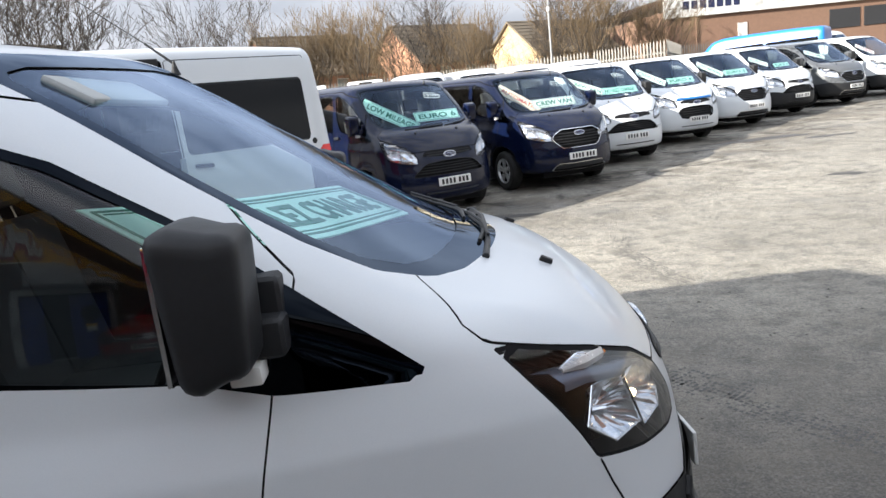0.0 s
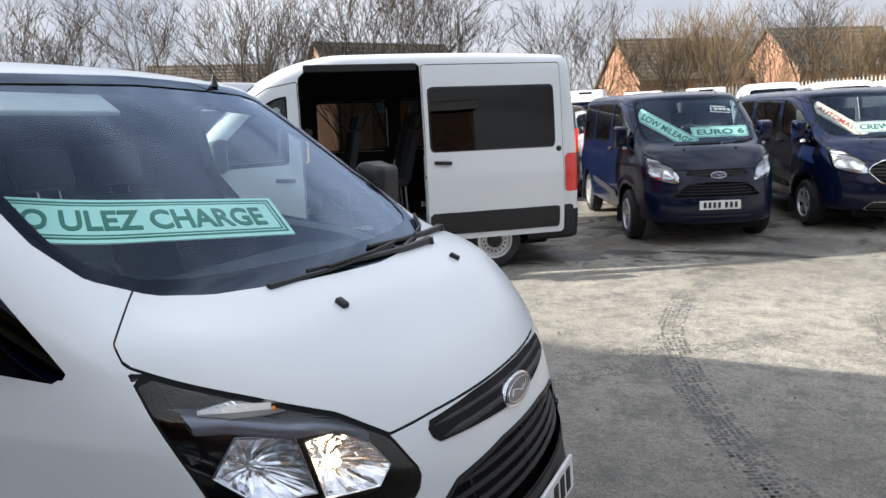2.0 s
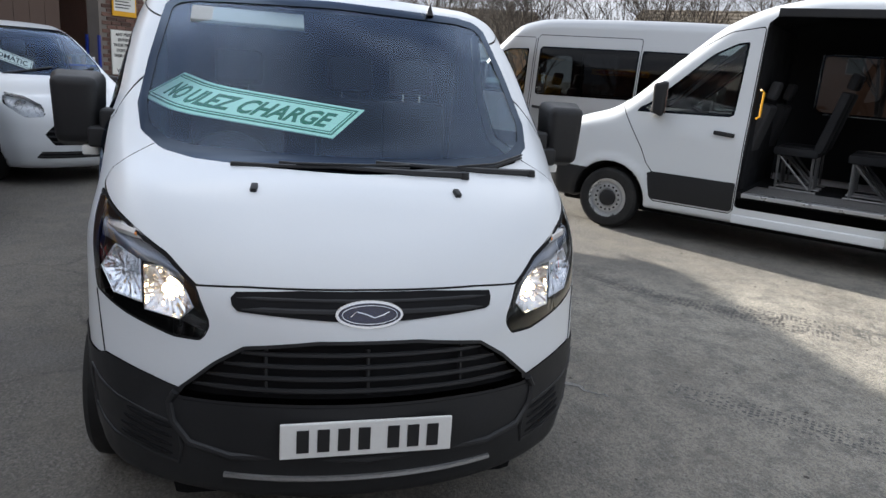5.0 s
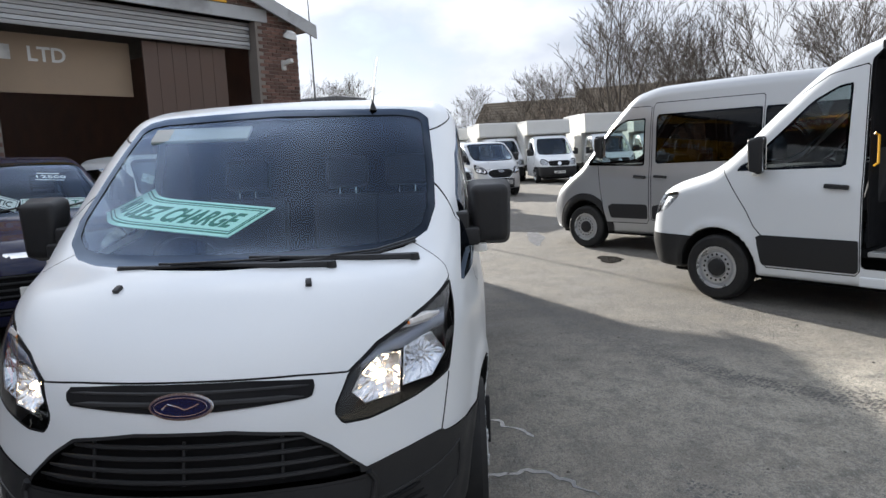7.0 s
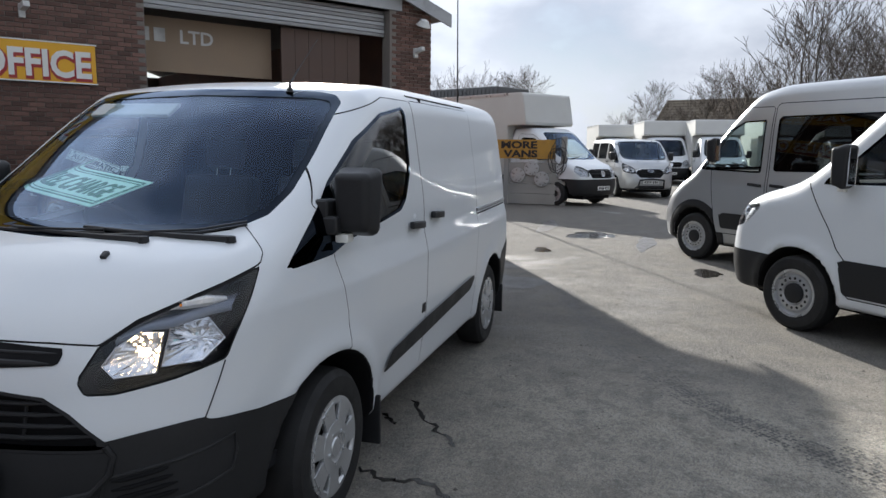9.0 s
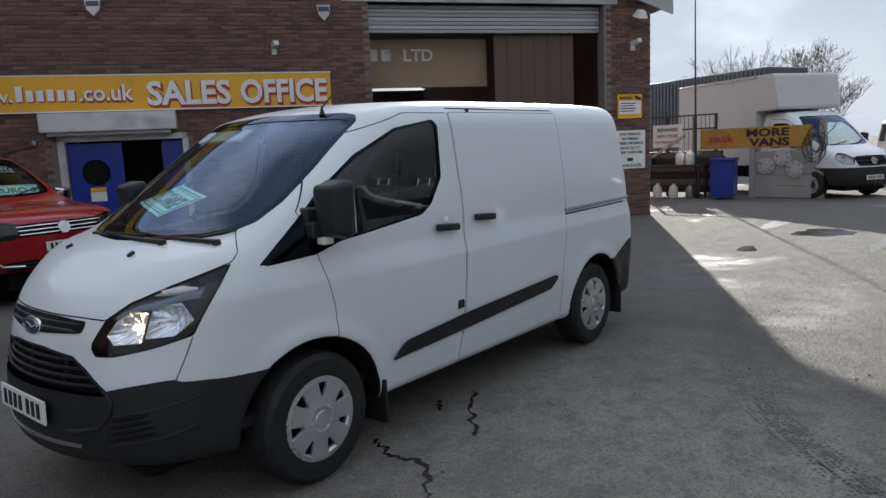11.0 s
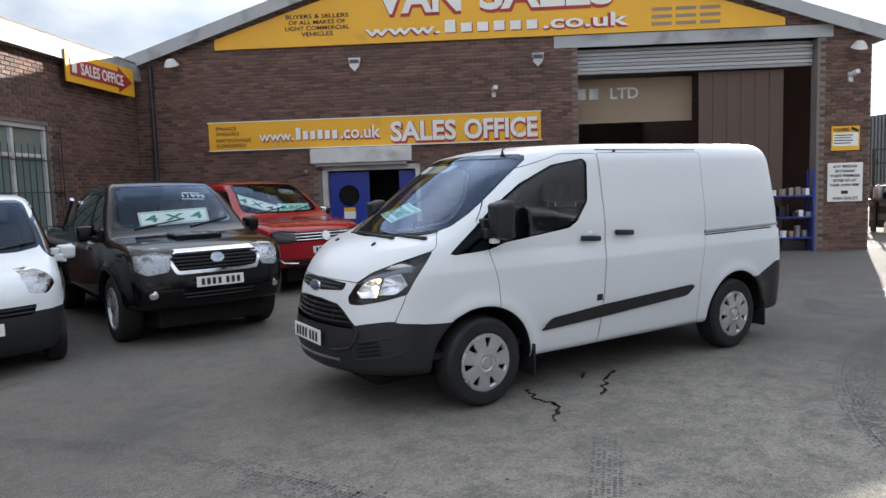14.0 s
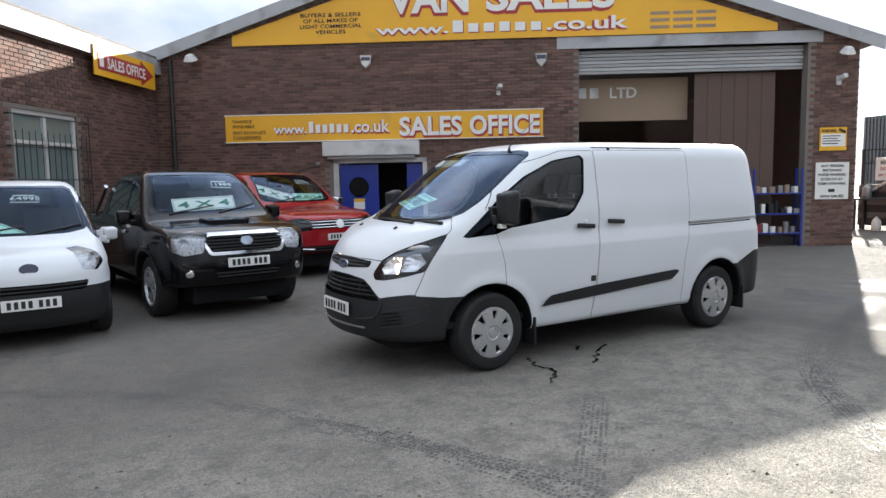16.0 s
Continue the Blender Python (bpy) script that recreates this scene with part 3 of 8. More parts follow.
def plate_number(parent, x, z, tilt, w=0.52, h=0.111, y=0.0, face=1):
    """A white plate with seven dark bars in place of its characters."""
    m = pose(x, y, z) @ Matrix.Rotation(radians(90 * face), 4, "Z") @ Matrix.Rotation(radians(90 - tilt), 4, "X")
    pl = part("number_plate", moved(box(-w / 2, w / 2, -h / 2, h / 2, -0.012, 0.0, 0.004), Matrix.Identity(4)), PLATE_W, parent, "white number plate with dark bars", m=m)
    for k in range(7):
        cx = -w / 2 + 0.066 + k * (w - 0.155) / 6 + (0.028 if k > 3 else 0)
        part("bar", box(cx - 0.018, cx + 0.018, -0.036, 0.036, 0.0005, 0.003), INK, pl)
    return pl


def oval(a, b, t, n=40, bev=0.004):
    return slab([(a * math.cos(2 * math.pi * k / n), b * math.sin(2 * math.pi * k / n)) for k in range(n)], t, bev)


def mirror(parent, x, y, z, side, w=0.17, h=0.27, t=0.13, body=PLASTIC, toe=0.0):
    """A door mirror: rounded shell, glass to the rear, arm to the door."""
    turn = Matrix.Rotation(radians(toe * side), 4, "Z")
    shell = box(-t * 0.55, t * 0.45, -w / 2, w / 2, -h / 2, h / 2, 0.045, 4)
    for v in shell.verts:
        if v.co.x > 0:
            v.co.y *= 0.86
            v.co.z *= 0.88
        # fuller towards the top, drawn in below
        low = 0.5 - v.co.z / h
        v.co.x *= 1.08 - 0.22 * low
        v.co.y *= 1.05 - 0.12 * low
    ob = part("mirror", moved(shell, pose(x, y, z) @ turn), body, parent, "black door mirror", True)
    part("mirror_glass", moved(box(-t * 0.555, -t * 0.54, -w / 2 + 0.02, w / 2 - 0.02, -h / 2 + 0.025, h / 2 - 0.025, 0.005), pose(x, y, z) @ turn), CHROME, ob)
    part("mirror_foot", moved(box(-0.075, 0.03, -0.045, 0.045, -0.03, 0.10, 0.02, 3), pose(x + 0.06, y - side * w * 0.72, z - h * 0.30)), body, ob, "", True)
    part("mirror_arm", moved(box(-0.055, 0.055, -w * 0.55, w * 0.2, -0.04, 0.04, 0.02, 3) if side > 0 else box(-0.055, 0.055, -w * 0.2, w * 0.55, -0.04, 0.04, 0.02, 3), pose(x + 0.04, y - side * w * 0.45, z - h * 0.33)), body, ob, "", True)
    part("indicator", moved(box(-0.03, 0.03, -0.03, 0.03, -0.025, 0.012, 0.008, 2), pose(x + 0.02, y - side * w * 0.25, z - h / 2)), CARDW, ob, "clear indicator lens", True)
    return ob


def seat(parent, x, y, z, h=0.62, w=0.46):
    s = part("seat", box(x - 0.24, x + 0.26, y - w / 2, y + w / 2, z, z + 0.16, 0.05, 3), CLOTH, parent, "dark cloth seat", True)
    part("backrest", moved(box(-0.07, 0.07, -w / 2, w / 2, 0, h, 0.05, 3), pose(x - 0.25, y, z + 0.10, 0, -14, 0)), CLOTH, s, "", True)
    part("headrest", moved(box(-0.045, 0.045, -0.13, 0.13, h + 0.05, h + 0.24, 0.04, 3), pose(x - 0.25, y, z + 0.10, 0, -14, 0)), CLOTH, s, "", True)
    for k in (-0.05, 0.05):
        part("headrest_post", moved(tube([(0, k, h - 0.02), (0, k, h + 0.08)], 0.006, 6), pose(x - 0.25, y, z + 0.10, 0, -14, 0)), CHROME, s)
    return s


def handle(parent, x, y, z, side, m=PLASTIC, label="black door handle"):
    b = box(-0.105, 0.105, -0.012, 0.018, -0.021, 0.021, 0.013, 3)
    return part("door_handle", moved(b, pose(x, y + side * 0.022, z, 0, -4, 0)), m, parent, label, True)


def surface_x(F, y, z, x0=3.5):
    """How far forward the skin lies at y, z."""
    xs = np.arange(x0, -1, -0.002)
    v = F(xs, np.full_like(xs, y), np.full_like(xs, z))
    return float(xs[np.argmax(v < 0)])


def surface_y(F, x, z, side=1):
    ys = np.arange(1.6, 0, -0.002)
    v = F(np.full_like(ys, x), ys, np.full_like(ys, z))
    return side * float(ys[np.argmax(v < 0)])


def surface_z(F, x, y):
    zs = np.arange(3.2, 0, -0.002)
    v = F(np.full_like(zs, x), np.full_like(zs, y), zs)
    return float(zs[np.argmax(v < 0)])


def at_corner(F, s, z, side, out=0.0):
    """The point of the skin at a distance s round the front corner."""
    best = None
    for y in np.arange(0.2, 0.95, 0.01):
        x = surface_x(F, y, z, 2.6)
        d = abs(y + 2.46 - x - s)
        if best is None or d < best[0]:
            best = (d, x, y)
    g = grad(F, np.array([[best[1], side * best[2], z]]))[0]
    n = Vector(g).normalized()
    return tuple(Vector((best[1], side * best[2], z)) + n * out)


SCREEN = [(-1, 1.262), (0.0, 1.262), (0.30, 1.268), (0.55, 1.278), (0.66, 1.295), (0.745, 1.345), (0.775, 1.43), (0.765, 1.60), (0.735, 1.83), (0.69, 1.868), (0.60, 1.885), (0.0, 1.900), (-1, 1.900)]
LAMP = [(1.47, 1.182), (1.40, 1.085), (1.30, 0.965), (1.245, 0.89), (1.0, 0.845), (0.74, 0.811), (0.62, 0.812), (0.59, 0.845), (0.60, 0.875), (0.69, 0.966), (0.86, 1.039), (1.12, 1.107), (1.33, 1.153)]
DLO = [(1.715, 1.147), (1.66, 1.145), (1.40, 1.165), (1.25, 1.212), (0.62, 1.285), (0.53, 1.335), (0.40, 1.49), (0.36, 1.80), (0.40, 1.835), (0.74, 1.785), (1.05, 1.650), (1.32, 1.470)]


def transit(label, colour, m, h=0.05, face="base", lamp_mat=None, bumper=PLASTIC, wheels="trim", group="", rear_glass=False, stripe=False, name="panel_van", close=False, mirrors=PLASTIC):
    """A mid-size panel van with a short sloping bonnet."""
    van = thing(name, label, "van", m, group)
    F = body_field(CUSTOM)
    sk = Skin(F, (-2.62, -1.1, 0.14), (2.58, 1.1, 2.08), h)
    # windscreen: dark border, then glass
    scr = ahead(SCREEN, 0.55)
    low = lambda x, y, z: np.maximum(scr(x, y, z) + 0.035, (1.335 - 0.03 * (1 - y * y)) - z)
    T = sk.cut(scr)
    keep, sk.T = sk.T, T
    g = sk.take("windscreen", low, GLASS_C, van, "clear curved windscreen", -0.004)
    sk.rest("screen_border", FRIT, van, "black windscreen border")
    sk.T = keep
    for ax in CUSTOM["axles"]:
        for side in (1, -1):
            liner = lambda x, y, z: np.maximum(np.sqrt((x - ax) ** 2 + (z - CUSTOM["wheel_r"]) ** 2) - CUSTOM["arch"] - 0.010, 0.3 - side * y)
            sk.take("arch_liner", liner, DARK, van, "dark wheel arch liner", 0.0)
    # head lamps
    for side in (1, -1):
        lf = corner(LAMP, side)
        T = sk.cut(lf)
        keep, sk.T = sk.T, T
        lamp = sk.take("headlamp", inset(lf, 0.008), LENS, van, "clear headlamp lens with black surround")
        if lamp:
            sk.rest("lamp_seal", DARK, lamp)
            place("lamp_back", sk.mesh("lamp_back", T, lamp_mat or DARK, -0.13 if close else -0.05), lamp)
            lamp_inside(F, lamp, side, close)
        sk.T = keep
    # side glass
    for side in (1, -1):
        d = flank(DLO, side)
        T = sk.cut(d)
        keep, sk.T = sk.T, T
        pane = both([(1.36, 1.20), (0.64, 1.300), (0.55, 1.35), (0.42, 1.50), (0.38, 1.80), (0.41, 1.818), (0.735, 1.770), (1.04, 1.636), (1.33, 1.450)])
        sk.take("side_window", pane, GLASS_T, van, "tinted door window", -0.006)
        sk.rest("window_surround", FRIT, van, "black window surround")
        sk.T = keep
        if rear_glass:
            for x0, x1 in ((0.20, -0.88), (-1.08, -2.10)):
                rg = flank([(x0, 1.30), (x1, 1.30), (x1, 1.80), (x0, 1.80)], side, rounded=0.03)
                sk.take("side_window", rg, GLASS_P, van, "dark rear side window", -0.004)
    # grilles and bumper
    if face == "base":
        bar = ahead([(-1, 0.968), (0.2, 0.966), (0.40, 0.955), (0.392, 0.912), (0.1, 0.893), (-1, 0.892)], 1.9, 0.004)
        low_g = ahead([(-1, 0.822), (0.15, 0.818), (0.36, 0.795), (0.44, 0.745), (0.55, 0.648), (0.30, 0.655), (-1, 0.655)], 1.9, 0.006)
    elif face == "dark_low":
        bar = ahead([(-1, 0.968), (0.2, 0.966), (0.40, 0.955), (0.392, 0.912), (0.1, 0.893), (-1, 0.892)], 1.9, 0.004)
        low_g = ahead([(-1, 0.822), (0.15, 0.818), (0.36, 0.795), (0.46, 0.735), (0.40, 0.60), (0.30, 0.58), (-1, 0.58)], 1.9, 0.006)
    else:
        bar = ahead([(-1, 0.97), (0.30, 0.965), (0.43, 0.90), (0.46, 0.84), (0.33, 0.70), (-1, 0.69)], 1.9, 0.01)
        low_g = ahead([(-1, 0.42), (0.42, 0.42), (0.5, 0.34), (-1, 0.34)], 1.9, 0.01)
    for gname, fld, n, chrome_n in (("upper_grille", bar, 0 if face in ("base", "dark_low") else 5, 1), ("lower_grille", low_g, 4, 0)):
        T = sk.cut(fld)
        if not len(T):
            continue
        gr = place(gname, sk.mesh(gname, T, DARK, -0.045 if n else 0.004), van, "black grille")
        rim = sk.cut(inset(fld, -0.010)) if n else []
        if not n:
            for zz, rr_, yl in ((0.914, 0.011, 0.37), (0.945, 0.007, 0.385)):
                part("grille_bar", tube([(surface_x(F, y, zz) + 0.002, y, zz) for y in np.linspace(-yl, yl, 13)], [0.003] + [rr_] * 11 + [0.003], 8), PLASTIC, gr, "", True)
        if len(rim):
            place("grille_rim", sk.mesh("grille_rim", rim, PLASTIC if face in ("base", "dark_low") else CHROME, 0.004), gr)
        for k in range(n):
            z0, z1 = (0.665, 0.805) if (gname == "lower_grille" and face == "base") else (0.60, 0.80) if gname == "lower_grille" and face == "dark_low" else (0.72, 0.94) if gname == "upper_grille" else (0.355, 0.41)
            z = z0 + (k + 0.5) * (z1 - z0) / n
            ymax = 0.0
            for yy in np.arange(0, 0.7, 0.01):
                if fld(np.array([2.4]), np.array([yy]), np.array([z]))[0] < -0.006:
                    ymax = yy
            if ymax > 0.1:
                ys = np.linspace(-ymax, ymax, 13)
                part("grille_bar", tube([(surface_x(F, y, z) - 0.012, y, z) for y in ys], [0.004] + [0.008] * 11 + [0.004], 6), PLASTIC, gr, "", True)
        if n and close:
            for y in (-0.30, 0.0, 0.30):
                part("grille_upright", tube([(surface_x(F, y, z) - 0.022, y, z) for z in (0.668, 0.735, 0.80)], 0.006, 6), PLASTIC, gr)
    edge = curve_at([(-0.1, 0.655), (0.55, 0.652), (0.65, 0.662), (0.86, 0.688), (1.12, 0.706), (1.15, 0.695), (1.31, 0.684), (1.45, 0.672), (3.0, 0.66)])
    fb = lambda x, y, z: np.maximum(z - edge(front_s(x, y)), 1.45 - x)
    T = sk.cut(fb)
    bp = place("front_bumper", sk.mesh("front_bumper", T, bumper, 0.006), van, "black plastic front bumper" if bumper is PLASTIC else "body-coloured front bumper")
    if close:
        for side in (1, -1):
            for k in range(4):
                z = 0.448 + 0.029 * k
                pts = [at_corner(F, q, z + 0.030 * (q - 0.72) / 0.27, side, 0.006) for q in np.linspace(0.71, 0.985 - 0.01 * k, 7)]
                part("vent_slot", tube(pts, [0.004] + [0.0085] * 5 + [0.004], 6), DARK, bp, "", True)
            rim = [at_corner(F, q, z, side, 0.006) for q, z in ((0.675, 0.548), (0.84, 0.566), (1.003, 0.584), (1.14, 0.604), (1.27, 0.625), (1.25, 0.56), (1.23, 0.495), (1.12, 0.47), (1.02, 0.452), (0.85, 0.436), (0.675, 0.422), (0.665, 0.48), (0.675, 0.548))]
            part("vent_moulding", tube(rim, 0.007, 6), PLASTIC, bp, "", True)
    if close:
        for side in (1, -1):
            seam = [at_corner(F, q, z, side, 0.0005) for q, z in ((1.235, 0.885), (1.20, 0.82), (1.165, 0.76), (1.135, 0.705))]
            part("wing_seam", tube(seam, 0.0028, 5), DARK, van, "thin seam between wing and bumper")
    lowint = [(surface_x(F, y, 0.40) + 0.012, y, 0.405) for y in np.linspace(-0.42, 0.42, 11)]
    part("lower_strip", tube(lowint, 0.010, 6), STEEL if close else PLASTIC, bp, "thin metal strip", True)
    if close:
        crease = [(surface_x(F, y, zz) + 0.010, y, zz) for y, zz in [(0.56, 0.655), (0.58, 0.62), (0.57, 0.56), (0.52, 0.50), (0.40, 0.475), (0.0, 0.47), (-0.40, 0.475), (-0.52, 0.50), (-0.57, 0.56), (-0.58, 0.62), (-0.56, 0.655)]]
        part("bumper_moulding", tube(crease, 0.012, 8), PLASTIC, bp, "", True)
    rb = lambda x, y, z: np.maximum(z - 0.80 + 0.12 * np.clip((x + 2.1) / 0.3, 0, 1), x + 1.62)
    sk.take("rear_bumper", rb, bumper, van, "rear bumper", 0.004)
    # panel gaps and doors
    for side in (1, -1):
        door = flank([(1.395, 1.17), (1.335, 0.90), (1.34, 0.30), (0.34, 0.30), (0.30, 0.6), (0.235, 1.25), (0.235, 1.875), (0.62, 1.872), (1.02, 1.76), (1.25, 1.62), (1.46, 1.38), (1.44, 1.26)], side)
        sk.panel("front_door", door, 0.0022 if h < 0.04 else 0.006, colour, van, "front door panel")
        slide = flank([(0.225, 1.88), (0.225, 1.25), (0.29, 0.6), (0.33, 0.33), (-0.92, 0.33), (-0.93, 0.75), (-1.04, 1.2), (-1.06, 1.885)], side)
        sk.panel("sliding_door" if side > 0 else "side_panel", slide, 0.0018 if h < 0.04 else 0.005, colour, van, "sliding side door panel" if side > 0 else "")
        strip = flank([(0.97, 0.505), (0.85, 0.598), (0.30, 0.642), (-0.78, 0.695), (-0.86, 0.685), (-0.74, 0.60), (0.35, 0.535)], side)
        rub = Skin(F, (-0.95, 0.85 if side > 0 else -1.08, 0.44), (1.05, 1.08 if side > 0 else -0.85, 0.76), 0.03)
        rt = rub.cut(strip)
        place("rubbing_strip", rub.mesh("rubbing_strip", rt, PLASTIC, 0.014), van, "black rubbing strip")
        rail = [(x, surface_y(F, x, 1.155 + 0.01 * (-1.0 - x), side) + side * 0.003, 1.155 + 0.01 * (-1.0 - x)) for x in np.linspace(-1.02, -2.2, 8)]
        if side > 0:
            part("door_rail", tube(rail, 0.014, 6), STEEL, van, "sliding door rail", True)
            part("rail_lower", tube([(a, b, c - 0.03) for a, b, c in rail], 0.007, 6), DARK, van)
        if close:
            seam = [(x, surface_y(F, x, 1.905, side) + side * 0.001, 1.905) for x in np.linspace(0.22, -1.03, 8)]
            part("roof_seam", tube(seam, 0.006, 6), DARK, van, "dark roof seam over the side door", True)
        handle(van, 0.416, surface_y(F, 0.416, 1.19, side), 1.19, side)
        part("lock_dish", moved(lathe([(0.001, 0.008), (0.022, 0.006), (0.030, 0.0)], 16, "y"), pose(0.40, surface_y(F, 0.40, 1.222, side), 1.222, 0, 0, 0 if side > 0 else 180)), colour, van, "", True)
        if close:
            part("side_badge", box(0.30, 0.365, side * (abs(surface_y(F, 0.335, 0.70)) + 0.001) - 0.002, side * (abs(surface_y(F, 0.335, 0.70)) + 0.001) + 0.002, 0.675, 0.735, 0.001), PLASTIC, van, "small dark square badge")
        if side > 0:
            handle(van, 0.033, surface_y(F, 0.033, 1.215, side), 1.215, side)
    bon = outline([(-0.4, 0.977), (0.50, 0.974), (0.69, 0.967), (0.86, 1.040), (1.12, 1.108), (1.33, 1.154), (1.47, 1.186), (1.50, 1.225), (1.46, 1.30), (1.3, 1.5), (-0.4, 1.5)])
    bonnet = lambda x, y, z: np.maximum(bon(front_s(x, y), z), 1.5 - x)
    sk.panel("bonnet", bonnet, 0.003 if h < 0.04 else 0.005, colour, van, "bonnet")
    sk.rest("body", colour, van)
    # cabin: dark inner shell, dash, seats
    inner = Skin(F, (-2.62, -1.1, 0.5), (2.2, 1.1, 2.08), 0.1)
    for fld in (inset(scr, -0.02), inset(both(DLO), -0.02)):
        inner.cut(fld)
    if rear_glass:
        inner.cut(both([(0.24, 1.27), (-2.14, 1.27), (-2.14, 1.83), (0.24, 1.83)]))
    inner.cut(lambda x, y, z: np.minimum(z - 0.6, 1.78 - x))
    place("cabin_lining", inner.mesh("cabin_lining", inner.T, LINING, -0.035), van, "cabin lining with the interior shade in its colour")
    part("dashboard", join(box(1.25, 1.72, -0.80, 0.80, 0.80, 1.20, 0.07, 3), box(1.2, 1.9, -0.62, 0.62, 1.02, 1.215, 0.06, 3)), LINING, van, "dark dashboard", True)
    part("floor_pan", box(-2.2, 1.9, -0.86, 0.86, 0.40, 0.45), LINING, van)
    if not rear_glass:
        part("bulkhead", box(0.0, 0.03, -0.84, 0.84, 0.45, 1.9), LINING, van)
    for y in (-0.45, 0.18, 0.55):
        seat(van, 0.55, y, 0.68, 0.66, 0.40 if y > 0 else 0.50)
    sw = part("steering_wheel", moved(lathe([(0.175, -0.012), (0.19, 0), (0.175, 0.012), (0.162, 0), (0.175, -0.012)], 28, "x"), pose(1.10, -0.45, 1.17, 0, 32, 0)), PLASTIC, van, "", True)
    part("wheel_spoke", moved(box(-0.012, 0.012, -0.17, 0.17, -0.025, 0.025, 0.01), pose(1.10, -0.45, 1.17, 0, 32, 0)), PLASTIC, sw)
    # fittings
    for side in (1, -1):
        mirror(van, 1.35, side * 1.01, 1.385, side, 0.19, 0.29, 0.14, mirrors)
        nz = (2.047, side * 0.341)
        part("washer_nozzle", moved(box(-0.020, 0.016, -0.011, 0.011, -0.004, 0.014, 0.005, 2), pose(nz[0], nz[1], surface_z(F, *nz), 0, 26, side * 12)), PLASTIC, van, "", True)
    zb = 0.913
    bm_ = pose(surface_x(F, 0, zb) + 0.014, 0, zb) @ Matrix.Rotation(radians(90), 4, "Z") @ Matrix.Rotation(radians(78), 4, "X")
    bd = part("badge_rim", oval(0.103, 0.043, 0.02), CHROME, van, "chrome oval badge", m=bm_)
    part("badge", moved(oval(0.098, 0.039, 0.008), Matrix.Translation((0, 0, 0.003))), BADGE, bd, "dark blue oval")
    part("badge_ring", moved(join(*[tube([(0.083 * math.cos(q / 20 * math.pi), 0.028 * math.sin(q / 20 * math.pi), 0.004) for q in range(41)], 0.0014, 5)]), Matrix.Identity(4)), CHROME, bd)
    part("badge_swash", tube([(-0.058, -0.006, 0.004), (-0.040, 0.010, 0.004), (-0.012, 0.002, 0.004), (0.014, -0.009, 0.004), (0.040, 0.000, 0.004), (0.058, 0.009, 0.004)], 0.0022, 5), CHROME, bd, "chrome swash")
    plate_number(van, surface_x(F, 0, 0.55) + 0.022, 0.55, 2)
    az = surface_z(F, 0.90, 0.46)
    an = part("antenna", join(moved(lathe([(0.020, 0), (0.015, 0.012), (0.006, 0.04), (0.005, 0.05)], 12, "z"), Matrix.Identity(4)), tube([(0, 0, 0.04), (-0.09, 0, 0.12)], 0.005, 6), tube([(-0.09, 0, 0.12), (-0.31, 0, 0.30)], 0.0018, 6)), PLASTIC, van, "black roof aerial", True, pose(0.90, 0.46, az))
    for k, (y0, y1, x1) in enumerate(((-0.42, 0.20, 0.03), (0.22, 0.70, 0.0))):
        yw = [y0 + (y1 - y0) * q for q in (0, 0.35, 0.7, 1.0)]
        pts = []
        for q, y in enumerate(yw):
            zz = 1.272 + (0.003 + 0.004 * k) * q
            if abs(y) > 0.62:
                zz += 0.02
            pts.append((surface_x(F, y, zz) + 0.014, y, zz))
        wp = part("wiper", tube(pts, [0.010, 0.008, 0.006, 0.005], 6), PLASTIC, van, "black wiper", True)
        bl = [(p[0] + 0.002, p[1], p[2] + 0.012) for p in pts[1:]]
        part("wiper_blade", tube(bl, 0.005, 6), PLASTIC, wp)
    if close:
        # the two arms, pivoted at one end of the scuttle and folded along it
        for yy, z0, z1, reach in ((0.70, 1.268, 1.296, 0.62), (0.40, 1.266, 1.284, 0.66)):
            run = [(surface_x(F, yy - reach * q, z0 + (z1 - z0) * q) + 0.030 - 0.012 * q, yy - reach * q, z0 + (z1 - z0) * q) for q in (0, 0.3, 0.65, 1.0)]
            arm = part("wiper_arm", tube(run, [0.015, 0.012, 0.009, 0.006], 6), PLASTIC, van, "black wiper arm", True)
            part("wiper_pivot", moved(lathe([(0.001, 0.016), (0.018, 0.012), (0.021, -0.012)], 12, "z"), pose(*run[0])), PLASTIC, arm, "", True)
    add_wheels(van, CUSTOM["axles"], 0.955, CUSTOM["wheel_r"], 0.215, wheels, ALLOY if wheels != "steel" else STEEL)
    for side in (1, -1):
        for ax in CUSTOM["axles"]:
            part("mud_flap", box(ax - 0.445, ax - 0.425, side * 0.90 - 0.09, side * 0.90 + 0.09, 0.17, 0.42, 0.008), PLASTIC, van)
    part("underbody", box(-2.1, 2.2, -0.60, 0.60, 0.20, 0.42, 0.05), DARK, van, "dark underbody")
    return van, F


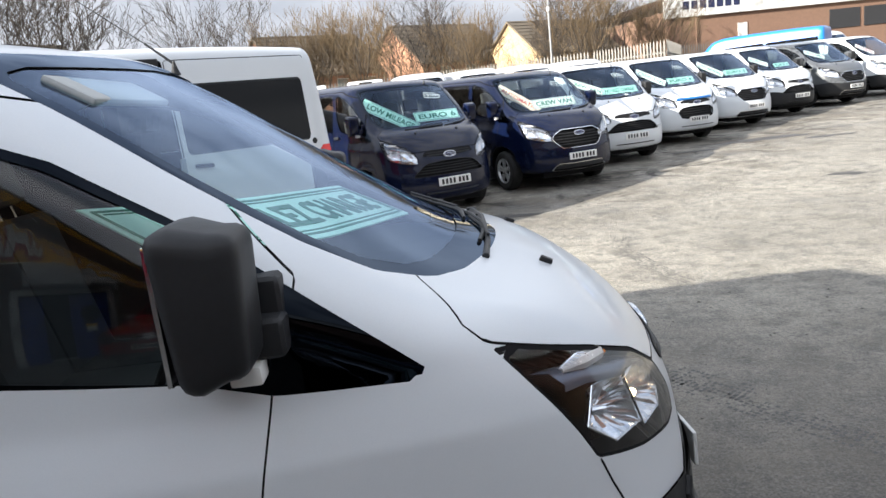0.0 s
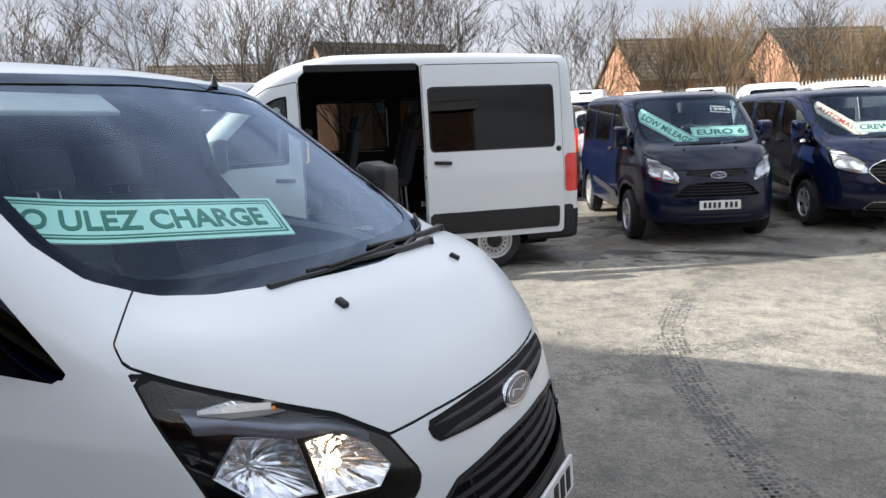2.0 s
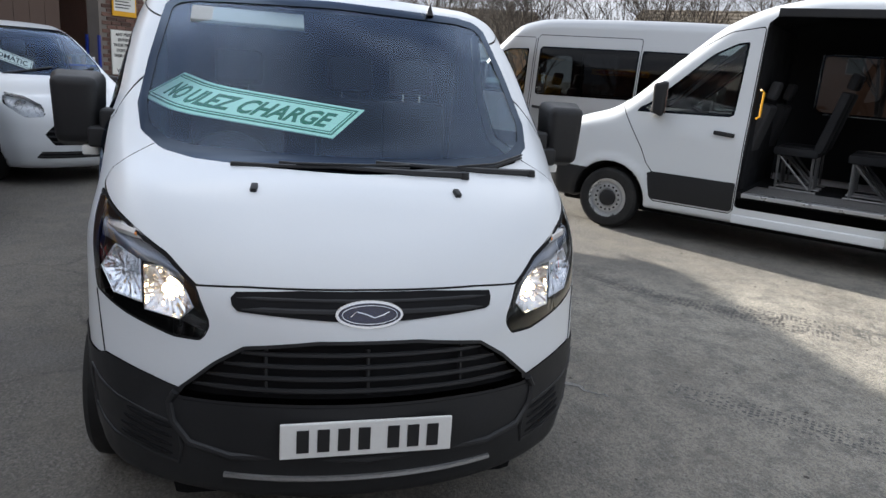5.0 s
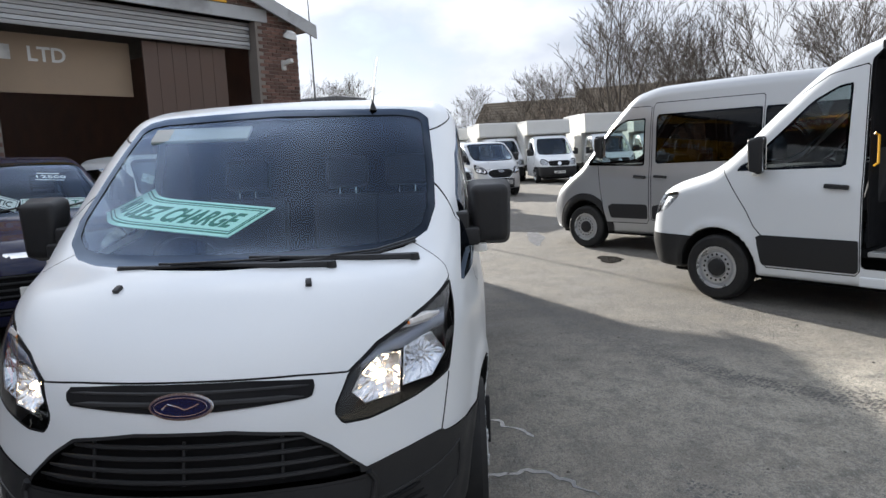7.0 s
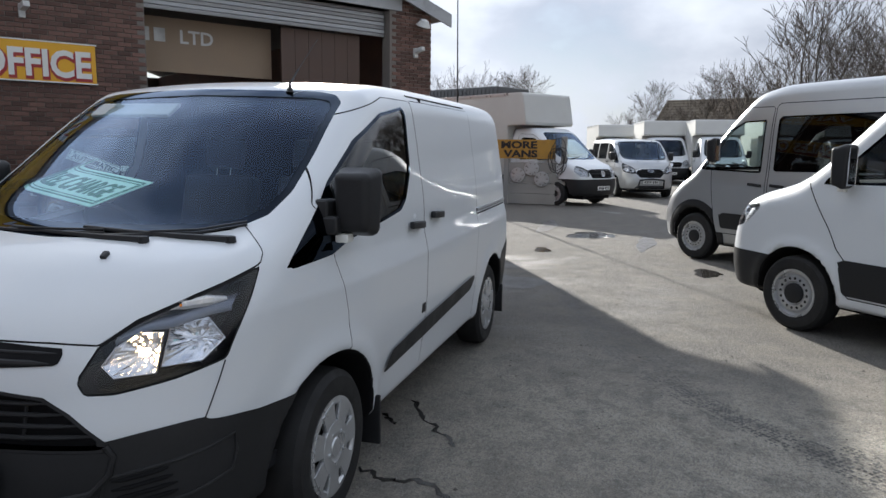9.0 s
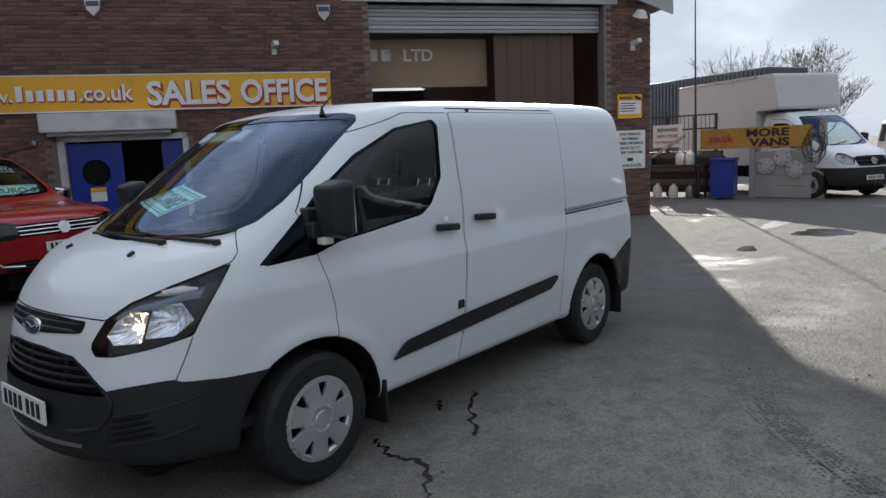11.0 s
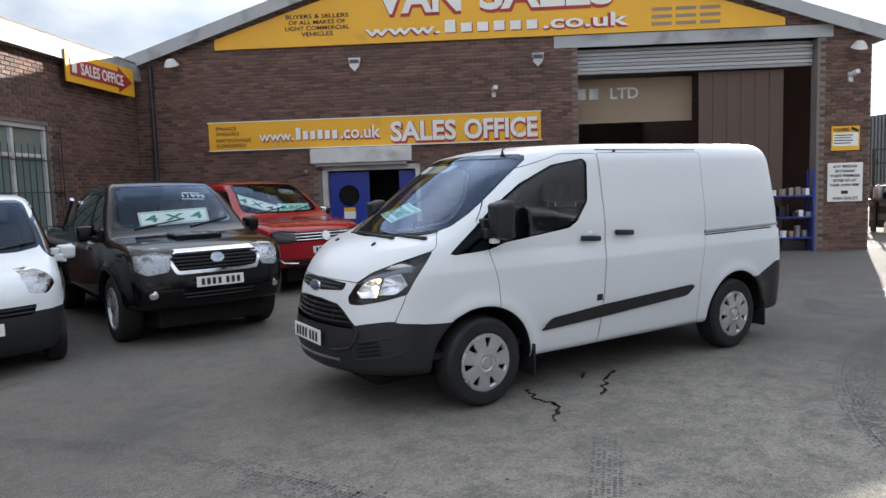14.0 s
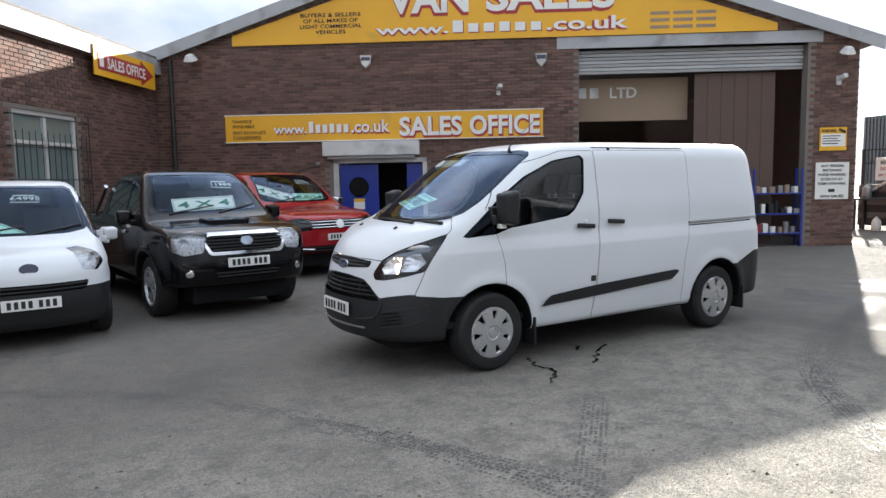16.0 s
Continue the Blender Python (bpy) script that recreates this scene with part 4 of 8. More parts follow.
def reflector(F, aperture, side, depth, flutes):
    """A faceted lamp reflector behind an aperture given in (y, z)."""
    poly = [Vector((side * y, z)) for y, z in aperture]
    rim = []
    for a, b in zip(poly, poly[1:] + poly[:1]):
        n = max(2, round((b - a).length / 0.011))
        rim += [a.lerp(b, k / n) for k in range(n)]
    c = sum(rim, Vector((0, 0))) / len(rim)
    xc = surface_x(F, c.x, c.y)
    rings = (1.0, 0.86, 0.62, 0.36, 0.12)
    V, Fc = [], []
    for q, r in enumerate(rings):
        for k, p in enumerate(rim):
            y, z = c + (p - c) * r
            x = surface_x(F, p.x, p.y) * r + xc * (1 - r) - 0.022 - depth * (1 - r * r)
            if 0 < q < len(rings) - 1:
                x += flutes * (1 if (k // 2) % 2 else -1) * (0.5 + 0.5 * ((k * 7 + q * 3) % 5) / 4)
            V.append((x, y, z))
    n = len(rim)
    for q in range(len(rings) - 1):
        for k in range(n):
            f = (q * n + k, q * n + (k + 1) % n, (q + 1) * n + (k + 1) % n, (q + 1) * n + k)
            Fc.append(f if side > 0 else f[::-1])
    Fc.append(tuple(range((len(rings) - 1) * n, len(rings) * n)))
    return V, Fc, (xc - 0.022 - depth, c.x, c.y)


def lamp_inside(F, lamp, side, close):
    """Faceted reflectors, hood and the indicator lens behind a headlamp's glass."""
    for name, ap in (("dip_reflector", [(0.808, 0.957), (0.762, 1.030), (0.676, 1.014), (0.668, 0.886), (0.762, 0.892)]), ("main_reflector", [(0.663, 0.996), (0.598, 1.000), (0.542, 0.955), (0.512, 0.898), (0.550, 0.860), (0.657, 0.868)])):
        V, Fc, c = reflector(F, ap, side, 0.055, 0.004)
        b = place(name, mesh_of(name, V, Fc, REFLECT), lamp, "bright faceted reflector")
        rim = [(surface_x(F, side * y, z) - 0.020, side * y, z) for y, z in ap + ap[:1]]
        part("reflector_rim", tube(rim, 0.003, 6), CHROME, b)
        if close:
            part("bulb", moved(lathe([(0.011, -0.005), (0.011, 0.020), (0.008, 0.030), (0.001, 0.034)], 12, "x"), pose(*c)), GLOW if name == "main_reflector" else CHROME, b, "small warm lit bulb" if name == "main_reflector" else "", True)
    lo = [(0.810, 1.045), (0.765, 1.040), (0.720, 1.022), (0.676, 1.006), (0.630, 1.004), (0.575, 0.984), (0.540, 0.962)]
    V, Fc = [], []
    for k, (y, z) in enumerate(lo):
        for dz, dx in ((0, -0.020), (0.016, -0.010), (0.046 - 0.003 * k, -0.020), (0.050 - 0.003 * k, -0.06)):
            V.append((surface_x(F, side * y, z + dz) + dx, side * y, z + dz))
        if k:
            for q in range(3):
                f = (4 * k - 4 + q, 4 * k + q, 4 * k + q + 1, 4 * k - 3 + q)
                Fc.append(f if side < 0 else f[::-1])
    place("lamp_hood", mesh_of("lamp_hood", V, Fc, HOOD, True), lamp, "dark blue-grey lamp hood")
    pts = [(surface_x(F, side * yy, zz) - 0.022, side * yy, zz) for yy, zz in ((0.79, 1.086), (0.745, 1.084), (0.69, 1.078), (0.655, 1.068))]
    ind = part("indicator", tube(pts, [0.006, 0.020, 0.018, 0.005], 8), PALELENS, lamp, "pale ribbed indicator lens", True)
    if close:
        for k in range(7):
            f = k / 6
            a, b2 = Vector(pts[0]).lerp(Vector(pts[1]), f), 0
            part("lens_rib", moved(lathe([(0.008 + 0.013 * f, -0.0015), (0.009 + 0.014 * f, 0), (0.008 + 0.013 * f, 0.0015)], 12, "y"), pose(*a)), REFLECT, ind, "", True)
        part("amber_bulb", moved(lathe([(0.001, -0.008), (0.006, -0.004), (0.006, 0.004), (0.001, 0.008)], 10, "x"), pose(pts[2][0] + 0.014, pts[2][1], pts[2][2])), ORANGE, ind, "", True)


def vehicle(sp, name, label, category, colour, m, h=0.06, group=""):
    """Any other road vehicle, from its outline: body skin, glass, lamps, grille, bumpers, wheels."""
    car = thing(name, label, category, m, group)
    F = body_field(sp["body"])
    b = sp["body"]
    nx = sp["nose_x"]
    sk = Skin(F, (sp["tail_x"] - 0.15, -1.15, 0.12), (nx + 0.15, 1.15, sp["height"] + 0.12), h)
    cuts = []
    scr = ahead(sp["screen"], sp["screen_x"])
    cuts.append(scr)
    T = sk.cut(scr)
    keep, sk.T = sk.T, T
    sk.take("windscreen", inset(scr, 0.03), sp.get("screen_glass", GLASS_C), car, "clear curved windscreen", -0.004)
    sk.rest("screen_border", FRIT, car, "black windscreen border")
    sk.T = keep
    for ax in b["axles"]:
        for side in (1, -1):
            liner = lambda x, y, z: np.maximum(np.sqrt((x - ax) ** 2 + (z - b["wheel_r"]) ** 2) - b["arch"] - 0.012, 0.3 - side * y)
            sk.take("arch_liner", liner, DARK, car, "dark wheel arch liner", 0.0)
    for side in (1, -1):
        opening = sp.get("opening") if side == sp.get("opening_side", 0) else None
        if opening:
            fo = flank(opening, side, rounded=0.03)
            cuts.append(fo)
            edge = sk.cut(fo)
        for poly, gl in sp["windows"]:
            if opening and sp.get("skip_near", False) and gl is GLASS_P and min(p[0] for p in poly) > min(p[0] for p in opening) - 0.1 and max(p[0] for p in poly) < max(p[0] for p in opening) + 0.1:
                continue
            fw = flank(poly, side, rounded=0.02)
            cuts.append(fw)
            T = sk.cut(fw)
            if not len(T):
                continue
            keep, sk.T = sk.T, T
            sk.take("side_window", inset(fw, 0.022), gl, car, "side window", -0.004)
            sk.rest("window_surround", FRIT, car, "black window surround")
            sk.T = keep
        for poly in sp.get("cladding", ()):
            sk.take("cladding", flank(poly, side), PLASTIC, car, "black side cladding", 0.008)
        for poly in sp.get("gaps", ()):
            fd = flank(poly, side)
            sk.panel("door_panel", fd, 0.005, colour, car)
        g = outline(sp["lamp"], 0.01)
        fl = lambda x, y, z: np.maximum(np.maximum(g(np.abs(y) + (nx - x), z), nx - 1.2 - x), 0.2 - side * y)
        T = sk.cut(fl)
        if len(T):
            lamp = place("headlamp", sk.mesh("headlamp", T, LENS, 0.002), car, "clear headlamp")
            place("lamp_back", sk.mesh("lamp_back", T, LAMPGREY if not sp.get("dark_lamp") else DARK, -0.05), lamp)
            c = np.mean(sp["lamp"], 0)
            yy = side * sp.get("lamp_y", 0.66)
            xx = surface_x(F, yy, c[1], nx + 0.3) - 0.055
            part("lamp_bowl", moved(lathe([(0.012, -0.03), (0.045, -0.02), (0.065, 0.02)], 16, "x"), pose(xx, yy, c[1], 0, 0, side * 20)), REFLECT, lamp, "", True)
        for poly in sp.get("tail_lamps", ()):
            sk.take("tail_lamp", flank(poly, side), TAILRED, car, "red tail lamp", 0.004)
    for poly, mat_, n, rim in sp["grilles"]:
        fg = ahead(poly, nx - 0.6, 0.005)
        T = sk.cut(fg)
        if not len(T):
            continue
        gr = place("grille", sk.mesh("grille", T, DARK if n else mat_, -0.035 if n else 0.003), car, "grille")
        if rim is not None:
            R = sk.cut(inset(fg, -sp.get("rim_w", 0.02)))
            if len(R):
                place("grille_rim", sk.mesh("grille_rim", R, rim, 0.006), gr)
        zs = [p[1] for p in poly]
        for k in range(n):
            z = min(zs) + (k + 0.5) * (max(zs) - min(zs)) / n
            ym = max([yy for yy in np.arange(0, 0.9, 0.01) if fg(np.array([nx - 0.1]), np.array([yy]), np.array([z]))[0] < 0] or [0])
            if ym > 0.08:
                part("grille_bar", tube([(surface_x(F, y, z, nx + 0.3) - 0.008, y, z) for y in np.linspace(-ym, ym, 11)], 0.011, 6), mat_, gr, "", True)
    if sp.get("bumper_z"):
        sk.take("front_bumper", lambda x, y, z: np.maximum(z - sp["bumper_z"], b["axles"][0] - 0.1 - x), sp["bumper_mat"], car, "front bumper", 0.006)
        sk.take("rear_bumper", lambda x, y, z: np.maximum(z - sp["bumper_z"], x - b["axles"][-1] + 0.3), sp["bumper_mat"], car, "rear bumper", 0.006)
    if sp.get("arch_trim"):
        for ax in b["axles"]:
            for side in (1, -1):
                fa = lambda x, y, z: np.maximum(np.sqrt((x - ax) ** 2 + (z - b["wheel_r"]) ** 2) - b["arch"] - sp["arch_trim"], 0.55 - side * y)
                sk.take("arch_trim", fa, PLASTIC, car, "black wheel arch trim", 0.012)
    if sp.get("bed"):
        x0, x1, z0 = sp["bed"]
        sk.take("load_bed_cover", lambda x, y, z: np.maximum(np.maximum(np.abs(y) - 0.74, z0 - z), np.maximum(x - x1, x0 - x)), DARK, car, "dark load bed", -0.05)
    sk.rest("body", colour, car)
    inner = Skin(F, (sp["tail_x"] - 0.15, -1.15, 0.5), (nx - 0.5, 1.15, sp["height"] + 0.12), 0.12)
    for fld in cuts:
        inner.cut(inset(fld, -0.004))
    inner.cut(lambda x, y, z: z - sp.get("floor", 0.6) - 0.06)
    place("cabin_lining", inner.mesh("cabin_lining", inner.T, LINING, -0.05), car, "cabin lining with the interior shade in its colour")
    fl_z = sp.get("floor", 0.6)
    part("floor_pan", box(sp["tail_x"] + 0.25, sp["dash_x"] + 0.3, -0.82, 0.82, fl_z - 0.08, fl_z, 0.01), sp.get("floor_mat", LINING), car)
    part("dashboard", box(sp["dash_x"] - 0.05, sp["dash_x"] + 0.45, -0.72, 0.72, fl_z + 0.1, sp["dash_z"], 0.06, 3), LINING, car, "dark dashboard", True)
    for sx, sy in sp["seats"]:
        seat(car, sx, sy, fl_z + 0.22, 0.60, 0.44)
    part("underbody", box(sp["tail_x"] + 0.3, nx - 0.25, -0.60, 0.60, 0.20, fl_z - 0.09, 0.03), DARK, car, "dark underbody")
    mx, my, mz, mw, mh = sp["mirror"]
    for side in (1, -1):
        mirror(car, mx, side * my, mz, side, mw, mh, 0.14, sp.get("mirror_mat", PLASTIC), 17.0)
        for hx, hz in sp["handles"]:
            handle(car, hx, surface_y(F, hx, hz, side), hz, side, sp.get("handle_mat", PLASTIC), "door handle")
    px, pz = surface_x(F, 0, sp["plate_z"], nx + 0.3), sp["plate_z"]
    plate_number(car, px + 0.022, pz, 3)
    bz = sp["badge_z"]
    bm_ = pose(surface_x(F, 0, bz, nx + 0.3) + 0.016, 0, bz) @ Matrix.Rotation(radians(90), 4, "Z") @ Matrix.Rotation(radians(80), 4, "X")
    part("badge", oval(*sp.get("badge", (0.07, 0.07)), 0.02), sp.get("badge_mat", CHROME), car, "plain badge", m=bm_)
    for k, (y0, y1) in enumerate(((-0.55, 0.05), (0.08, 0.62))):
        zz = sp["screen"][0][1] + 0.02
        pts = [(surface_x(F, y, zz + 0.03 * q, nx + 0.3) + 0.016, y, zz + 0.03 * q) for q, y in enumerate(np.linspace(y0, y1, 4))]
        part("wiper", tube(pts, 0.010, 6), PLASTIC, car, "black wiper", True)
    add_wheels(car, b["axles"], sp["half_track"], b["wheel_r"], sp.get("tyre", 0.215), sp["wheels"], sp.get("rim_mat", ALLOY))
    return car, F


CRAFTER = dict(
    body=dict(
        top=[(-3.2, 2.42), (-2.85, 2.53), (-1.0, 2.58), (0.0, 2.57), (0.42, 2.50), (0.82, 2.33), (1.24, 1.99), (1.82, 1.47), (2.00, 1.36), (2.4, 1.225), (2.60, 1.12), (2.75, 0.95), (2.9, 0.75)],
        nose=[(0.2, 2.64), (0.35, 2.73), (0.6, 2.78), (0.9, 2.76), (1.1, 2.69), (1.3, 2.54)],
        side=[(0.2, 0.96), (0.7, 1.005), (1.1, 1.01), (1.35, 0.985), (1.9, 0.945), (2.35, 0.90), (2.6, 0.86)],
        plan=[(-3.1, -0.05), (-2.7, -0.01), (0, 0), (1.5, 0), (1.95, -0.025), (2.35, -0.065), (2.8, -0.14)],
        tail=[(0.2, -2.92), (1.2, -2.92), (2.5, -2.85)],
        axles=(1.78, -1.78), arch=0.415, wheel_r=0.345, ks=0.13, kn=0.15, kn4=0.12, crown=0.03, bottom=0.30, edge=0.16, nose_edge=0.12, kt=0.03, tail_edge=0.10),
    nose_x=2.74, tail_x=-2.92, height=2.58, screen_x=0.6,
    screen=[(-1, 1.36), (0.5, 1.375), (0.72, 1.40), (0.80, 1.48), (0.78, 1.9), (0.72, 2.22), (0.6, 2.27), (-1, 2.28)],
    windows=[([(1.56, 1.36), (0.58, 1.39), (0.56, 2.09), (0.66, 2.07), (0.86, 1.96), (1.12, 1.71), (1.45, 1.41)], GLASS_T), ([(0.08, 1.46), (-0.86, 1.46), (-0.86, 2.10), (0.08, 2.10)], GLASS_P), ([(-1.08, 1.46), (-2.62, 1.46), (-2.62, 2.12), (-1.08, 2.12)], GLASS_P)],
    opening=[(0.38, 0.50), (-0.93, 0.50), (-0.93, 2.40), (0.28, 2.38), (0.38, 2.28)], opening_side=1, skip_near=True,
    cladding=[[(1.30, 0.42), (0.43, 0.42), (0.43, 0.72), (1.36, 0.72)], [(-0.95, 0.42), (-1.34, 0.42), (-1.34, 0.72), (-0.95, 0.72)], [(-2.22, 0.46), (-2.8, 0.46), (-2.8, 0.72), (-2.22, 0.72)]],
    gaps=[[(1.46, 0.96), (1.38, 0.80), (1.29, 0.70), (1.27, 0.40), (0.42, 0.40), (0.42, 2.26), (0.74, 2.20), (1.30, 1.86), (1.75, 1.40)], [(-0.98, 0.38), (-0.98, 2.42), (-2.68, 2.42), (-2.68, 0.84), (-1.40, 0.84), (-1.34, 0.38)]],
    lamp=[(0.66, 0.88), (1.02, 0.87), (1.28, 0.93), (1.47, 1.09), (1.44, 1.115), (1.10, 1.08), (0.68, 1.03)], lamp_y=0.74, tail_lamps=[[(-2.70, 0.88), (-3.3, 0.88), (-3.3, 1.34), (-2.70, 1.34)]],
    grilles=[([(-1, 0.84), (0.45, 0.85), (0.5, 1.0), (-1, 1.02)], PLASTIC, 4, None), ([(-1, 0.42), (0.5, 0.42), (0.52, 0.56), (-1, 0.56)], CHROME, 3, None)],
    bumper_z=0.66, bumper_mat=PLASTIC, floor=0.62, dash_x=1.45, dash_z=1.36, floor_mat=LINING,
    seats=[(0.75, -0.5), (0.75, 0.45)], mirror=(1.30, 1.14, 1.50, 0.22, 0.36), handles=[(0.62, 1.20)], plate_z=0.62, badge_z=0.98, half_track=0.985, wheels="steel", rim_mat=ALLOY, tyre=0.235,
)

RELAY = dict(
    body=dict(
        top=[(-3.4, 2.36), (-3.05, 2.46), (-1.0, 2.52), (0.6, 2.50), (1.10, 2.40), (1.40, 2.18), (1.95, 1.52), (2.15, 1.30), (2.5, 1.10), (2.75, 0.92), (2.95, 0.7)],
        nose=[(0.2, 2.70), (0.35, 2.80), (0.6, 2.84), (0.85, 2.78), (1.1, 2.60), (1.3, 2.4)],
        side=[(0.2, 0.97), (0.7, 1.02), (1.1, 1.02), (1.35, 1.0), (1.9, 0.965), (2.3, 0.90), (2.55, 0.85)],
        plan=[(-3.3, -0.05), (-2.9, -0.01), (0, 0), (1.4, 0), (2.0, -0.04), (2.4, -0.10), (2.8, -0.2)],
        tail=[(0.2, -3.10), (1.2, -3.10), (2.4, -3.04)],
        axles=(1.87, -1.87), arch=0.43, wheel_r=0.345, ks=0.16, kn=0.24, kn4=0.16, crown=0.03, bottom=0.28, edge=0.14, nose_edge=0.14, kt=0.03, tail_edge=0.12),
    nose_x=2.84, tail_x=-3.10, height=2.52, screen_x=0.9,
    screen=[(-1, 1.32), (0.5, 1.335), (0.74, 1.36), (0.82, 1.46), (0.79, 1.9), (0.72, 2.22), (0.6, 2.26), (-1, 2.27)],
    windows=[([(1.80, 1.36), (0.80, 1.34), (0.80, 2.01), (1.10, 2.00), (1.36, 1.88), (1.62, 1.57)], GLASS_T), ([(0.58, 1.37), (-0.92, 1.40), (-0.92, 2.06), (0.58, 2.05)], GLASS_P), ([(-1.0, 1.40), (-2.82, 1.40), (-2.82, 2.06), (-1.0, 2.06)], GLASS_P)],
    cladding=[[(1.36, 0.52), (0.72, 0.52), (0.72, 0.74), (1.42, 0.74)], [(0.64, 0.52), (-1.3, 0.52), (-1.3, 0.74), (0.64, 0.74)]],
    gaps=[[(1.55, 0.9), (1.45, 0.45), (0.70, 0.45), (0.69, 2.2), (1.2, 2.2), (1.66, 1.75)], [(0.66, 0.5), (0.66, 2.24), (-0.96, 2.24), (-0.96, 0.5)]],
    lamp=[(0.72, 0.92), (1.0, 0.90), (1.35, 1.20), (1.26, 1.30), (0.9, 1.12)], lamp_y=0.76,
    grilles=[([(-1, 0.62), (0.5, 0.62), (0.56, 0.80), (-1, 0.82)], PLASTIC, 3, None)],
    bumper_z=None, arch_trim=0.12, floor=0.56, dash_x=1.60, dash_z=1.32, seats=[(0.9, -0.5), (0.9, 0.45)], mirror=(1.48, 1.15, 1.62, 0.17, 0.34), handles=[(0.84, 1.16), (0.50, 1.16)], plate_z=0.50, badge_z=0.95, half_track=0.99, wheels="steel", rim_mat=ALLOY, tyre=0.225,
)

HILUX = dict(
    body=dict(
        top=[(-2.9, 1.16), (-2.6, 1.20), (-1.02, 1.22), (-0.92, 1.30), (-0.72, 1.72), (-0.45, 1.80), (0.2, 1.835), (0.55, 1.80), (0.85, 1.66), (1.38, 1.24), (1.55, 1.175), (2.1, 1.12), (2.4, 1.03), (2.6, 0.90)],
        nose=[(0.30, 2.30), (0.45, 2.44), (0.62, 2.49), (0.80, 2.47), (1.0, 2.42), (1.12, 2.34), (1.25, 2.2)],
        side=[(0.3, 0.86), (0.6, 0.91), (0.9, 0.925), (1.10, 0.90), (1.22, 0.865), (1.5, 0.77), (1.8, 0.64), (1.9, 0.60)],
        plan=[(-2.8, -0.03), (-2.3, 0), (0, 0), (1.5, 0), (2.0, -0.035), (2.5, -0.12)],
        tail=[(0.3, -2.70), (1.3, -2.70)], axles=(1.54, -1.54), arch=0.44, wheel_r=0.38, lip=0.03, ks=0.14, kn=0.10, kn4=0.22, crown=0.03, bottom=0.42, edge=0.10, nose_edge=0.10, kt=0.02, tail_edge=0.08),
    nose_x=2.49, tail_x=-2.70, height=1.84, screen_x=0.35,
    screen=[(-1, 1.235), (0.5, 1.25), (0.68, 1.28), (0.70, 1.34), (0.60, 1.74), (0.52, 1.785), (-1, 1.795)],
    windows=[([(1.20, 1.20), (0.42, 1.18), (0.40, 1.66), (0.66, 1.64)], GLASS_T), ([(0.36, 1.18), (-0.62, 1.22), (-0.66, 1.55), (-0.48, 1.66), (0.34, 1.68)], GLASS_P)],
    gaps=[[(1.24, 1.18), (1.10, 0.6), (0.40, 0.52), (0.38, 1.70), (0.66, 1.68)], [(0.37, 0.52), (-0.66, 0.52), (-0.74, 1.2), (-0.66, 1.62), (0.36, 1.70)]],
    lamp=[(0.58, 0.84), (0.85, 0.81), (1.12, 0.86), (1.18, 1.02), (0.90, 1.07), (0.60, 1.035)], lamp_y=0.70, rim_w=0.038,
    grilles=[([(-1, 0.835), (0.42, 0.835), (0.50, 0.99), (0.42, 1.01), (-1, 1.02)], PLASTIC, 5, CHROME), ([(-1, 0.60), (0.40, 0.60), (0.36, 0.52), (-1, 0.52)], PLASTIC, 2, None)],
    bumper_z=None, arch_trim=0.05, floor=0.62, dash_x=0.9, dash_z=1.18, seats=[(0.1, -0.4), (0.1, 0.4)], mirror=(0.98, 1.02, 1.22, 0.20, 0.20), mirror_mat=BLACKP, handles=[(0.55, 1.02), (-0.45, 1.02)], handle_mat=CHROME, plate_z=0.70, badge_z=0.95, badge=(0.075, 0.055), half_track=0.905, wheels="alloy", tyre=0.25, bed=(-2.55, -0.98, 1.12),
)
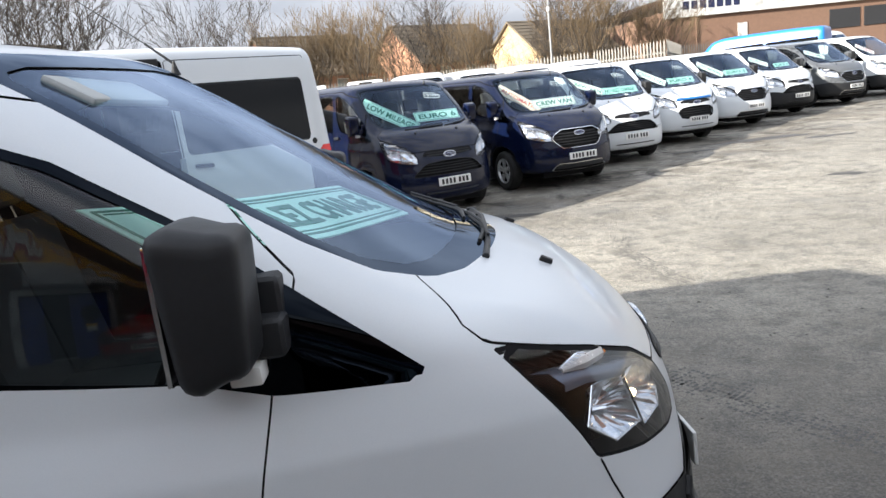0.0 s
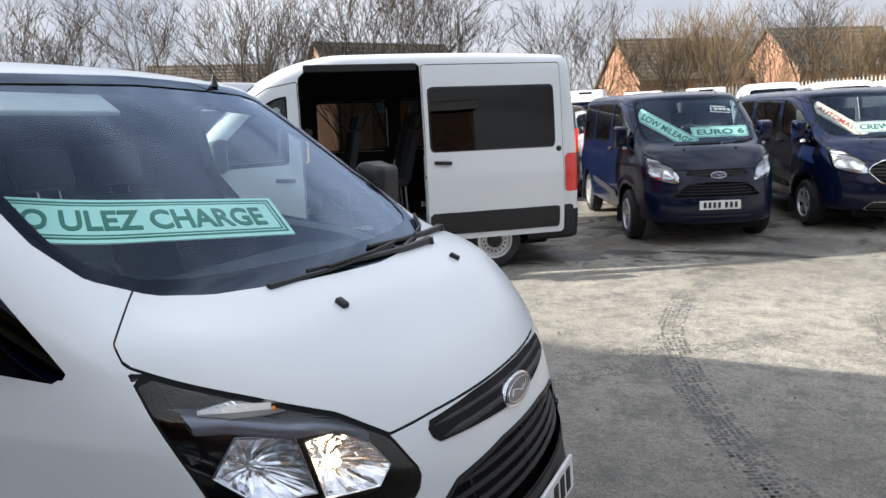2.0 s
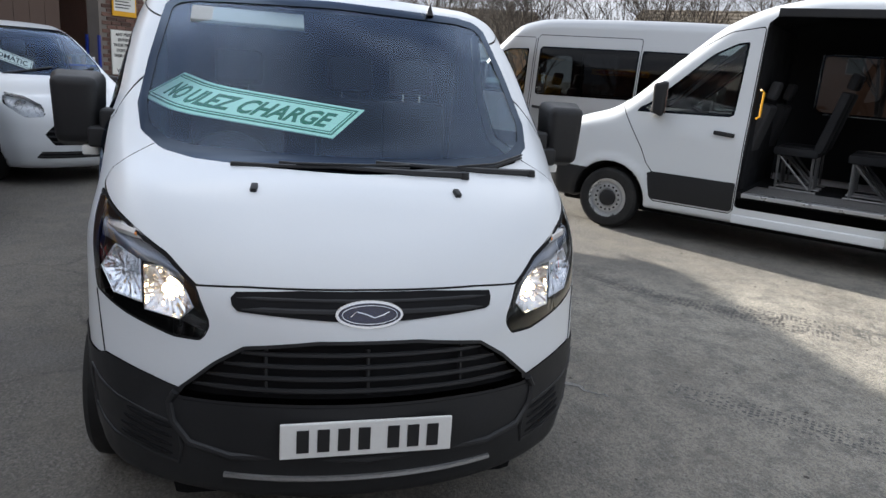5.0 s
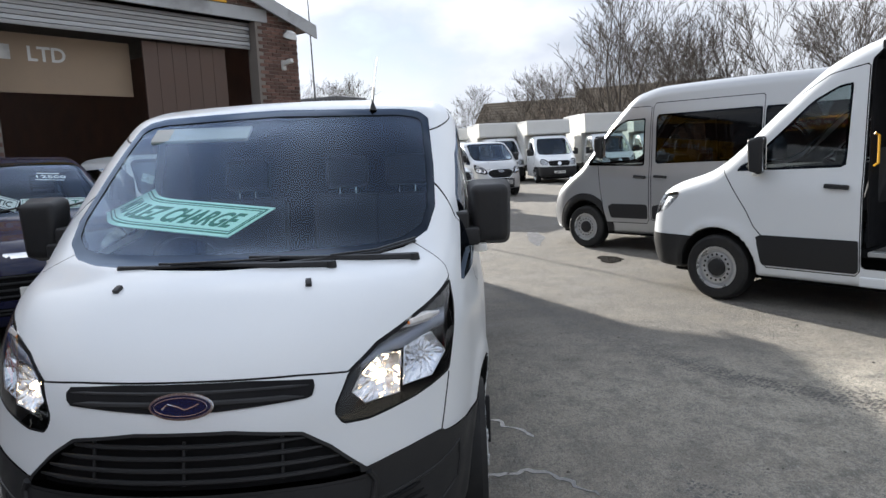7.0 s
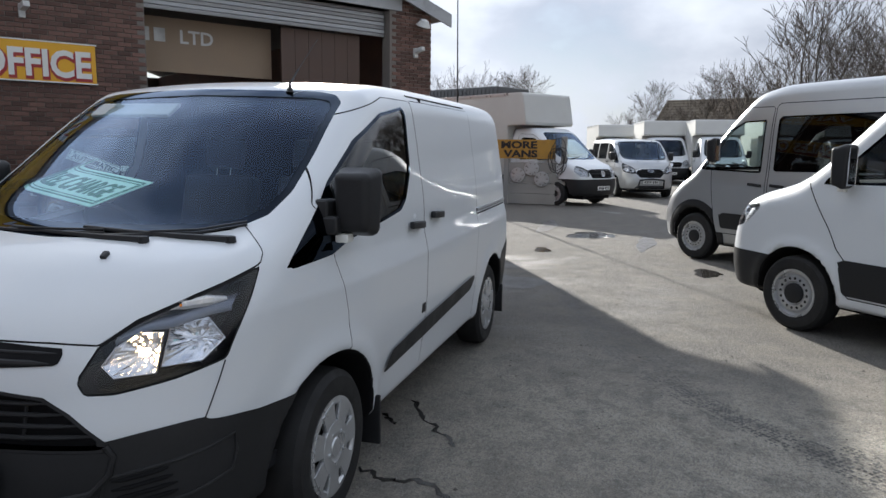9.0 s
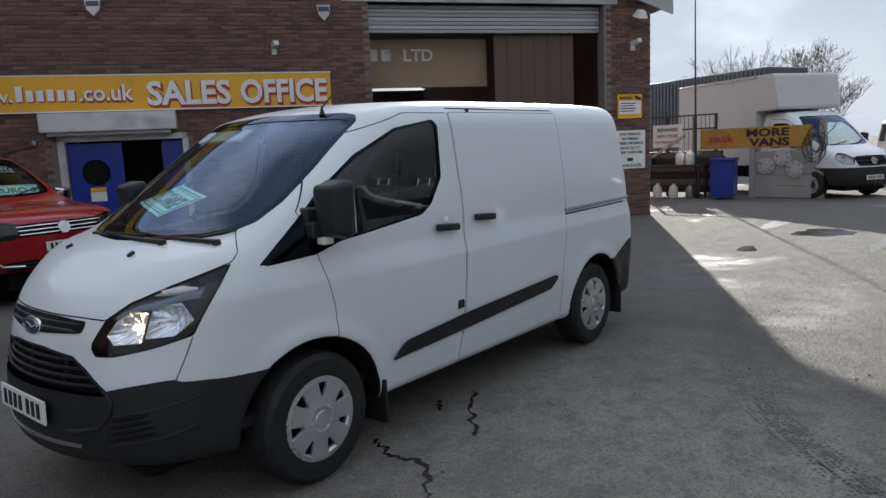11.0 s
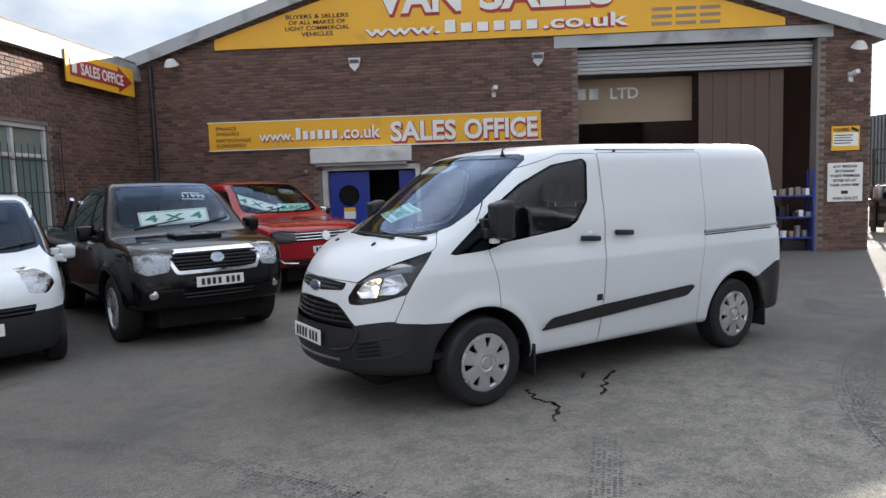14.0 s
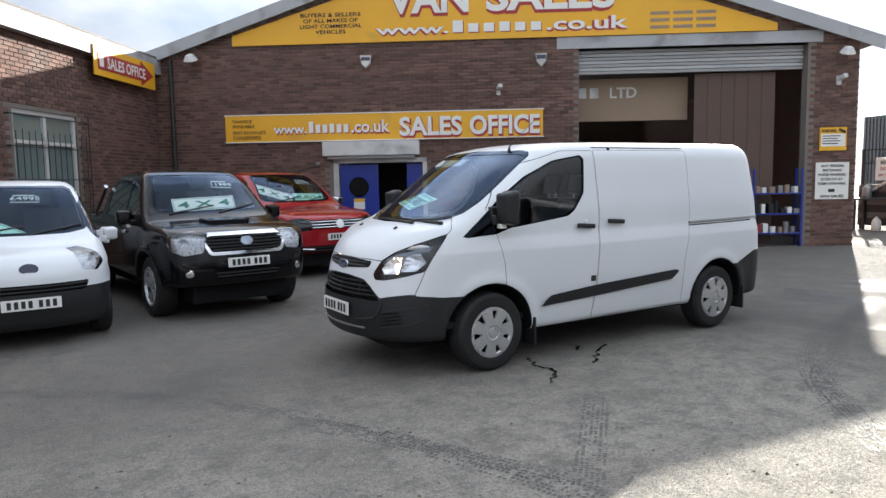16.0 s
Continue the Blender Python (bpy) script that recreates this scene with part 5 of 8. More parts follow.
AMAROK = dict(
    body=dict(
        top=[(-2.9, 1.18), (-2.6, 1.22), (-1.02, 1.24), (-0.92, 1.32), (-0.72, 1.72), (-0.45, 1.80), (0.2, 1.835), (0.55, 1.80), (0.85, 1.66), (1.42, 1.26), (1.6, 1.20), (2.2, 1.13), (2.5, 1.06), (2.7, 0.95)],
        nose=[(0.30, 2.36), (0.45, 2.52), (0.62, 2.58), (0.85, 2.58), (1.0, 2.54), (1.12, 2.46), (1.25, 2.3)],
        side=[(0.3, 0.90), (0.6, 0.955), (0.9, 0.975), (1.10, 0.95), (1.22, 0.91), (1.5, 0.80), (1.8, 0.67), (1.9, 0.62)],
        plan=[(-2.8, -0.03), (-2.3, 0), (0, 0), (1.5, 0), (2.0, -0.035), (2.5, -0.12)],
        tail=[(0.3, -2.66), (1.3, -2.66)], axles=(1.55, -1.55), arch=0.44, wheel_r=0.39, lip=0.03, ks=0.14, kn=0.10, kn4=0.18, crown=0.03, bottom=0.42, edge=0.10, nose_edge=0.08, kt=0.02, tail_edge=0.08),
    nose_x=2.58, tail_x=-2.66, height=1.84, screen_x=0.35,
    screen=[(-1, 1.26), (0.5, 1.275), (0.70, 1.30), (0.73, 1.36), (0.63, 1.74), (0.55, 1.785), (-1, 1.795)],
    windows=[([(1.25, 1.22), (0.42, 1.20), (0.40, 1.66), (0.66, 1.64)], GLASS_T), ([(0.36, 1.20), (-0.62, 1.24), (-0.66, 1.55), (-0.48, 1.66), (0.34, 1.68)], GLASS_P)],
    gaps=[[(1.28, 1.2), (1.10, 0.6), (0.40, 0.52), (0.38, 1.70), (0.66, 1.68)]],
    lamp=[(0.58, 0.84), (0.85, 0.82), (1.10, 0.88), (1.10, 1.00), (0.85, 1.02), (0.60, 0.99)], lamp_y=0.74, dark_lamp=True,
    grilles=[([(-1, 0.845), (0.52, 0.845), (0.54, 0.985), (-1, 0.985)], CHROME, 3, None), ([(-1, 0.55), (0.72, 0.55), (0.66, 0.45), (-1, 0.45)], PLASTIC, 2, None)],
    bumper_z=None, arch_trim=0.05, floor=0.62, dash_x=0.9, dash_z=1.18, seats=[(0.1, -0.4), (0.1, 0.4)], mirror=(1.02, 1.07, 1.24, 0.21, 0.20), mirror_mat=CHROME, handles=[(0.55, 1.02)], plate_z=0.70, badge_z=0.915, badge=(0.078, 0.078), half_track=0.95, wheels="alloy", tyre=0.25, bed=(-2.5, -0.98, 1.14),
)
BIPPER = dict(
    body=dict(
        top=[(-2.2, 1.60), (-1.8, 1.69), (-0.5, 1.715), (0.2, 1.70), (0.45, 1.64), (0.75, 1.46), (1.22, 1.10), (1.38, 1.03), (1.75, 0.93), (1.95, 0.82), (2.1, 0.65)],
        nose=[(0.18, 1.84), (0.30, 1.92), (0.5, 1.955), (0.7, 1.94), (0.85, 1.90), (1.0, 1.80)],
        side=[(0.2, 0.78), (0.5, 0.835), (0.8, 0.84), (1.0, 0.82), (1.3, 0.765), (1.6, 0.69), (1.75, 0.66)],
        plan=[(-2.0, -0.03), (-1.6, 0), (0.8, 0), (1.2, -0.02), (1.6, -0.07), (2.0, -0.16)],
        tail=[(0.2, -1.90), (0.9, -1.90), (1.7, -1.82)], axles=(1.255, -1.255), arch=0.36, wheel_r=0.30, ks=0.22, kn=0.34, kn4=0.35, crown=0.04, bottom=0.20, edge=0.14, nose_edge=0.10, arch_in=0.5, kt=0.06, tail_edge=0.12),
    nose_x=1.955, tail_x=-1.90, height=1.715, screen_x=0.15,
    screen=[(-1, 1.10), (0.45, 1.115), (0.66, 1.15), (0.68, 1.22), (0.60, 1.60), (0.54, 1.64), (-1, 1.66)],
    windows=[([(1.08, 1.06), (0.08, 1.02), (0.08, 1.54), (0.38, 1.54), (0.70, 1.40)], GLASS_T)],
    gaps=[[(1.12, 1.0), (0.96, 0.5), (0.90, 0.3), (0.02, 0.3), (0.02, 1.6), (0.40, 1.58)]],
    lamp=[(0.62, 0.78), (0.86, 0.76), (1.06, 0.84), (1.02, 0.98), (0.82, 0.97), (0.66, 0.90)], lamp_y=0.62,
    grilles=[([(-1, 0.58), (0.50, 0.58), (0.54, 0.66), (-1, 0.66)], PLASTIC, 2, None)],
    bumper_z=0.60, bumper_mat=PLASTIC, floor=0.45, dash_x=0.7, dash_z=1.02, seats=[(0.0, -0.36), (0.0, 0.36)], mirror=(0.74, 0.95, 1.06, 0.18, 0.16), mirror_mat=WHITE, handles=[(0.22, 0.92)], plate_z=0.48, badge_z=0.82, badge=(0.085, 0.055), badge_mat=BADGE, half_track=0.80, wheels="trim", tyre=0.19,
)
CONNECT = dict(
    body=dict(
        top=[(-2.4, 1.70), (-2.05, 1.79), (-0.6, 1.82), (0.2, 1.81), (0.50, 1.75), (0.85, 1.56), (1.40, 1.19), (1.60, 1.11), (1.95, 1.00), (2.15, 0.88), (2.3, 0.7)],
        nose=[(0.18, 2.06), (0.30, 2.14), (0.5, 2.18), (0.7, 2.17), (0.9, 2.11), (1.05, 2.0)],
        side=[(0.2, 0.85), (0.5, 0.905), (0.85, 0.915), (1.08, 0.895), (1.4, 0.83), (1.7, 0.74), (1.85, 0.70)],
        plan=[(-2.3, -0.04), (-1.8, 0), (0.9, 0), (1.3, -0.02), (1.7, -0.07), (2.2, -0.18)],
        tail=[(0.2, -2.20), (0.9, -2.20), (1.8, -2.10)], axles=(1.33, -1.33), arch=0.375, wheel_r=0.32, ks=0.22, kn=0.30, kn4=0.25, crown=0.04, bottom=0.20, edge=0.14, nose_edge=0.09, arch_in=0.55, kt=0.06, tail_edge=0.12),
    nose_x=2.18, tail_x=-2.20, height=1.82, screen_x=0.2,
    screen=[(-1, 1.19), (0.5, 1.205), (0.70, 1.24), (0.74, 1.32), (0.66, 1.68), (0.58, 1.74), (-1, 1.755)],
    windows=[([(1.22, 1.12), (0.12, 1.08), (0.10, 1.62), (0.42, 1.62), (0.82, 1.46)], GLASS_T), ([(0.02, 1.08), (-1.80, 1.12), (-1.86, 1.58), (0.0, 1.62)], GLASS_P)],
    gaps=[[(1.25, 1.08), (1.05, 0.6), (0.98, 0.3), (0.06, 0.3), (0.06, 1.70), (0.45, 1.68)]],
    lamp=[(0.62, 0.80), (0.86, 0.78), (1.20, 0.92), (1.24, 1.02), (0.95, 0.99), (0.68, 0.90)], lamp_y=0.66,
    grilles=[([(-1, 0.90), (0.36, 0.895), (0.34, 0.86), (-1, 0.855)], CHROME, 0, None), ([(-1, 0.72), (0.42, 0.70), (0.52, 0.60), (0.44, 0.48), (-1, 0.48)], PLASTIC, 4, None), ([(-1, 0.40), (0.55, 0.40), (0.60, 0.33), (-1, 0.33)], PLASTIC, 2, None)],
    bumper_z=None, floor=0.45, dash_x=0.85, dash_z=1.10, seats=[(0.0, -0.4), (0.0, 0.4)], mirror=(0.86, 1.02, 1.12, 0.19, 0.17), handles=[(0.28, 0.98)], plate_z=0.54, badge_z=0.878, badge=(0.075, 0.033), badge_mat=BADGE, half_track=0.875, wheels="alloy", tyre=0.2,
)
CAB = dict(
    body=dict(
        top=[(-0.2, 2.20), (0.3, 2.24), (0.75, 2.22), (1.0, 2.12), (1.35, 1.84), (1.90, 1.36), (2.06, 1.28), (2.4, 1.16), (2.60, 1.05), (2.75, 0.92), (2.9, 0.75)],
        nose=[(0.2, 2.60), (0.35, 2.69), (0.6, 2.74), (0.9, 2.72), (1.1, 2.64), (1.3, 2.5)],
        side=[(0.2, 0.93), (0.7, 0.985), (1.1, 0.99), (1.35, 0.965), (1.9, 0.90), (2.3, 0.82)],
        plan=[(-0.3, 0), (1.4, 0), (1.9, -0.04), (2.3, -0.10), (2.7, -0.2)],
        tail=[(0.2, -0.05), (2.3, -0.05)], axles=(1.78, -1.9), arch=0.415, wheel_r=0.345, ks=0.16, kn=0.20, kn4=0.16, crown=0.03, bottom=0.30, edge=0.14, nose_edge=0.12, kt=0.0, tail_edge=0.06),
    nose_x=2.74, tail_x=-0.05, height=2.24, screen_x=0.6,
    screen=[(-1, 1.30), (0.5, 1.315), (0.72, 1.34), (0.80, 1.42), (0.76, 1.8), (0.68, 2.06), (0.6, 2.09), (-1, 2.10)],
    windows=[([(1.60, 1.35), (0.35, 1.30), (0.35, 1.92), (0.85, 1.90), (1.15, 1.74)], GLASS_T)],
    gaps=[[(1.62, 0.95), (1.40, 0.75), (1.36, 0.40), (0.22, 0.40), (0.22, 2.05), (0.80, 2.02), (1.30, 1.72), (1.70, 1.32)]],
    lamp=[(0.62, 0.84), (0.98, 0.86), (1.24, 1.00), (1.18, 1.14), (0.94, 1.10), (0.66, 1.00)], lamp_y=0.72,
    grilles=[([(-1, 0.79), (0.44, 0.81), (0.52, 1.00), (0.40, 1.04), (-1, 1.06)], PLASTIC, 3, None)],
    bumper_z=0.77, bumper_mat=PLASTIC, floor=0.60, dash_x=1.45, dash_z=1.28, seats=[(0.75, -0.5), (0.75, 0.45)], mirror=(1.36, 1.15, 1.45, 0.20, 0.33), handles=[(0.50, 1.12)], plate_z=0.52, badge_z=0.92, badge=(0.09, 0.09), half_track=0.97, wheels="steel", rim_mat=ALLOY, tyre=0.225,
)


def box_van(label, m, colour=WHITE, top=3.15, back=-3.6, luton=True, h=0.09):
    """A chassis cab with a white box body, its front bulging over the cab."""
    van, F = vehicle(CAB, "box_van", label, "box van", colour, m, h)
    pro = [(back, 0.85), (-0.10, 0.85), (-0.10, 2.28), (0.62 if luton else -0.08, 2.30 if luton else 2.28), (0.66 if luton else -0.08, 2.36), (0.50 if luton else -0.08, top - 0.06), (0.44 if luton else -0.14, top), (back, top)]
    bm = slab(pro, 2.12, 0.02)
    part("box_body", moved(bm, Matrix.Translation((0, -1.06, 0)) @ Matrix.Rotation(radians(90), 4, "X")), BOXWHITE, van, "white box body")
    for z in (0.86, top - 0.03):
        for side in (1, -1):
            part("box_rail", box(back, -0.1, side * 1.065 - 0.012, side * 1.065 + 0.012, z - 0.05, z + 0.03, 0.005), ALLOY, van)
    part("chassis_rail", box(back + 0.1, 0, -0.45, 0.45, 0.45, 0.84, 0.02), DARK, van)
    return van


def card(F, parent_m, text, y, z, w, h, roll=0.0, bg=None, ink=None, x0=3.6, owner="windscreen_card", label="", deep=0.03, lean=22.0):
    """A lettered card standing just behind a windscreen, a thing of its own."""
    x = surface_x(F, y, z, x0)
    g = grad(F, np.array([[x, y, z]]))[0]
    n = Vector(g).normalized()
    ex = Vector((0, 1, 0))
    ex = (ex - n * ex.dot(n)).normalized()
    ey = n.cross(ex)
    m = Matrix((ex, ey, n)).transposed().to_4x4()
    span = (w * abs(math.sin(radians(roll))) + h * abs(math.cos(radians(roll)))) / 2
    m.translation = Vector((x, y, z)) - n * (deep + span * math.sin(radians(lean)))
    m = parent_m @ m @ Matrix.Rotation(radians(lean), 4, "X") @ Matrix.Rotation(radians(roll), 4, "Z")
    bg, ink = bg or MINT, ink or GREEN
    ob = thing(owner, label or f"mint green card lettered {text} behind a windscreen", "sign", m, "windscreen cards")
    part("card", box(-w / 2, w / 2, -h / 2, h / 2, -0.004, 0.0, 0.001, 1), bg, ob)
    for o, t in ((0.012, 0.006),):
        for x0_, x1_, y0_, y1_ in ((-w / 2 + o, w / 2 - o, h / 2 - o - t, h / 2 - o), (-w / 2 + o, w / 2 - o, -h / 2 + o, -h / 2 + o + t), (-w / 2 + o, -w / 2 + o + t, -h / 2 + o, h / 2 - o), (w / 2 - o - t, w / 2 - o, -h / 2 + o, h / 2 - o)):
            part("card_border", box(x0_, x1_, y0_, y1_, 0.0, 0.0015), ink, ob)
    words(text, h * 0.46, ink, ob, "lettering", Matrix.Translation((-w * 0.42, -h * 0.23, 0.0015)), width=w * 0.84, bold=0.02)
    return ob


def price(F, parent_m, text, y, z, x0=3.6, h=0.06):
    """White figures on the inside of a windscreen."""
    x = surface_x(F, y, z, x0)
    n = Vector(grad(F, np.array([[x, y, z]]))[0]).normalized()
    ex = Vector((0, 1, 0))
    ex = (ex - n * ex.dot(n)).normalized()
    ey = n.cross(ex)
    m = Matrix((ex, ey, n)).transposed().to_4x4()
    m.translation = Vector((x, y, z)) - n * 0.02
    ob = thing("price_figures", f"white price figures {text} stuck inside a windscreen", "sign", parent_m @ m, "price figures")
    words(text, h, CARDW, ob, "lettering", Matrix.Translation((-0.14, 0, 0)), width=0.29)
    part("underline", box(-0.14, 0.15, -0.045, -0.035, -0.001, 0.001), CARDW, ob)
    part("small_bar", box(-0.10, 0.12, 0.085, 0.10, -0.001, 0.001), CARDW, ob)
    return ob

# ---- the yard ----
HEAD = 54.5
FAC = Matrix.Translation((math.cos(radians(HEAD)) * -8.62, math.sin(radians(HEAD)) * -8.62, 0)) @ Matrix.Rotation(radians(HEAD + 90), 4, "Z")
# in FAC: x runs along the front wall (to the right seen from the yard), y points into the building, z up


def ground_material():
    """Pale worn concrete with tarmac patches, damp stains, grit and fine cracks, and shade painted in at low y."""
    m = bpy.data.materials.new("worn_yard_surface")
    m.use_nodes = True
    n, l = m.node_tree.nodes, m.node_tree.links
    b = n["Principled BSDF"]
    pos = n.new("ShaderNodeNewGeometry").outputs["Position"]

    def noise_at(scale, detail=6.0, rough=0.55, dist=0.0):
        t = n.new("ShaderNodeTexNoise")
        t.inputs["Scale"].default_value, t.inputs["Detail"].default_value = scale, detail
        t.inputs["Roughness"].default_value, t.inputs["Distortion"].default_value = rough, dist
        l.new(pos, t.inputs["Vector"])
        return t.outputs["Fac"]

    def band(fac, a, c):
        r = n.new("ShaderNodeMapRange")
        r.inputs["From Min"].default_value, r.inputs["From Max"].default_value = a, c
        l.new(fac, r.inputs["Value"])
        return r.outputs["Result"]

    def mix(fac, a, c):
        x = n.new("ShaderNodeMix")
        x.data_type = "RGBA"
        for key, v in (("Factor", fac), ("A", a), ("B", c)):
            if isinstance(v, tuple):
                x.inputs[key].default_value = (*v, 1)
            elif isinstance(v, float):
                x.inputs[key].default_value = v
            else:
                l.new(v, x.inputs[key])
        return x.outputs["Result"]

    def times(a, k):
        t = n.new("ShaderNodeMath")
        t.operation = "MULTIPLY"
        l.new(a, t.inputs[0])
        if isinstance(k, float):
            t.inputs[1].default_value = k
        else:
            l.new(k, t.inputs[1])
        return t.outputs[0]

    base = mix(band(noise_at(0.35, 5), 0.35, 0.65), (0.445, 0.405, 0.335), (0.30, 0.273, 0.227))
    base = mix(times(band(noise_at(5.0, 8, 0.72), 0.46, 0.62), 0.72), base, (0.150, 0.142, 0.128))
    base = mix(times(band(noise_at(38.0, 5, 0.75), 0.48, 0.62), 0.68), base, (0.12, 0.115, 0.11))
    base = mix(times(band(noise_at(75.0, 3, 0.6), 0.55, 0.66), 0.7), base, (0.43, 0.415, 0.39))
    base = mix(times(band(noise_at(110.0, 3, 0.75), 0.50, 0.60), 0.62), base, (0.075, 0.087, 0.083))
    base = mix(times(band(noise_at(14.0, 5, 0.75), 0.60, 0.66), 0.5), base, (0.10, 0.096, 0.09))
    base = mix(times(band(noise_at(1.5, 9, 0.72), 0.50, 0.60), 0.38), base, (0.125, 0.115, 0.098))
    base = mix(times(band(noise_at(18.0, 6, 0.75), 0.54, 0.62), 0.45), base, (0.42, 0.39, 0.34))
    # gravelly tarmac at low x; its dark tone includes the grains' backlit shade
    sep, edge = n.new("ShaderNodeSeparateXYZ"), n.new("ShaderNodeMath")
    l.new(pos, sep.inputs["Vector"])
    edge.operation = "MULTIPLY_ADD"
    l.new(noise_at(0.5, 7, 0.6), edge.inputs[0])
    edge.inputs[1].default_value = 5.0
    l.new(sep.outputs["X"], edge.inputs[2])
    tarmac = band(edge.outputs[0], 2.6, 0.4)
    # painted shade: low-y ground darkened where the annexe hides the sky
    near = n.new("ShaderNodeMath")
    near.operation = "MULTIPLY_ADD"
    l.new(noise_at(0.8, 6, 0.6), near.inputs[0])
    near.inputs[1].default_value = 3.0
    l.new(sep.outputs["Y"], near.inputs[2])
    tarmac_and_shade = n.new("ShaderNodeMath")
    tarmac_and_shade.operation = "MAXIMUM"
    l.new(tarmac, tarmac_and_shade.inputs[0])
    l.new(times(band(near.outputs[0], 4.2, 1.6), 0.8), tarmac_and_shade.inputs[1])
    tarmac = tarmac_and_shade.outputs[0]
    loose = mix(times(band(noise_at(60.0, 4, 0.7), 0.47, 0.60), 0.8), (0.085, 0.080, 0.074), (0.20, 0.19, 0.172))
    loose = mix(times(band(noise_at(3.0, 7, 0.7), 0.48, 0.60), 0.5), loose, (0.17, 0.155, 0.13))
    base = mix(times(tarmac, 0.85), base, loose)
    # oil and damp along the strip where the row is parked
    strip_at = n.new("ShaderNodeMath")
    strip_at.operation = "MULTIPLY_ADD"
    l.new(sep.outputs["X"], strip_at.inputs[0])
    strip_at.inputs[1].default_value = -0.8
    l.new(sep.outputs["Y"], strip_at.inputs[2])
    parked = times(band(strip_at.outputs[0], 2.4, 5.0), band(sep.outputs["Y"], 5.2, 6.6))
    base = mix(times(times(band(noise_at(0.75, 9, 0.66, 0.5), 0.46, 0.54), parked), 0.62), base, (0.13, 0.112, 0.088))
    base = mix(times(times(band(noise_at(1.3, 9, 0.7, 0.8), 0.525, 0.60), parked), 0.85), base, (0.045, 0.041, 0.036))
    damp = band(noise_at(0.42, 9, 0.62, 0.6), 0.57, 0.68)
    base = mix(times(damp, 0.45), base, (0.075, 0.072, 0.068))
    v = n.new("ShaderNodeTexVoronoi")
    v.feature = "DISTANCE_TO_EDGE"
    v.inputs["Scale"].default_value = 0.33
    warp = n.new("ShaderNodeVectorMath")
    warp.operation = "ADD"
    wn_ = n.new("ShaderNodeTexNoise")
    wn_.inputs["Scale"].default_value, wn_.inputs["Detail"].default_value = 1.4, 8.0
    l.new(pos, wn_.inputs["Vector"])
    l.new(pos, warp.inputs[0])
    l.new(wn_.outputs["Color"], warp.inputs[1])
    l.new(warp.outputs[0], v.inputs["Vector"])
    crack = band(v.outputs["Distance"], 0.010, 0.0)
    some = band(noise_at(0.22, 3), 0.50, 0.60)
    base = mix(times(crack, times(some, 0.35)), base, (0.06, 0.057, 0.052))
    l.new(base, b.inputs["Base Color"])
    rough = n.new("ShaderNodeMapRange")
    rough.inputs["To Min"].default_value, rough.inputs["To Max"].default_value = 0.92, 0.42
    b.inputs["Specular IOR Level"].default_value = 0.28
    l.new(damp, rough.inputs["Value"])
    l.new(rough.outputs["Result"], b.inputs["Roughness"])
    bump = n.new("ShaderNodeBump")
    bump.inputs["Strength"].default_value, bump.inputs["Distance"].default_value = 1.0, 0.02
    h1 = n.new("ShaderNodeMath")
    h1.operation = "ADD"
    l.new(times(noise_at(45.0, 6, 0.7), 1.0), h1.inputs[0])
    l.new(times(noise_at(2.5, 6), 2.5), h1.inputs[1])
    l.new(h1.outputs[0], bump.inputs["Height"])
    l.new(bump.outputs["Normal"], b.inputs["Normal"])
    return m


YARD = ground_material()


def rise(x, y):
    """Height of the yard: level round the workshop, rising gently towards the far row."""
    up = 0.6 * math.log1p(math.exp(min((min(y, 26.0) - 7.0) / 0.6, 40)))
    u = min(max((x + 10) / 6, 0), 1)
    return 0.024 * up * u * u * (3 - 2 * u)


gx = [-220, -120, -60, -30, -20, -14, -10, -9, -8, -7, -6, -5, -4, -2, 0, 4, 8, 16, 24, 40, 80, 220]
gy = [-220, -80, -30, -10, 0, 4, 5, 5.5, 6, 6.5, 7, 7.5, 8, 9, 10, 12, 14, 16, 18, 20, 22, 24, 25, 26, 27, 40, 80, 260]
gv = [(x, y, rise(x, y)) for y in gy for x in gx]
gf = [(r * len(gx) + c, r * len(gx) + c + 1, (r + 1) * len(gx) + c + 1, (r + 1) * len(gx) + c) for r in range(len(gy) - 1) for c in range(len(gx) - 1)]
ground = tagged(place("ground", mesh_of("ground", gv, gf, YARD, True)), "worn patched concrete and tarmac yard with damp stains and painted shade", "ground", kind="structure")

# the van for sale, with its card lying slantwise under the windscreen
main_van, F_VAN = transit("white panel van with black bumpers and silver wheel trims", WHITE, Matrix.Identity(4), 0.026, close=True)
bl, br, tr = Vector((1.452, -0.78, 1.432)), Vector((1.690, -0.060, 1.366)), Vector((1.470, 0.085, 1.462))
ax_, ay_ = br - bl, tr - br
nn = ax_.cross(ay_).normalized()
SHEAR = Matrix((ax_ / 0.80, ay_ / 0.24, nn)).transposed().to_4x4()
SHEAR.translation = bl - nn * 0.012
charge = thing("windscreen_card", "mint green card lettered NO ULEZ CHARGE curving along a dashboard", "sign", Matrix.Identity(4), "windscreen cards")
CARD_RUN = {0: Vector((0, 0, 0))}
for k in range(1, 52):
    f = min(max((0.26 - (0.80 - 0.02 * k)) / 0.24, 0), 1)
    CARD_RUN[k] = CARD_RUN[k - 1] + (-(ax_ / 0.80).normalized() * (1 - f) + Vector((-0.88, -0.46, 0.10)).normalized() * f) * 0.02 * (ax_.length / 0.80)


def on_card(s, t, h):
    """A place on the bent card: s along it, t across, h off its face."""
    k = min(max((0.80 - s) / 0.02, 0), 50.999)
    p = CARD_RUN[int(k)].lerp(CARD_RUN[int(k) + 1], k - int(k))
    return br + p + (ay_ / 0.24) * t + nn * (h - 0.012)


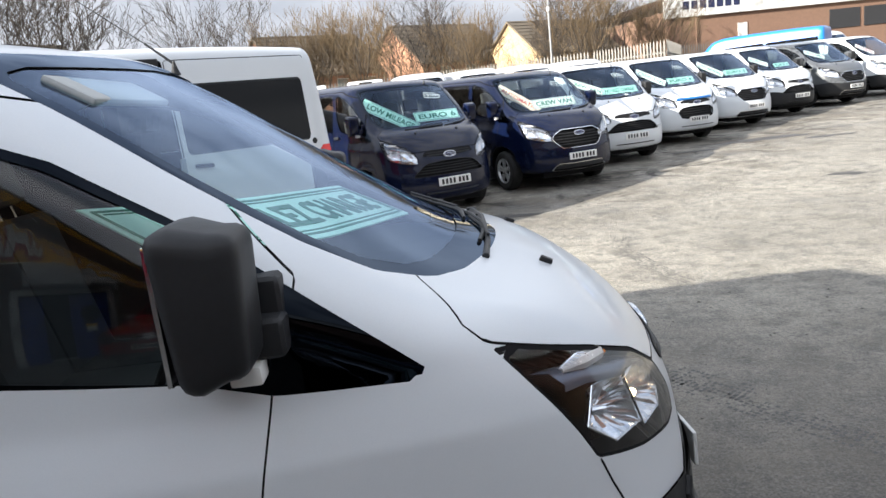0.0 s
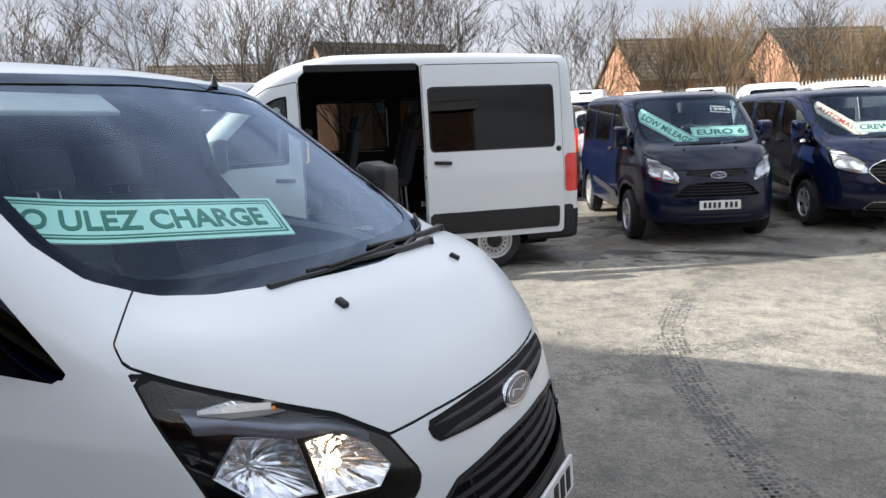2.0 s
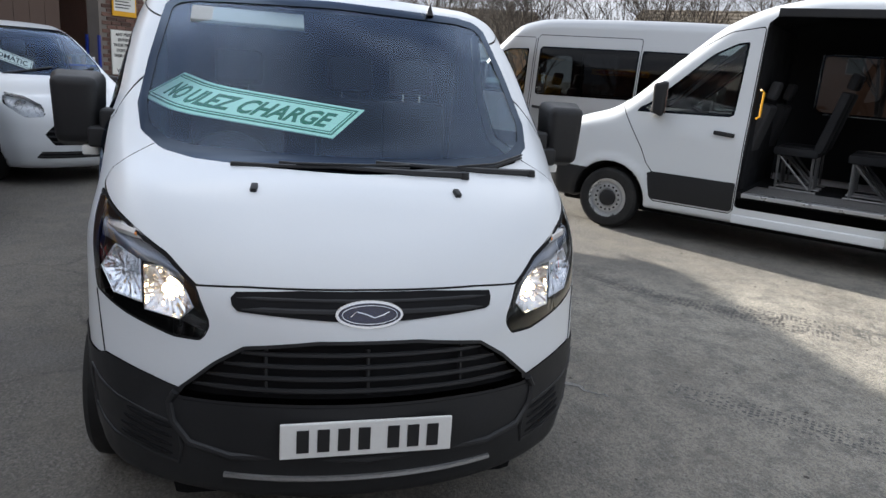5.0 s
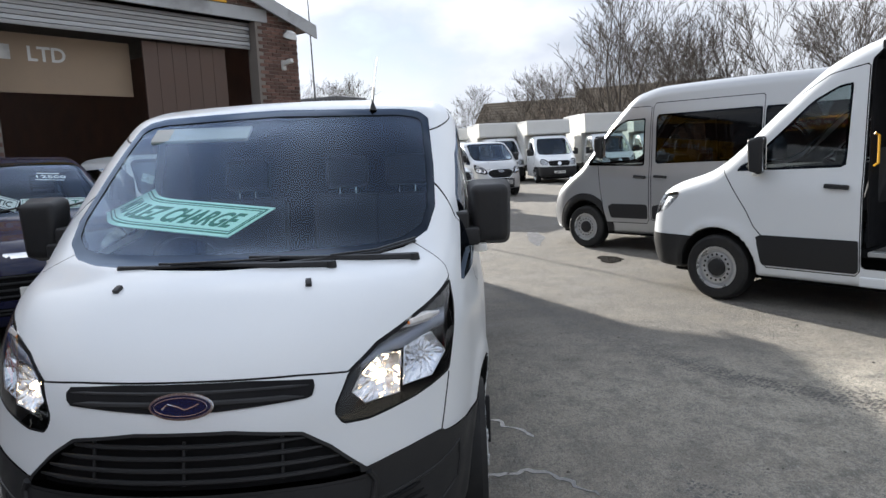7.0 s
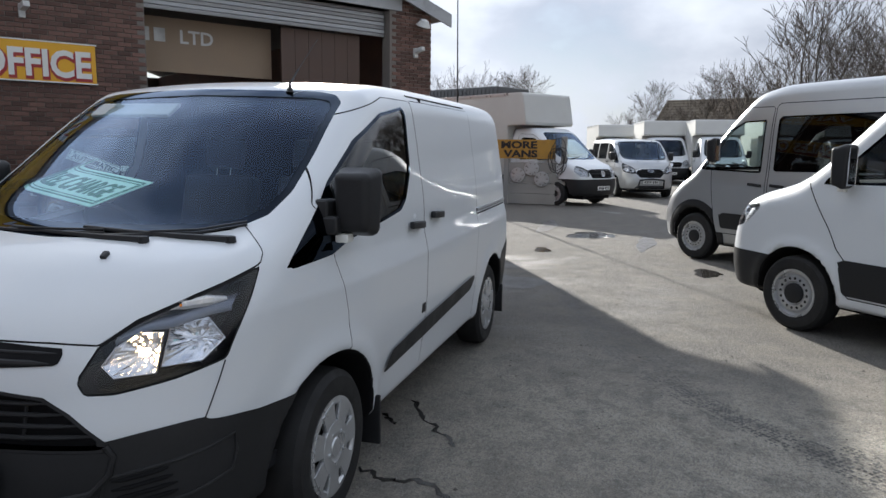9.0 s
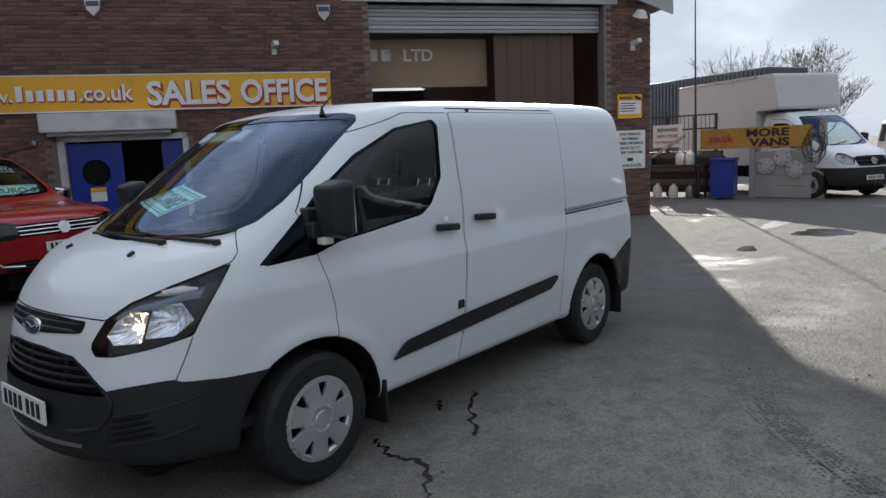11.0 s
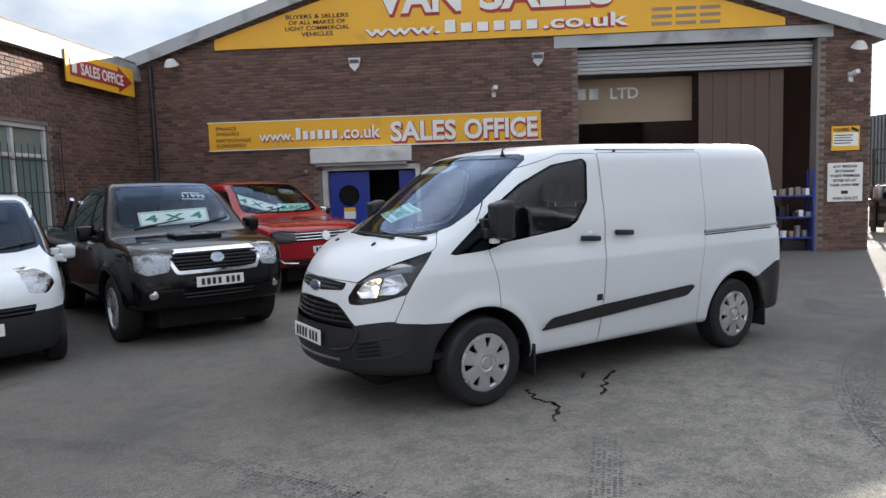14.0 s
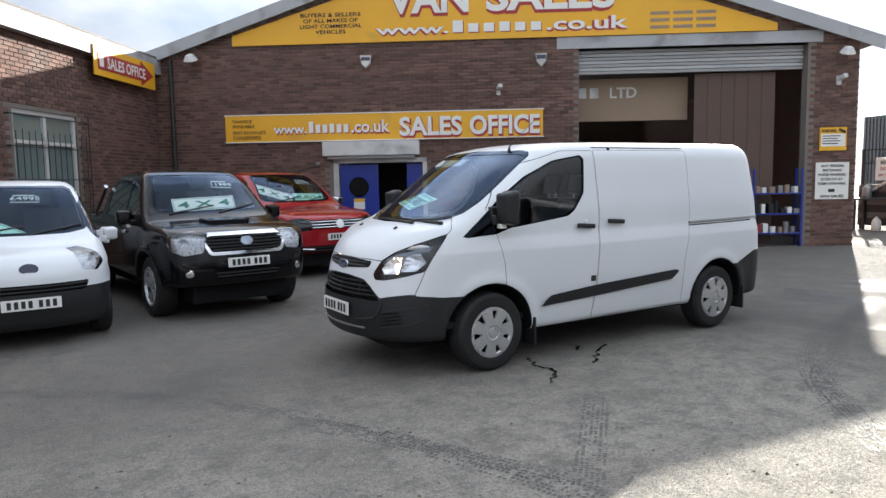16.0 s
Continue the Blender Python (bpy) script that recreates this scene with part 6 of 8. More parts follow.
def card_band(s0, s1, t0, t1, h0, h1):
    n = max(1, int((s1 - s0) / 0.03))
    V, Fc = [], []
    for k in range(n + 1):
        q = s0 + (s1 - s0) * k / n
        V += [on_card(q, t0, h0), on_card(q, t1, h0), on_card(q, t1, h1), on_card(q, t0, h1)]
        if k:
            o = 4 * k
            Fc += [(o - 4 + j, o - 4 + (j + 1) % 4, o + (j + 1) % 4, o + j) for j in range(4)]
    return V, Fc + [(0, 1, 2, 3), (4 * n + 3, 4 * n + 2, 4 * n + 1, 4 * n)]


place("card", mesh_of("card", *card_band(-0.20, 0.80, 0, 0.24, -0.004, 0.0), MINT), charge)
for s0, s1, t0, t1 in ((-0.185, 0.785, 0.215, 0.222), (-0.185, 0.785, 0.018, 0.025), (0.778, 0.785, 0.018, 0.222), (-0.185, -0.178, 0.018, 0.222), (-0.17, 0.77, 0.201, 0.205), (-0.17, 0.77, 0.035, 0.039), (0.766, 0.77, 0.035, 0.205)):
    place("card_border", mesh_of("card_border", *card_band(s0, s1, t0, t1, 0, 0.002), GREEN), charge)
lt = words("NO ULEZ CHARGE", 0.105, GREEN, charge, "lettering", Matrix.Identity(4), width=0.82, bold=0.022)
for v in lt.data.vertices:
    v.co = on_card(v.co.x - 0.10, v.co.y + 0.066, 0.001 + v.co.z)
part("sun_visor", moved(box(-0.01, 0.01, -0.24, 0.24, -0.06, 0.06, 0.008), pose(1.00, -0.38, 1.79, 0, -58, 0)), mat("pale_visor_cloth", (0.42, 0.43, 0.42), 0.9, var=0.08, local=True), main_van, "pale grey sun visor")

CREAM = mat("cream_card", (0.78, 0.70, 0.55), 0.5, var=0.04, local=True)
ROW = [
    (1.25, 9.92, -65.0, NAVY, "base", NAVY, "alloy", True, "dark blue panel van with chrome trim and alloy wheels"),
    (3.65, 11.39, -69.5, NAVY, "new", NAVY, "alloy", True, "dark blue crew van with a large chrome-edged grille"),
    (5.45, 13.45, -75.0, WHITE, "base", WHITE, "trim", False, "white crew van with a white bumper"),
    (7.55, 15.60, -74.0, WHITE, "dark_low", WHITE, "trim", False, "white crew van with a blue bonnet stripe"),
    (9.70, 17.35, -72.6, WHITE, "new", WHITE, "trim", False, "white crew van with a dark hexagonal grille"),
    (11.86, 19.10, -71.8, WHITE, "base", PLASTIC, "trim", False, "white panel van with a black bumper"),
    (14.30, 20.50, -71.4, GREYP, "new", PLASTIC, "trim", False, "dark grey panel van with a black bumper"),
    (16.80, 21.90, -70.5, WHITE, "base", PLASTIC, "trim", False, "white panel van at the end of the row"),
]
CARDS = [
    [("LOW MILEAGE", -0.36, 1.60, 0.92, 0.20, -41, None, None), ("EURO 6", 0.33, 1.47, 0.80, 0.17, 5, None, None)],
    [("AUTOMATIC", -0.40, 1.64, 0.84, 0.18, -46, 1, 1), ("CREW VAN", 0.10, 1.46, 0.88, 0.18, 2, 2, None)],
    [("CREW VAN", -0.36, 1.64, 0.78, 0.17, -32, 2, None), ("NO ULEZ CHARGE", 0.26, 1.47, 0.86, 0.16, 4, None, None)],
    [("CREW VAN", -0.36, 1.64, 0.76, 0.17, -38, 2, None), ("EURO 6", 0.25, 1.46, 0.78, 0.16, 4, None, None)],
    [("LTD MODEL", -0.34, 1.64, 0.76, 0.17, -38, 2, None), ("EURO 6", 0.22, 1.46, 0.78, 0.16, 4, None, None)],
    [("EURO 6", -0.34, 1.64, 0.60, 0.14, -32, 2, None), ("EURO 6", 0.22, 1.46, 0.60, 0.13, 4, None, None)],
    [("HIGH SPEC", -0.30, 1.64, 0.70, 0.14, -28, 2, None)],
    [("AUTOMATIC", -0.30, 1.62, 0.70, 0.14, -36, 2, 1)],
]
PRICES = ["13995", "21990", "10995", "12995", "", "", "", ""]
for (x, y, a, col, face, bump_, wh, rg, lab), cards, pr in zip(ROW, CARDS, PRICES):
    m = pose(x, y, rise(x, y), 0, 1.35, a) @ Matrix.Diagonal((1, 1, 1.04 if x < 3 else 1.0, 1))
    van, F = transit(lab, col, m, 0.055, face=face, bumper=bump_, wheels=wh, group="vans in the far row", lamp_mat=REFLECT, rear_glass=rg, mirrors=col if col is not WHITE else PLASTIC)
    for text, cy, cz, w, hh, roll, bg, ink in cards:
        card(F, m, text, cy, cz, w, hh, roll, {None: MINT, 1: CREAM, 2: CARDW}[bg], {None: GREEN, 1: REDINK}[ink], label=f"{'cream' if bg == 1 else 'white' if bg == 2 else 'mint green'} card lettered {text} behind a windscreen")
    if pr:
        price(F, m, pr, 0.42, 1.70)
    if "stripe" in lab:
        part("bonnet_stripe", tube([(surface_x(F, q, 1.0) + 0.004, q, 1.0) for q in np.linspace(-0.45, 0.45, 13)], 0.03, 6), SKYBLUE, van, "blue bonnet stripe", True)

m = pose(-2.1, 14.2, rise(-2.1, 14.2), 0, -1.3, 100)
bv, F = transit("black van parked nose-in with red tail lamps", BLACKP, m, 0.06, bumper=BLACKP, wheels="alloy", rear_glass=True, mirrors=BLACKP)
for side in (1, -1):
    part("tail_lamp", box(-2.45, -2.22, side * 0.93 - 0.03, side * 0.93 + 0.03, 1.02, 1.50, 0.02, 2), TAILRED, bv, "red tail lamp", True)

MB = pose(-2.05, 5.40, 0, 0, 0, -139)
minibus, F = vehicle(CRAFTER, "minibus", "white high-roofed minibus with its side door slid open", "minibus", WHITE, MB, 0.05)
# grey cloth set near-black, carrying the minibus interior's shade
SEATCL = mat("shaded_seat_cloth", (0.016, 0.017, 0.02), 0.9, var=0.2, local=True)
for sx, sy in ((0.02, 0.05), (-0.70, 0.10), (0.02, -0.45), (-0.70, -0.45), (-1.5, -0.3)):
    st = part("passenger_seat", box(sx - 0.20, sx + 0.24, sy - 0.20, sy + 0.20, 1.00, 1.09, 0.03, 2), SEATCL, minibus, "passenger seat on a steel frame, shade in its colour", True)
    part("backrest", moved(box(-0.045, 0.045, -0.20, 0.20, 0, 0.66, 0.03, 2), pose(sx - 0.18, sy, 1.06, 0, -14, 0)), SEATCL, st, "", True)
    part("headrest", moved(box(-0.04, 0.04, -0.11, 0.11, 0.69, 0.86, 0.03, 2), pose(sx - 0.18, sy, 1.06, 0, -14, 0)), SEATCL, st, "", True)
    for a, b_ in (((sx + 0.18, 1.0), (sx + 0.16, 0.63)), ((sx - 0.16, 1.0), (sx - 0.18, 0.63)), ((sx + 0.16, 0.98), (sx - 0.16, 0.66)), ((sx + 0.22, 0.635), (sx - 0.24, 0.635))):
        part("seat_leg", tube([(a[0], sy + 0.16, a[1]), (b_[0], sy + 0.16, b_[1])], 0.014, 6), STEEL, st)
        part("seat_leg", tube([(a[0], sy - 0.16, a[1]), (b_[0], sy - 0.16, b_[1])], 0.014, 6), STEEL, st)
for k in range(12):
    part("floor_rib", box(-0.92, 0.36, 0.25 + 0.05 * k, 0.258 + 0.05 * k, 0.62, 0.626), STEEL, minibus)
# added sheet: keeps the front end of the door opening dark
part("shade_sheet", box(0.405, 0.43, -0.82, 0.84, 0.64, 2.30, 0.006), LINING, minibus, "added dark sheet standing for shade behind the front seats")
part("door_step", box(-0.90, 0.35, 0.80, 0.94, 0.40, 0.44, 0.01), PLASTIC, minibus, "black side step")
part("step_edge", box(-0.92, 0.36, 0.86, 0.985, 0.585, 0.625, 0.006), ALLOY, minibus, "bright step edge")
part("sill", box(-0.95, 0.42, 0.93, 0.995, 0.31, 0.40, 0.015), WHITE, minibus)
part("grab_handle", tube([(0.37, 0.90, 1.38), (0.345, 0.87, 1.40), (0.345, 0.87, 1.64), (0.37, 0.90, 1.66)], 0.011, 8), YELLOW, minibus, "yellow grab handle", True)
part("door_track", box(-2.55, -0.95, 1.015, 1.035, 1.13, 1.16, 0.004), PLASTIC, minibus)
F2 = body_field({**CRAFTER["body"], "arch": 0.02, "lip": 0.0})
slid = Skin(F2, (-2.75, 0.7, 0.36), (-0.9, 1.1, 2.45), 0.05)
pane_f = flank([(-1.07, 1.47), (-2.52, 1.47), (-2.52, 2.11), (-1.07, 2.11)], 1, rounded=0.05)
slid.take("slid_door_window", pane_f, GLASS_P, minibus, "dark sliding door window", 0.047)
slid.take("slid_door_cladding", flank([(-0.98, 0.47), (-2.60, 0.47), (-2.60, 0.72), (-0.98, 0.72)], 1), PLASTIC, minibus, "black side cladding", 0.055)
slid.take("slid_door", flank([(-0.97, 0.40), (-2.66, 0.40), (-2.66, 2.38), (-0.97, 2.38)], 1), WHITE, minibus, "sliding door pushed back", 0.045)
handle(minibus, -1.16, surface_y(F2, -1.16, 1.30) + 0.045, 1.30, 1)
part("fuel_cap", moved(lathe([(0.001, 0.012), (0.030, 0.010), (0.036, 0.0)], 16), pose(-2.61, surface_y(F2, -2.61, 1.40) + 0.045, 1.40)), PLASTIC, minibus, "round black cap", True)
part("slid_door_edge", box(-0.985, -0.965, 0.90, 1.05, 0.41, 1.40, 0.004), WHITE, minibus)
part("header_rail", box(-0.93, 0.34, 0.86, 0.90, 2.36, 2.44, 0.01), PLASTIC, minibus)
vehicle(RELAY, "minibus", "silver high-roofed minibus with dark windows", "minibus", SILVER, pose(-6.255, 4.887, 0, 0, 0, -135.5), 0.06)

m = pose(2.73, -5.112, 0, 0, 0, 96.2)
hil, F = vehicle(HILUX, "pickup_truck", "black double-cab pickup truck with a chrome grille", "pickup", BLACKP, m, 0.04)
card(F, m, "4 X 4", -0.02, 1.42, 0.84, 0.19, 2, CARDW, GREEN, label="white card lettered 4 X 4 with a green border")
price(F, m, "11995", 0.28, 1.62, h=0.06)
part("bonnet_scoop", moved(box(-0.18, 0.20, -0.26, 0.26, -0.02, 0.042, 0.02, 3), pose(1.72, 0, surface_z(F, 1.72, 0), 0, 4, 0)), BLACKP, hil, "bonnet air scoop", True)
part("scoop_mouth", moved(box(0.19, 0.205, -0.21, 0.21, 0.0, 0.042, 0.005), pose(1.72, 0, surface_z(F, 1.72, 0), 0, 4, 0)), DARK, hil)
for side in (1, -1):
    part("fog_lamp", moved(lathe([(0.055, -0.03), (0.052, 0.0), (0.04, 0.006), (0.001, 0.008)], 20, "x"), pose(surface_x(F, side * 0.68, 0.60) - 0.005, side * 0.68, 0.60, 0, 0, side * 25)), REFLECT, hil, "round fog lamp", True)
    part("bed_rail", tube([(-0.95, side * 0.78, 1.62), (-1.15, side * 0.80, 1.46), (-1.45, side * 0.82, 1.26), (-1.5, side * 0.82, 1.18)], 0.03, 8), CHROME, hil, "chrome bed rail", True)
m = pose(0.579, -7.93, 0, 0, 0, 101.5)
ama, F = vehicle(AMAROK, "pickup_truck", "red double-cab pickup truck with chrome grille bars", "pickup", RED, m, 0.05)
card(F, m, "4 X 4", -0.32, 1.52, 0.74, 0.18, -24, CARDW, GREEN, label="white card lettered 4 X 4 set slantwise")
card(F, m, "EURO 6", 0.32, 1.40, 0.66, 0.16, 2)
price(F, m, "26955", 0.34, 1.64, h=0.06)
for side in (1, -1):
    part("fog_trim", tube([(surface_x(F, side * 0.50, 0.52) + 0.01, side * 0.50, 0.50), (surface_x(F, side * 0.72, 0.52) + 0.01, side * 0.72, 0.52), (surface_x(F, side * 0.80, 0.60) + 0.01, side * 0.80, 0.60)], 0.014, 6), CHROME, ama, "chrome fog lamp trim", True)
m = pose(4.858, -4.207, 0, 0, 0, 93.5)
bip, F = vehicle(BIPPER, "small_van", "small white van with black bumpers", "van", WHITE, m, 0.04)
card(F, m, "EURO 6", -0.36, 1.34, 0.90, 0.22, -34)
price(F, m, "£4995", 0.10, 1.50, h=0.07)
m = pose(-3.55, -4.42, 0, 0, 0, 40)
blu, F = vehicle(CONNECT, "hatchback_car", "dark blue small van-based car beside the workshop", "car", BLUEP, m, 0.05)
card(F, m, "AUTOMATIC", -0.34, 1.48, 0.62, 0.14, -30, CARDW, INK, label="white card lettered AUTOMATIC set slantwise")
card(F, m, "NO V.A.T.", 0.28, 1.34, 0.62, 0.13, 2, CARDW, GREEN, label="white card lettered NO V.A.T. with a green border")
price(F, m, "12500", 0.30, 1.58, h=0.055)
m = pose(-6.12, -3.66, 0, 0, 0, 42)
con, F = vehicle(CONNECT, "small_van", "white compact van parked at the workshop door", "van", WHITE, m, 0.05)
card(F, m, "AUTOMATIC", -0.34, 1.48, 0.60, 0.14, -30, CARDW, INK, label="white card lettered AUTOMATIC in a white van")

# beyond the gate
m = pose(-17.6, -1.3, 0, 0, 0, 56)
box_van("white box van with a black bumper behind the gate", m, top=3.25)
m = pose(-22.2, 1.5, 0, 0, 0, 18)
sil, F = transit("silver people carrier van with a black bull bar", SILVER, m, 0.06, bumper=SILVER, wheels="alloy", rear_glass=True, face="new")
part("bull_bar", tube([(2.50, -0.42, 0.40), (2.58, -0.40, 0.62), (2.58, 0, 0.66), (2.58, 0.40, 0.62), (2.50, 0.42, 0.40)], 0.03, 8), PLASTIC, sil, "black bull bar", True)
for x, y, a, t in ((-30.5, 5.1, 6, 3.0), (-33.0, 2.8, 8, 3.05), (-31.0, 8.0, 6, 3.25), (-34.5, 11.2, 8, 3.1), (-37.5, 0.2, 14, 3.0)):
    box_van("white box van parked in the far row", pose(x, y, 0, 0, 0, a), top=t)
# high roofs behind the near row
rv, F = vehicle(RELAY, "panel_van", "white high-roofed van behind the front row", "van", WHITE, pose(-3.9, 25.0, rise(-3.9, 25.0), 0, 0, -84) @ Matrix.Diagonal((1, 1, 0.93, 1)), 0.09, "vans behind the row")
unit = part("roof_unit", box(0.05, 0.95, -0.66, 0.66, 2.40, 2.72, 0.09, 3), WHITE, rv, "white roof cooling unit", True)
part("unit_grille", box(0.93, 0.965, -0.24, 0.24, 2.56, 2.65, 0.02), DARK, unit)
for x, y, a in ((-1.85, 25.2, -84), (0.25, 25.4, -83)):
    copy_thing(rv, pose(x, y, rise(x, y), 0, 0, a) @ Matrix.Diagonal((1, 1, 0.93, 1)))
pv, F = vehicle(RELAY, "panel_van", "plain white high-roofed van behind the front row", "van", WHITE, pose(2.35, 25.7, rise(2.35, 25.7), 0, 0, -83) @ Matrix.Diagonal((1, 1, 0.96, 1)), 0.09, "vans behind the row")
for x, y, a, k in ((4.45, 26.0, -82, 0.97), (6.55, 26.4, -82, 0.96), (8.7, 26.9, -81, 0.95), (19.7, 28.6, -72, 1.0)):
    copy_thing(pv, pose(x, y, rise(x, y), 0, 0, a) @ Matrix.Diagonal((1, 1, k, 1)))
vehicle(RELAY, "panel_van", "bright blue high-roofed van behind the row", "van", SKYBLUE, pose(15.9, 26.6, rise(15.9, 26.6), 0, 0, 140), 0.12)

# ---- marks on the ground ----
MARK = mat("rubber_marks", (0.092, 0.088, 0.083), 0.7, var=0.35, scale=3, fine=90)
TAR = mat("dark_tarmac_patch", (0.060, 0.057, 0.053), 0.6, var=0.25, scale=3, fine=50, bump=0.4, bump_scale=60)
DAMP = mat("damp_dirty_concrete", (0.055, 0.050, 0.045), 0.42, var=0.4, scale=4, fine=60, bump=0.3, bump_scale=50)
WETM = mat("wet_pothole", (0.035, 0.033, 0.031), 0.12, var=0.2, scale=3)


def strip(points, width, z, seed, rag=0.35):
    """A ragged flat line on the ground."""
    rng = random.Random(seed)
    V, Fc = [], []
    for i, p in enumerate(points):
        q, o = points[min(i + 1, len(points) - 1)], points[max(i - 1, 0)]
        d = Vector((q[0] - o[0], q[1] - o[1], 0)).normalized()
        n_ = Vector((-d.y, d.x, 0))
        w = width * (1 + rng.uniform(-rag, rag)) * (0.35 if i in (0, len(points) - 1) else 1)
        V += [(p[0] + n_.x * w / 2, p[1] + n_.y * w / 2, z), (p[0] - n_.x * w / 2, p[1] - n_.y * w / 2, z)]
        if i:
            Fc.append((2 * i - 2, 2 * i - 1, 2 * i + 1, 2 * i))
    return V, Fc


def jag(points, seed, n=5, amp=0.05):
    rng = random.Random(seed)
    out = []
    for a, b in zip(points, points[1:]):
        for k in range(n):
            t = k / n
            out.append((a[0] + (b[0] - a[0]) * t + rng.uniform(-amp, amp), a[1] + (b[1] - a[1]) * t + rng.uniform(-amp, amp)))
    return out + [points[-1]]


def treads(name, path, label, width=0.2, gap=0.055):
    """A tyre's tread print: rows of small dark blocks along a curve."""
    cx, cy = curve_at([(t, p[0]) for t, p in enumerate(path)]), curve_at([(t, p[1]) for t, p in enumerate(path)])
    ts = np.linspace(0, len(path) - 1, 1200)
    X, Y = cx(ts), cy(ts)
    s = np.concatenate([[0], np.cumsum(np.hypot(np.diff(X), np.diff(Y)))])
    rng = random.Random(len(name) + len(path))
    V, Fc = [], []
    for d in np.arange(0, s[-1], gap):
        x, y = np.interp(d, s, X), np.interp(d, s, Y)
        x2, y2 = np.interp(d + 0.02, s, X), np.interp(d + 0.02, s, Y)
        t = Vector((x2 - x, y2 - y, 0))
        if t.length < 1e-6:
            continue
        t.normalize()
        n_ = Vector((-t.y, t.x, 0))
        for k in range(6):
            if rng.random() < 0.25 + 0.35 * math.sin(1.7 * d + k) ** 2:
                continue
            c = Vector((x, y, 0.0025)) + n_ * width * (k / 5 - 0.5)
            a, b = t * gap * rng.uniform(0.18, 0.36), n_ * width * rng.uniform(0.045, 0.075)
            o = len(V)
            V += [tuple(c + a + b), tuple(c + a - b), tuple(c - a - b), tuple(c - a + b)]
            Fc.append((o, o + 1, o + 2, o + 3))
    return tagged(place(name, mesh_of(name, V, Fc, MARK)), label, "tyre mark", kind="stuff")


def blot(name, x, y, rx, ry, seed, material, label, cat, z=0.003):
    rng = random.Random(seed)
    n = 28
    ph = [rng.uniform(0, 6.28) for _ in range(4)]
    V = [(x, y, z + rise(x, y))]
    for k in range(n):
        a = 2 * math.pi * k / n
        r = 1 + 0.18 * math.sin(2 * a + ph[0]) + 0.14 * math.sin(3 * a + ph[1]) + 0.09 * math.sin(7 * a + ph[2]) + 0.05 * rng.uniform(-1, 1)
        px, py = x + rx * r * math.cos(a), y + ry * r * math.sin(a)
        V.append((px, py, z + rise(px, py)))
    return tagged(place(name, mesh_of(name, V, [(0, 1 + k, 1 + (k + 1) % n) for k in range(n)], material)), label, cat, kind="structure")


for k, path in enumerate(([(2.62, 6.4), (2.22, 4.99), (2.25, 3.94), (2.48, 2.98), (2.81, 2.05), (3.15, 1.41), (3.35, 1.13)], [(3.94, 5.25), (3.77, 4.68), (3.8, 3.8), (3.93, 3.26)], [(1.99, 3.11), (2.81, 3.59), (3.21, 4.05)],
                          [(5.03, -0.83), (3.92, 0.12), (3.16, 1.21), (2.77, 2.07), (2.41, 2.89)], [(-4.03, 1.21), (-1.8, 1.85), (-0.78, 2.39), (0.21, 3.23), (0.6, 3.66)], [(-3.8, 1.38), (-2.66, 1.67), (-1.38, 2.3), (-0.6, 2.6), (0.31, 3.43)],
                          [(-0.02, 3.27), (0.8, 4.16), (1.65, 4.9)], [(1.22, 1.93), (2.37, 3.03)])):
    treads("tyre_mark", path, "dark tyre tread print on the concrete", 0.16 if k != 0 else 0.19, 0.032)
CRACKS = [[(0.96, 0.78), (1.05, 1.01), (1.02, 1.23), (1.3, 1.49)], [(0.01, 0.8), (0.32, 1.01), (0.6, 1.25)], [(0.27, 0.72), (0.41, 0.83)]]
for k, pts in enumerate(CRACKS):
    V, Fc = strip(jag(pts, 40 + k, 9, 0.022), 0.024, 0.003, k, 0.7)
    tagged(place("crack", mesh_of("crack", V, Fc, WETM)), "dark wet crack in the concrete", "crack", kind="structure")
for k, (x, y, rx, ry, mm, lab) in enumerate(((-4.2, 0.55, 0.45, 0.5, TAR, "dark tarmac patch"), (-9.2, 1.2, 0.45, 0.5, WETM, "wet pothole"), (-6.98, 0.6, 0.25, 0.14, WETM, "small wet pothole"), (-5.6, 3.0, 0.28, 0.2, WETM, "small puddle"),
                                           (9.4, 12.6, 1.1, 0.22, DAMP, "damp stain"), (10.4, 11.9, 0.5, 0.13, DAMP, "damp stain"), (7.6, 11.9, 0.5, 0.12, DAMP, "damp stain"), (0.55, 6.72, 0.55, 0.30, DAMP, "damp patch"), (1.25, 7.15, 0.40, 0.16, DAMP, "damp patch"), (0.1, 6.2, 0.25, 0.10, DAMP, "damp patch"), (2.6, 7.35, 0.7, 0.14, DAMP, "damp patch"), (-8.4, 2.2, 0.9, 0.16, DAMP, "damp stain"), (-10.5, 0.2, 1.0, 0.2, DAMP, "damp stain"), (8.0, 7.56, 0.22, 0.16, TAR, "dark drain cover"))):
    blot("drain" if "drain" in lab else "puddle" if mm is WETM else "damp_stain" if mm is DAMP else "tarmac_patch", x, y, rx, ry, 70 + k, mm, lab + (" in worn concrete" if "yard" not in lab else ""), "ground")

# loose grit and small flecks lying about
GRIT = mat("dark_grit", (0.085, 0.078, 0.068), 0.85, var=0.5, scale=40)
rng = random.Random(77)
V, Fc = [], []
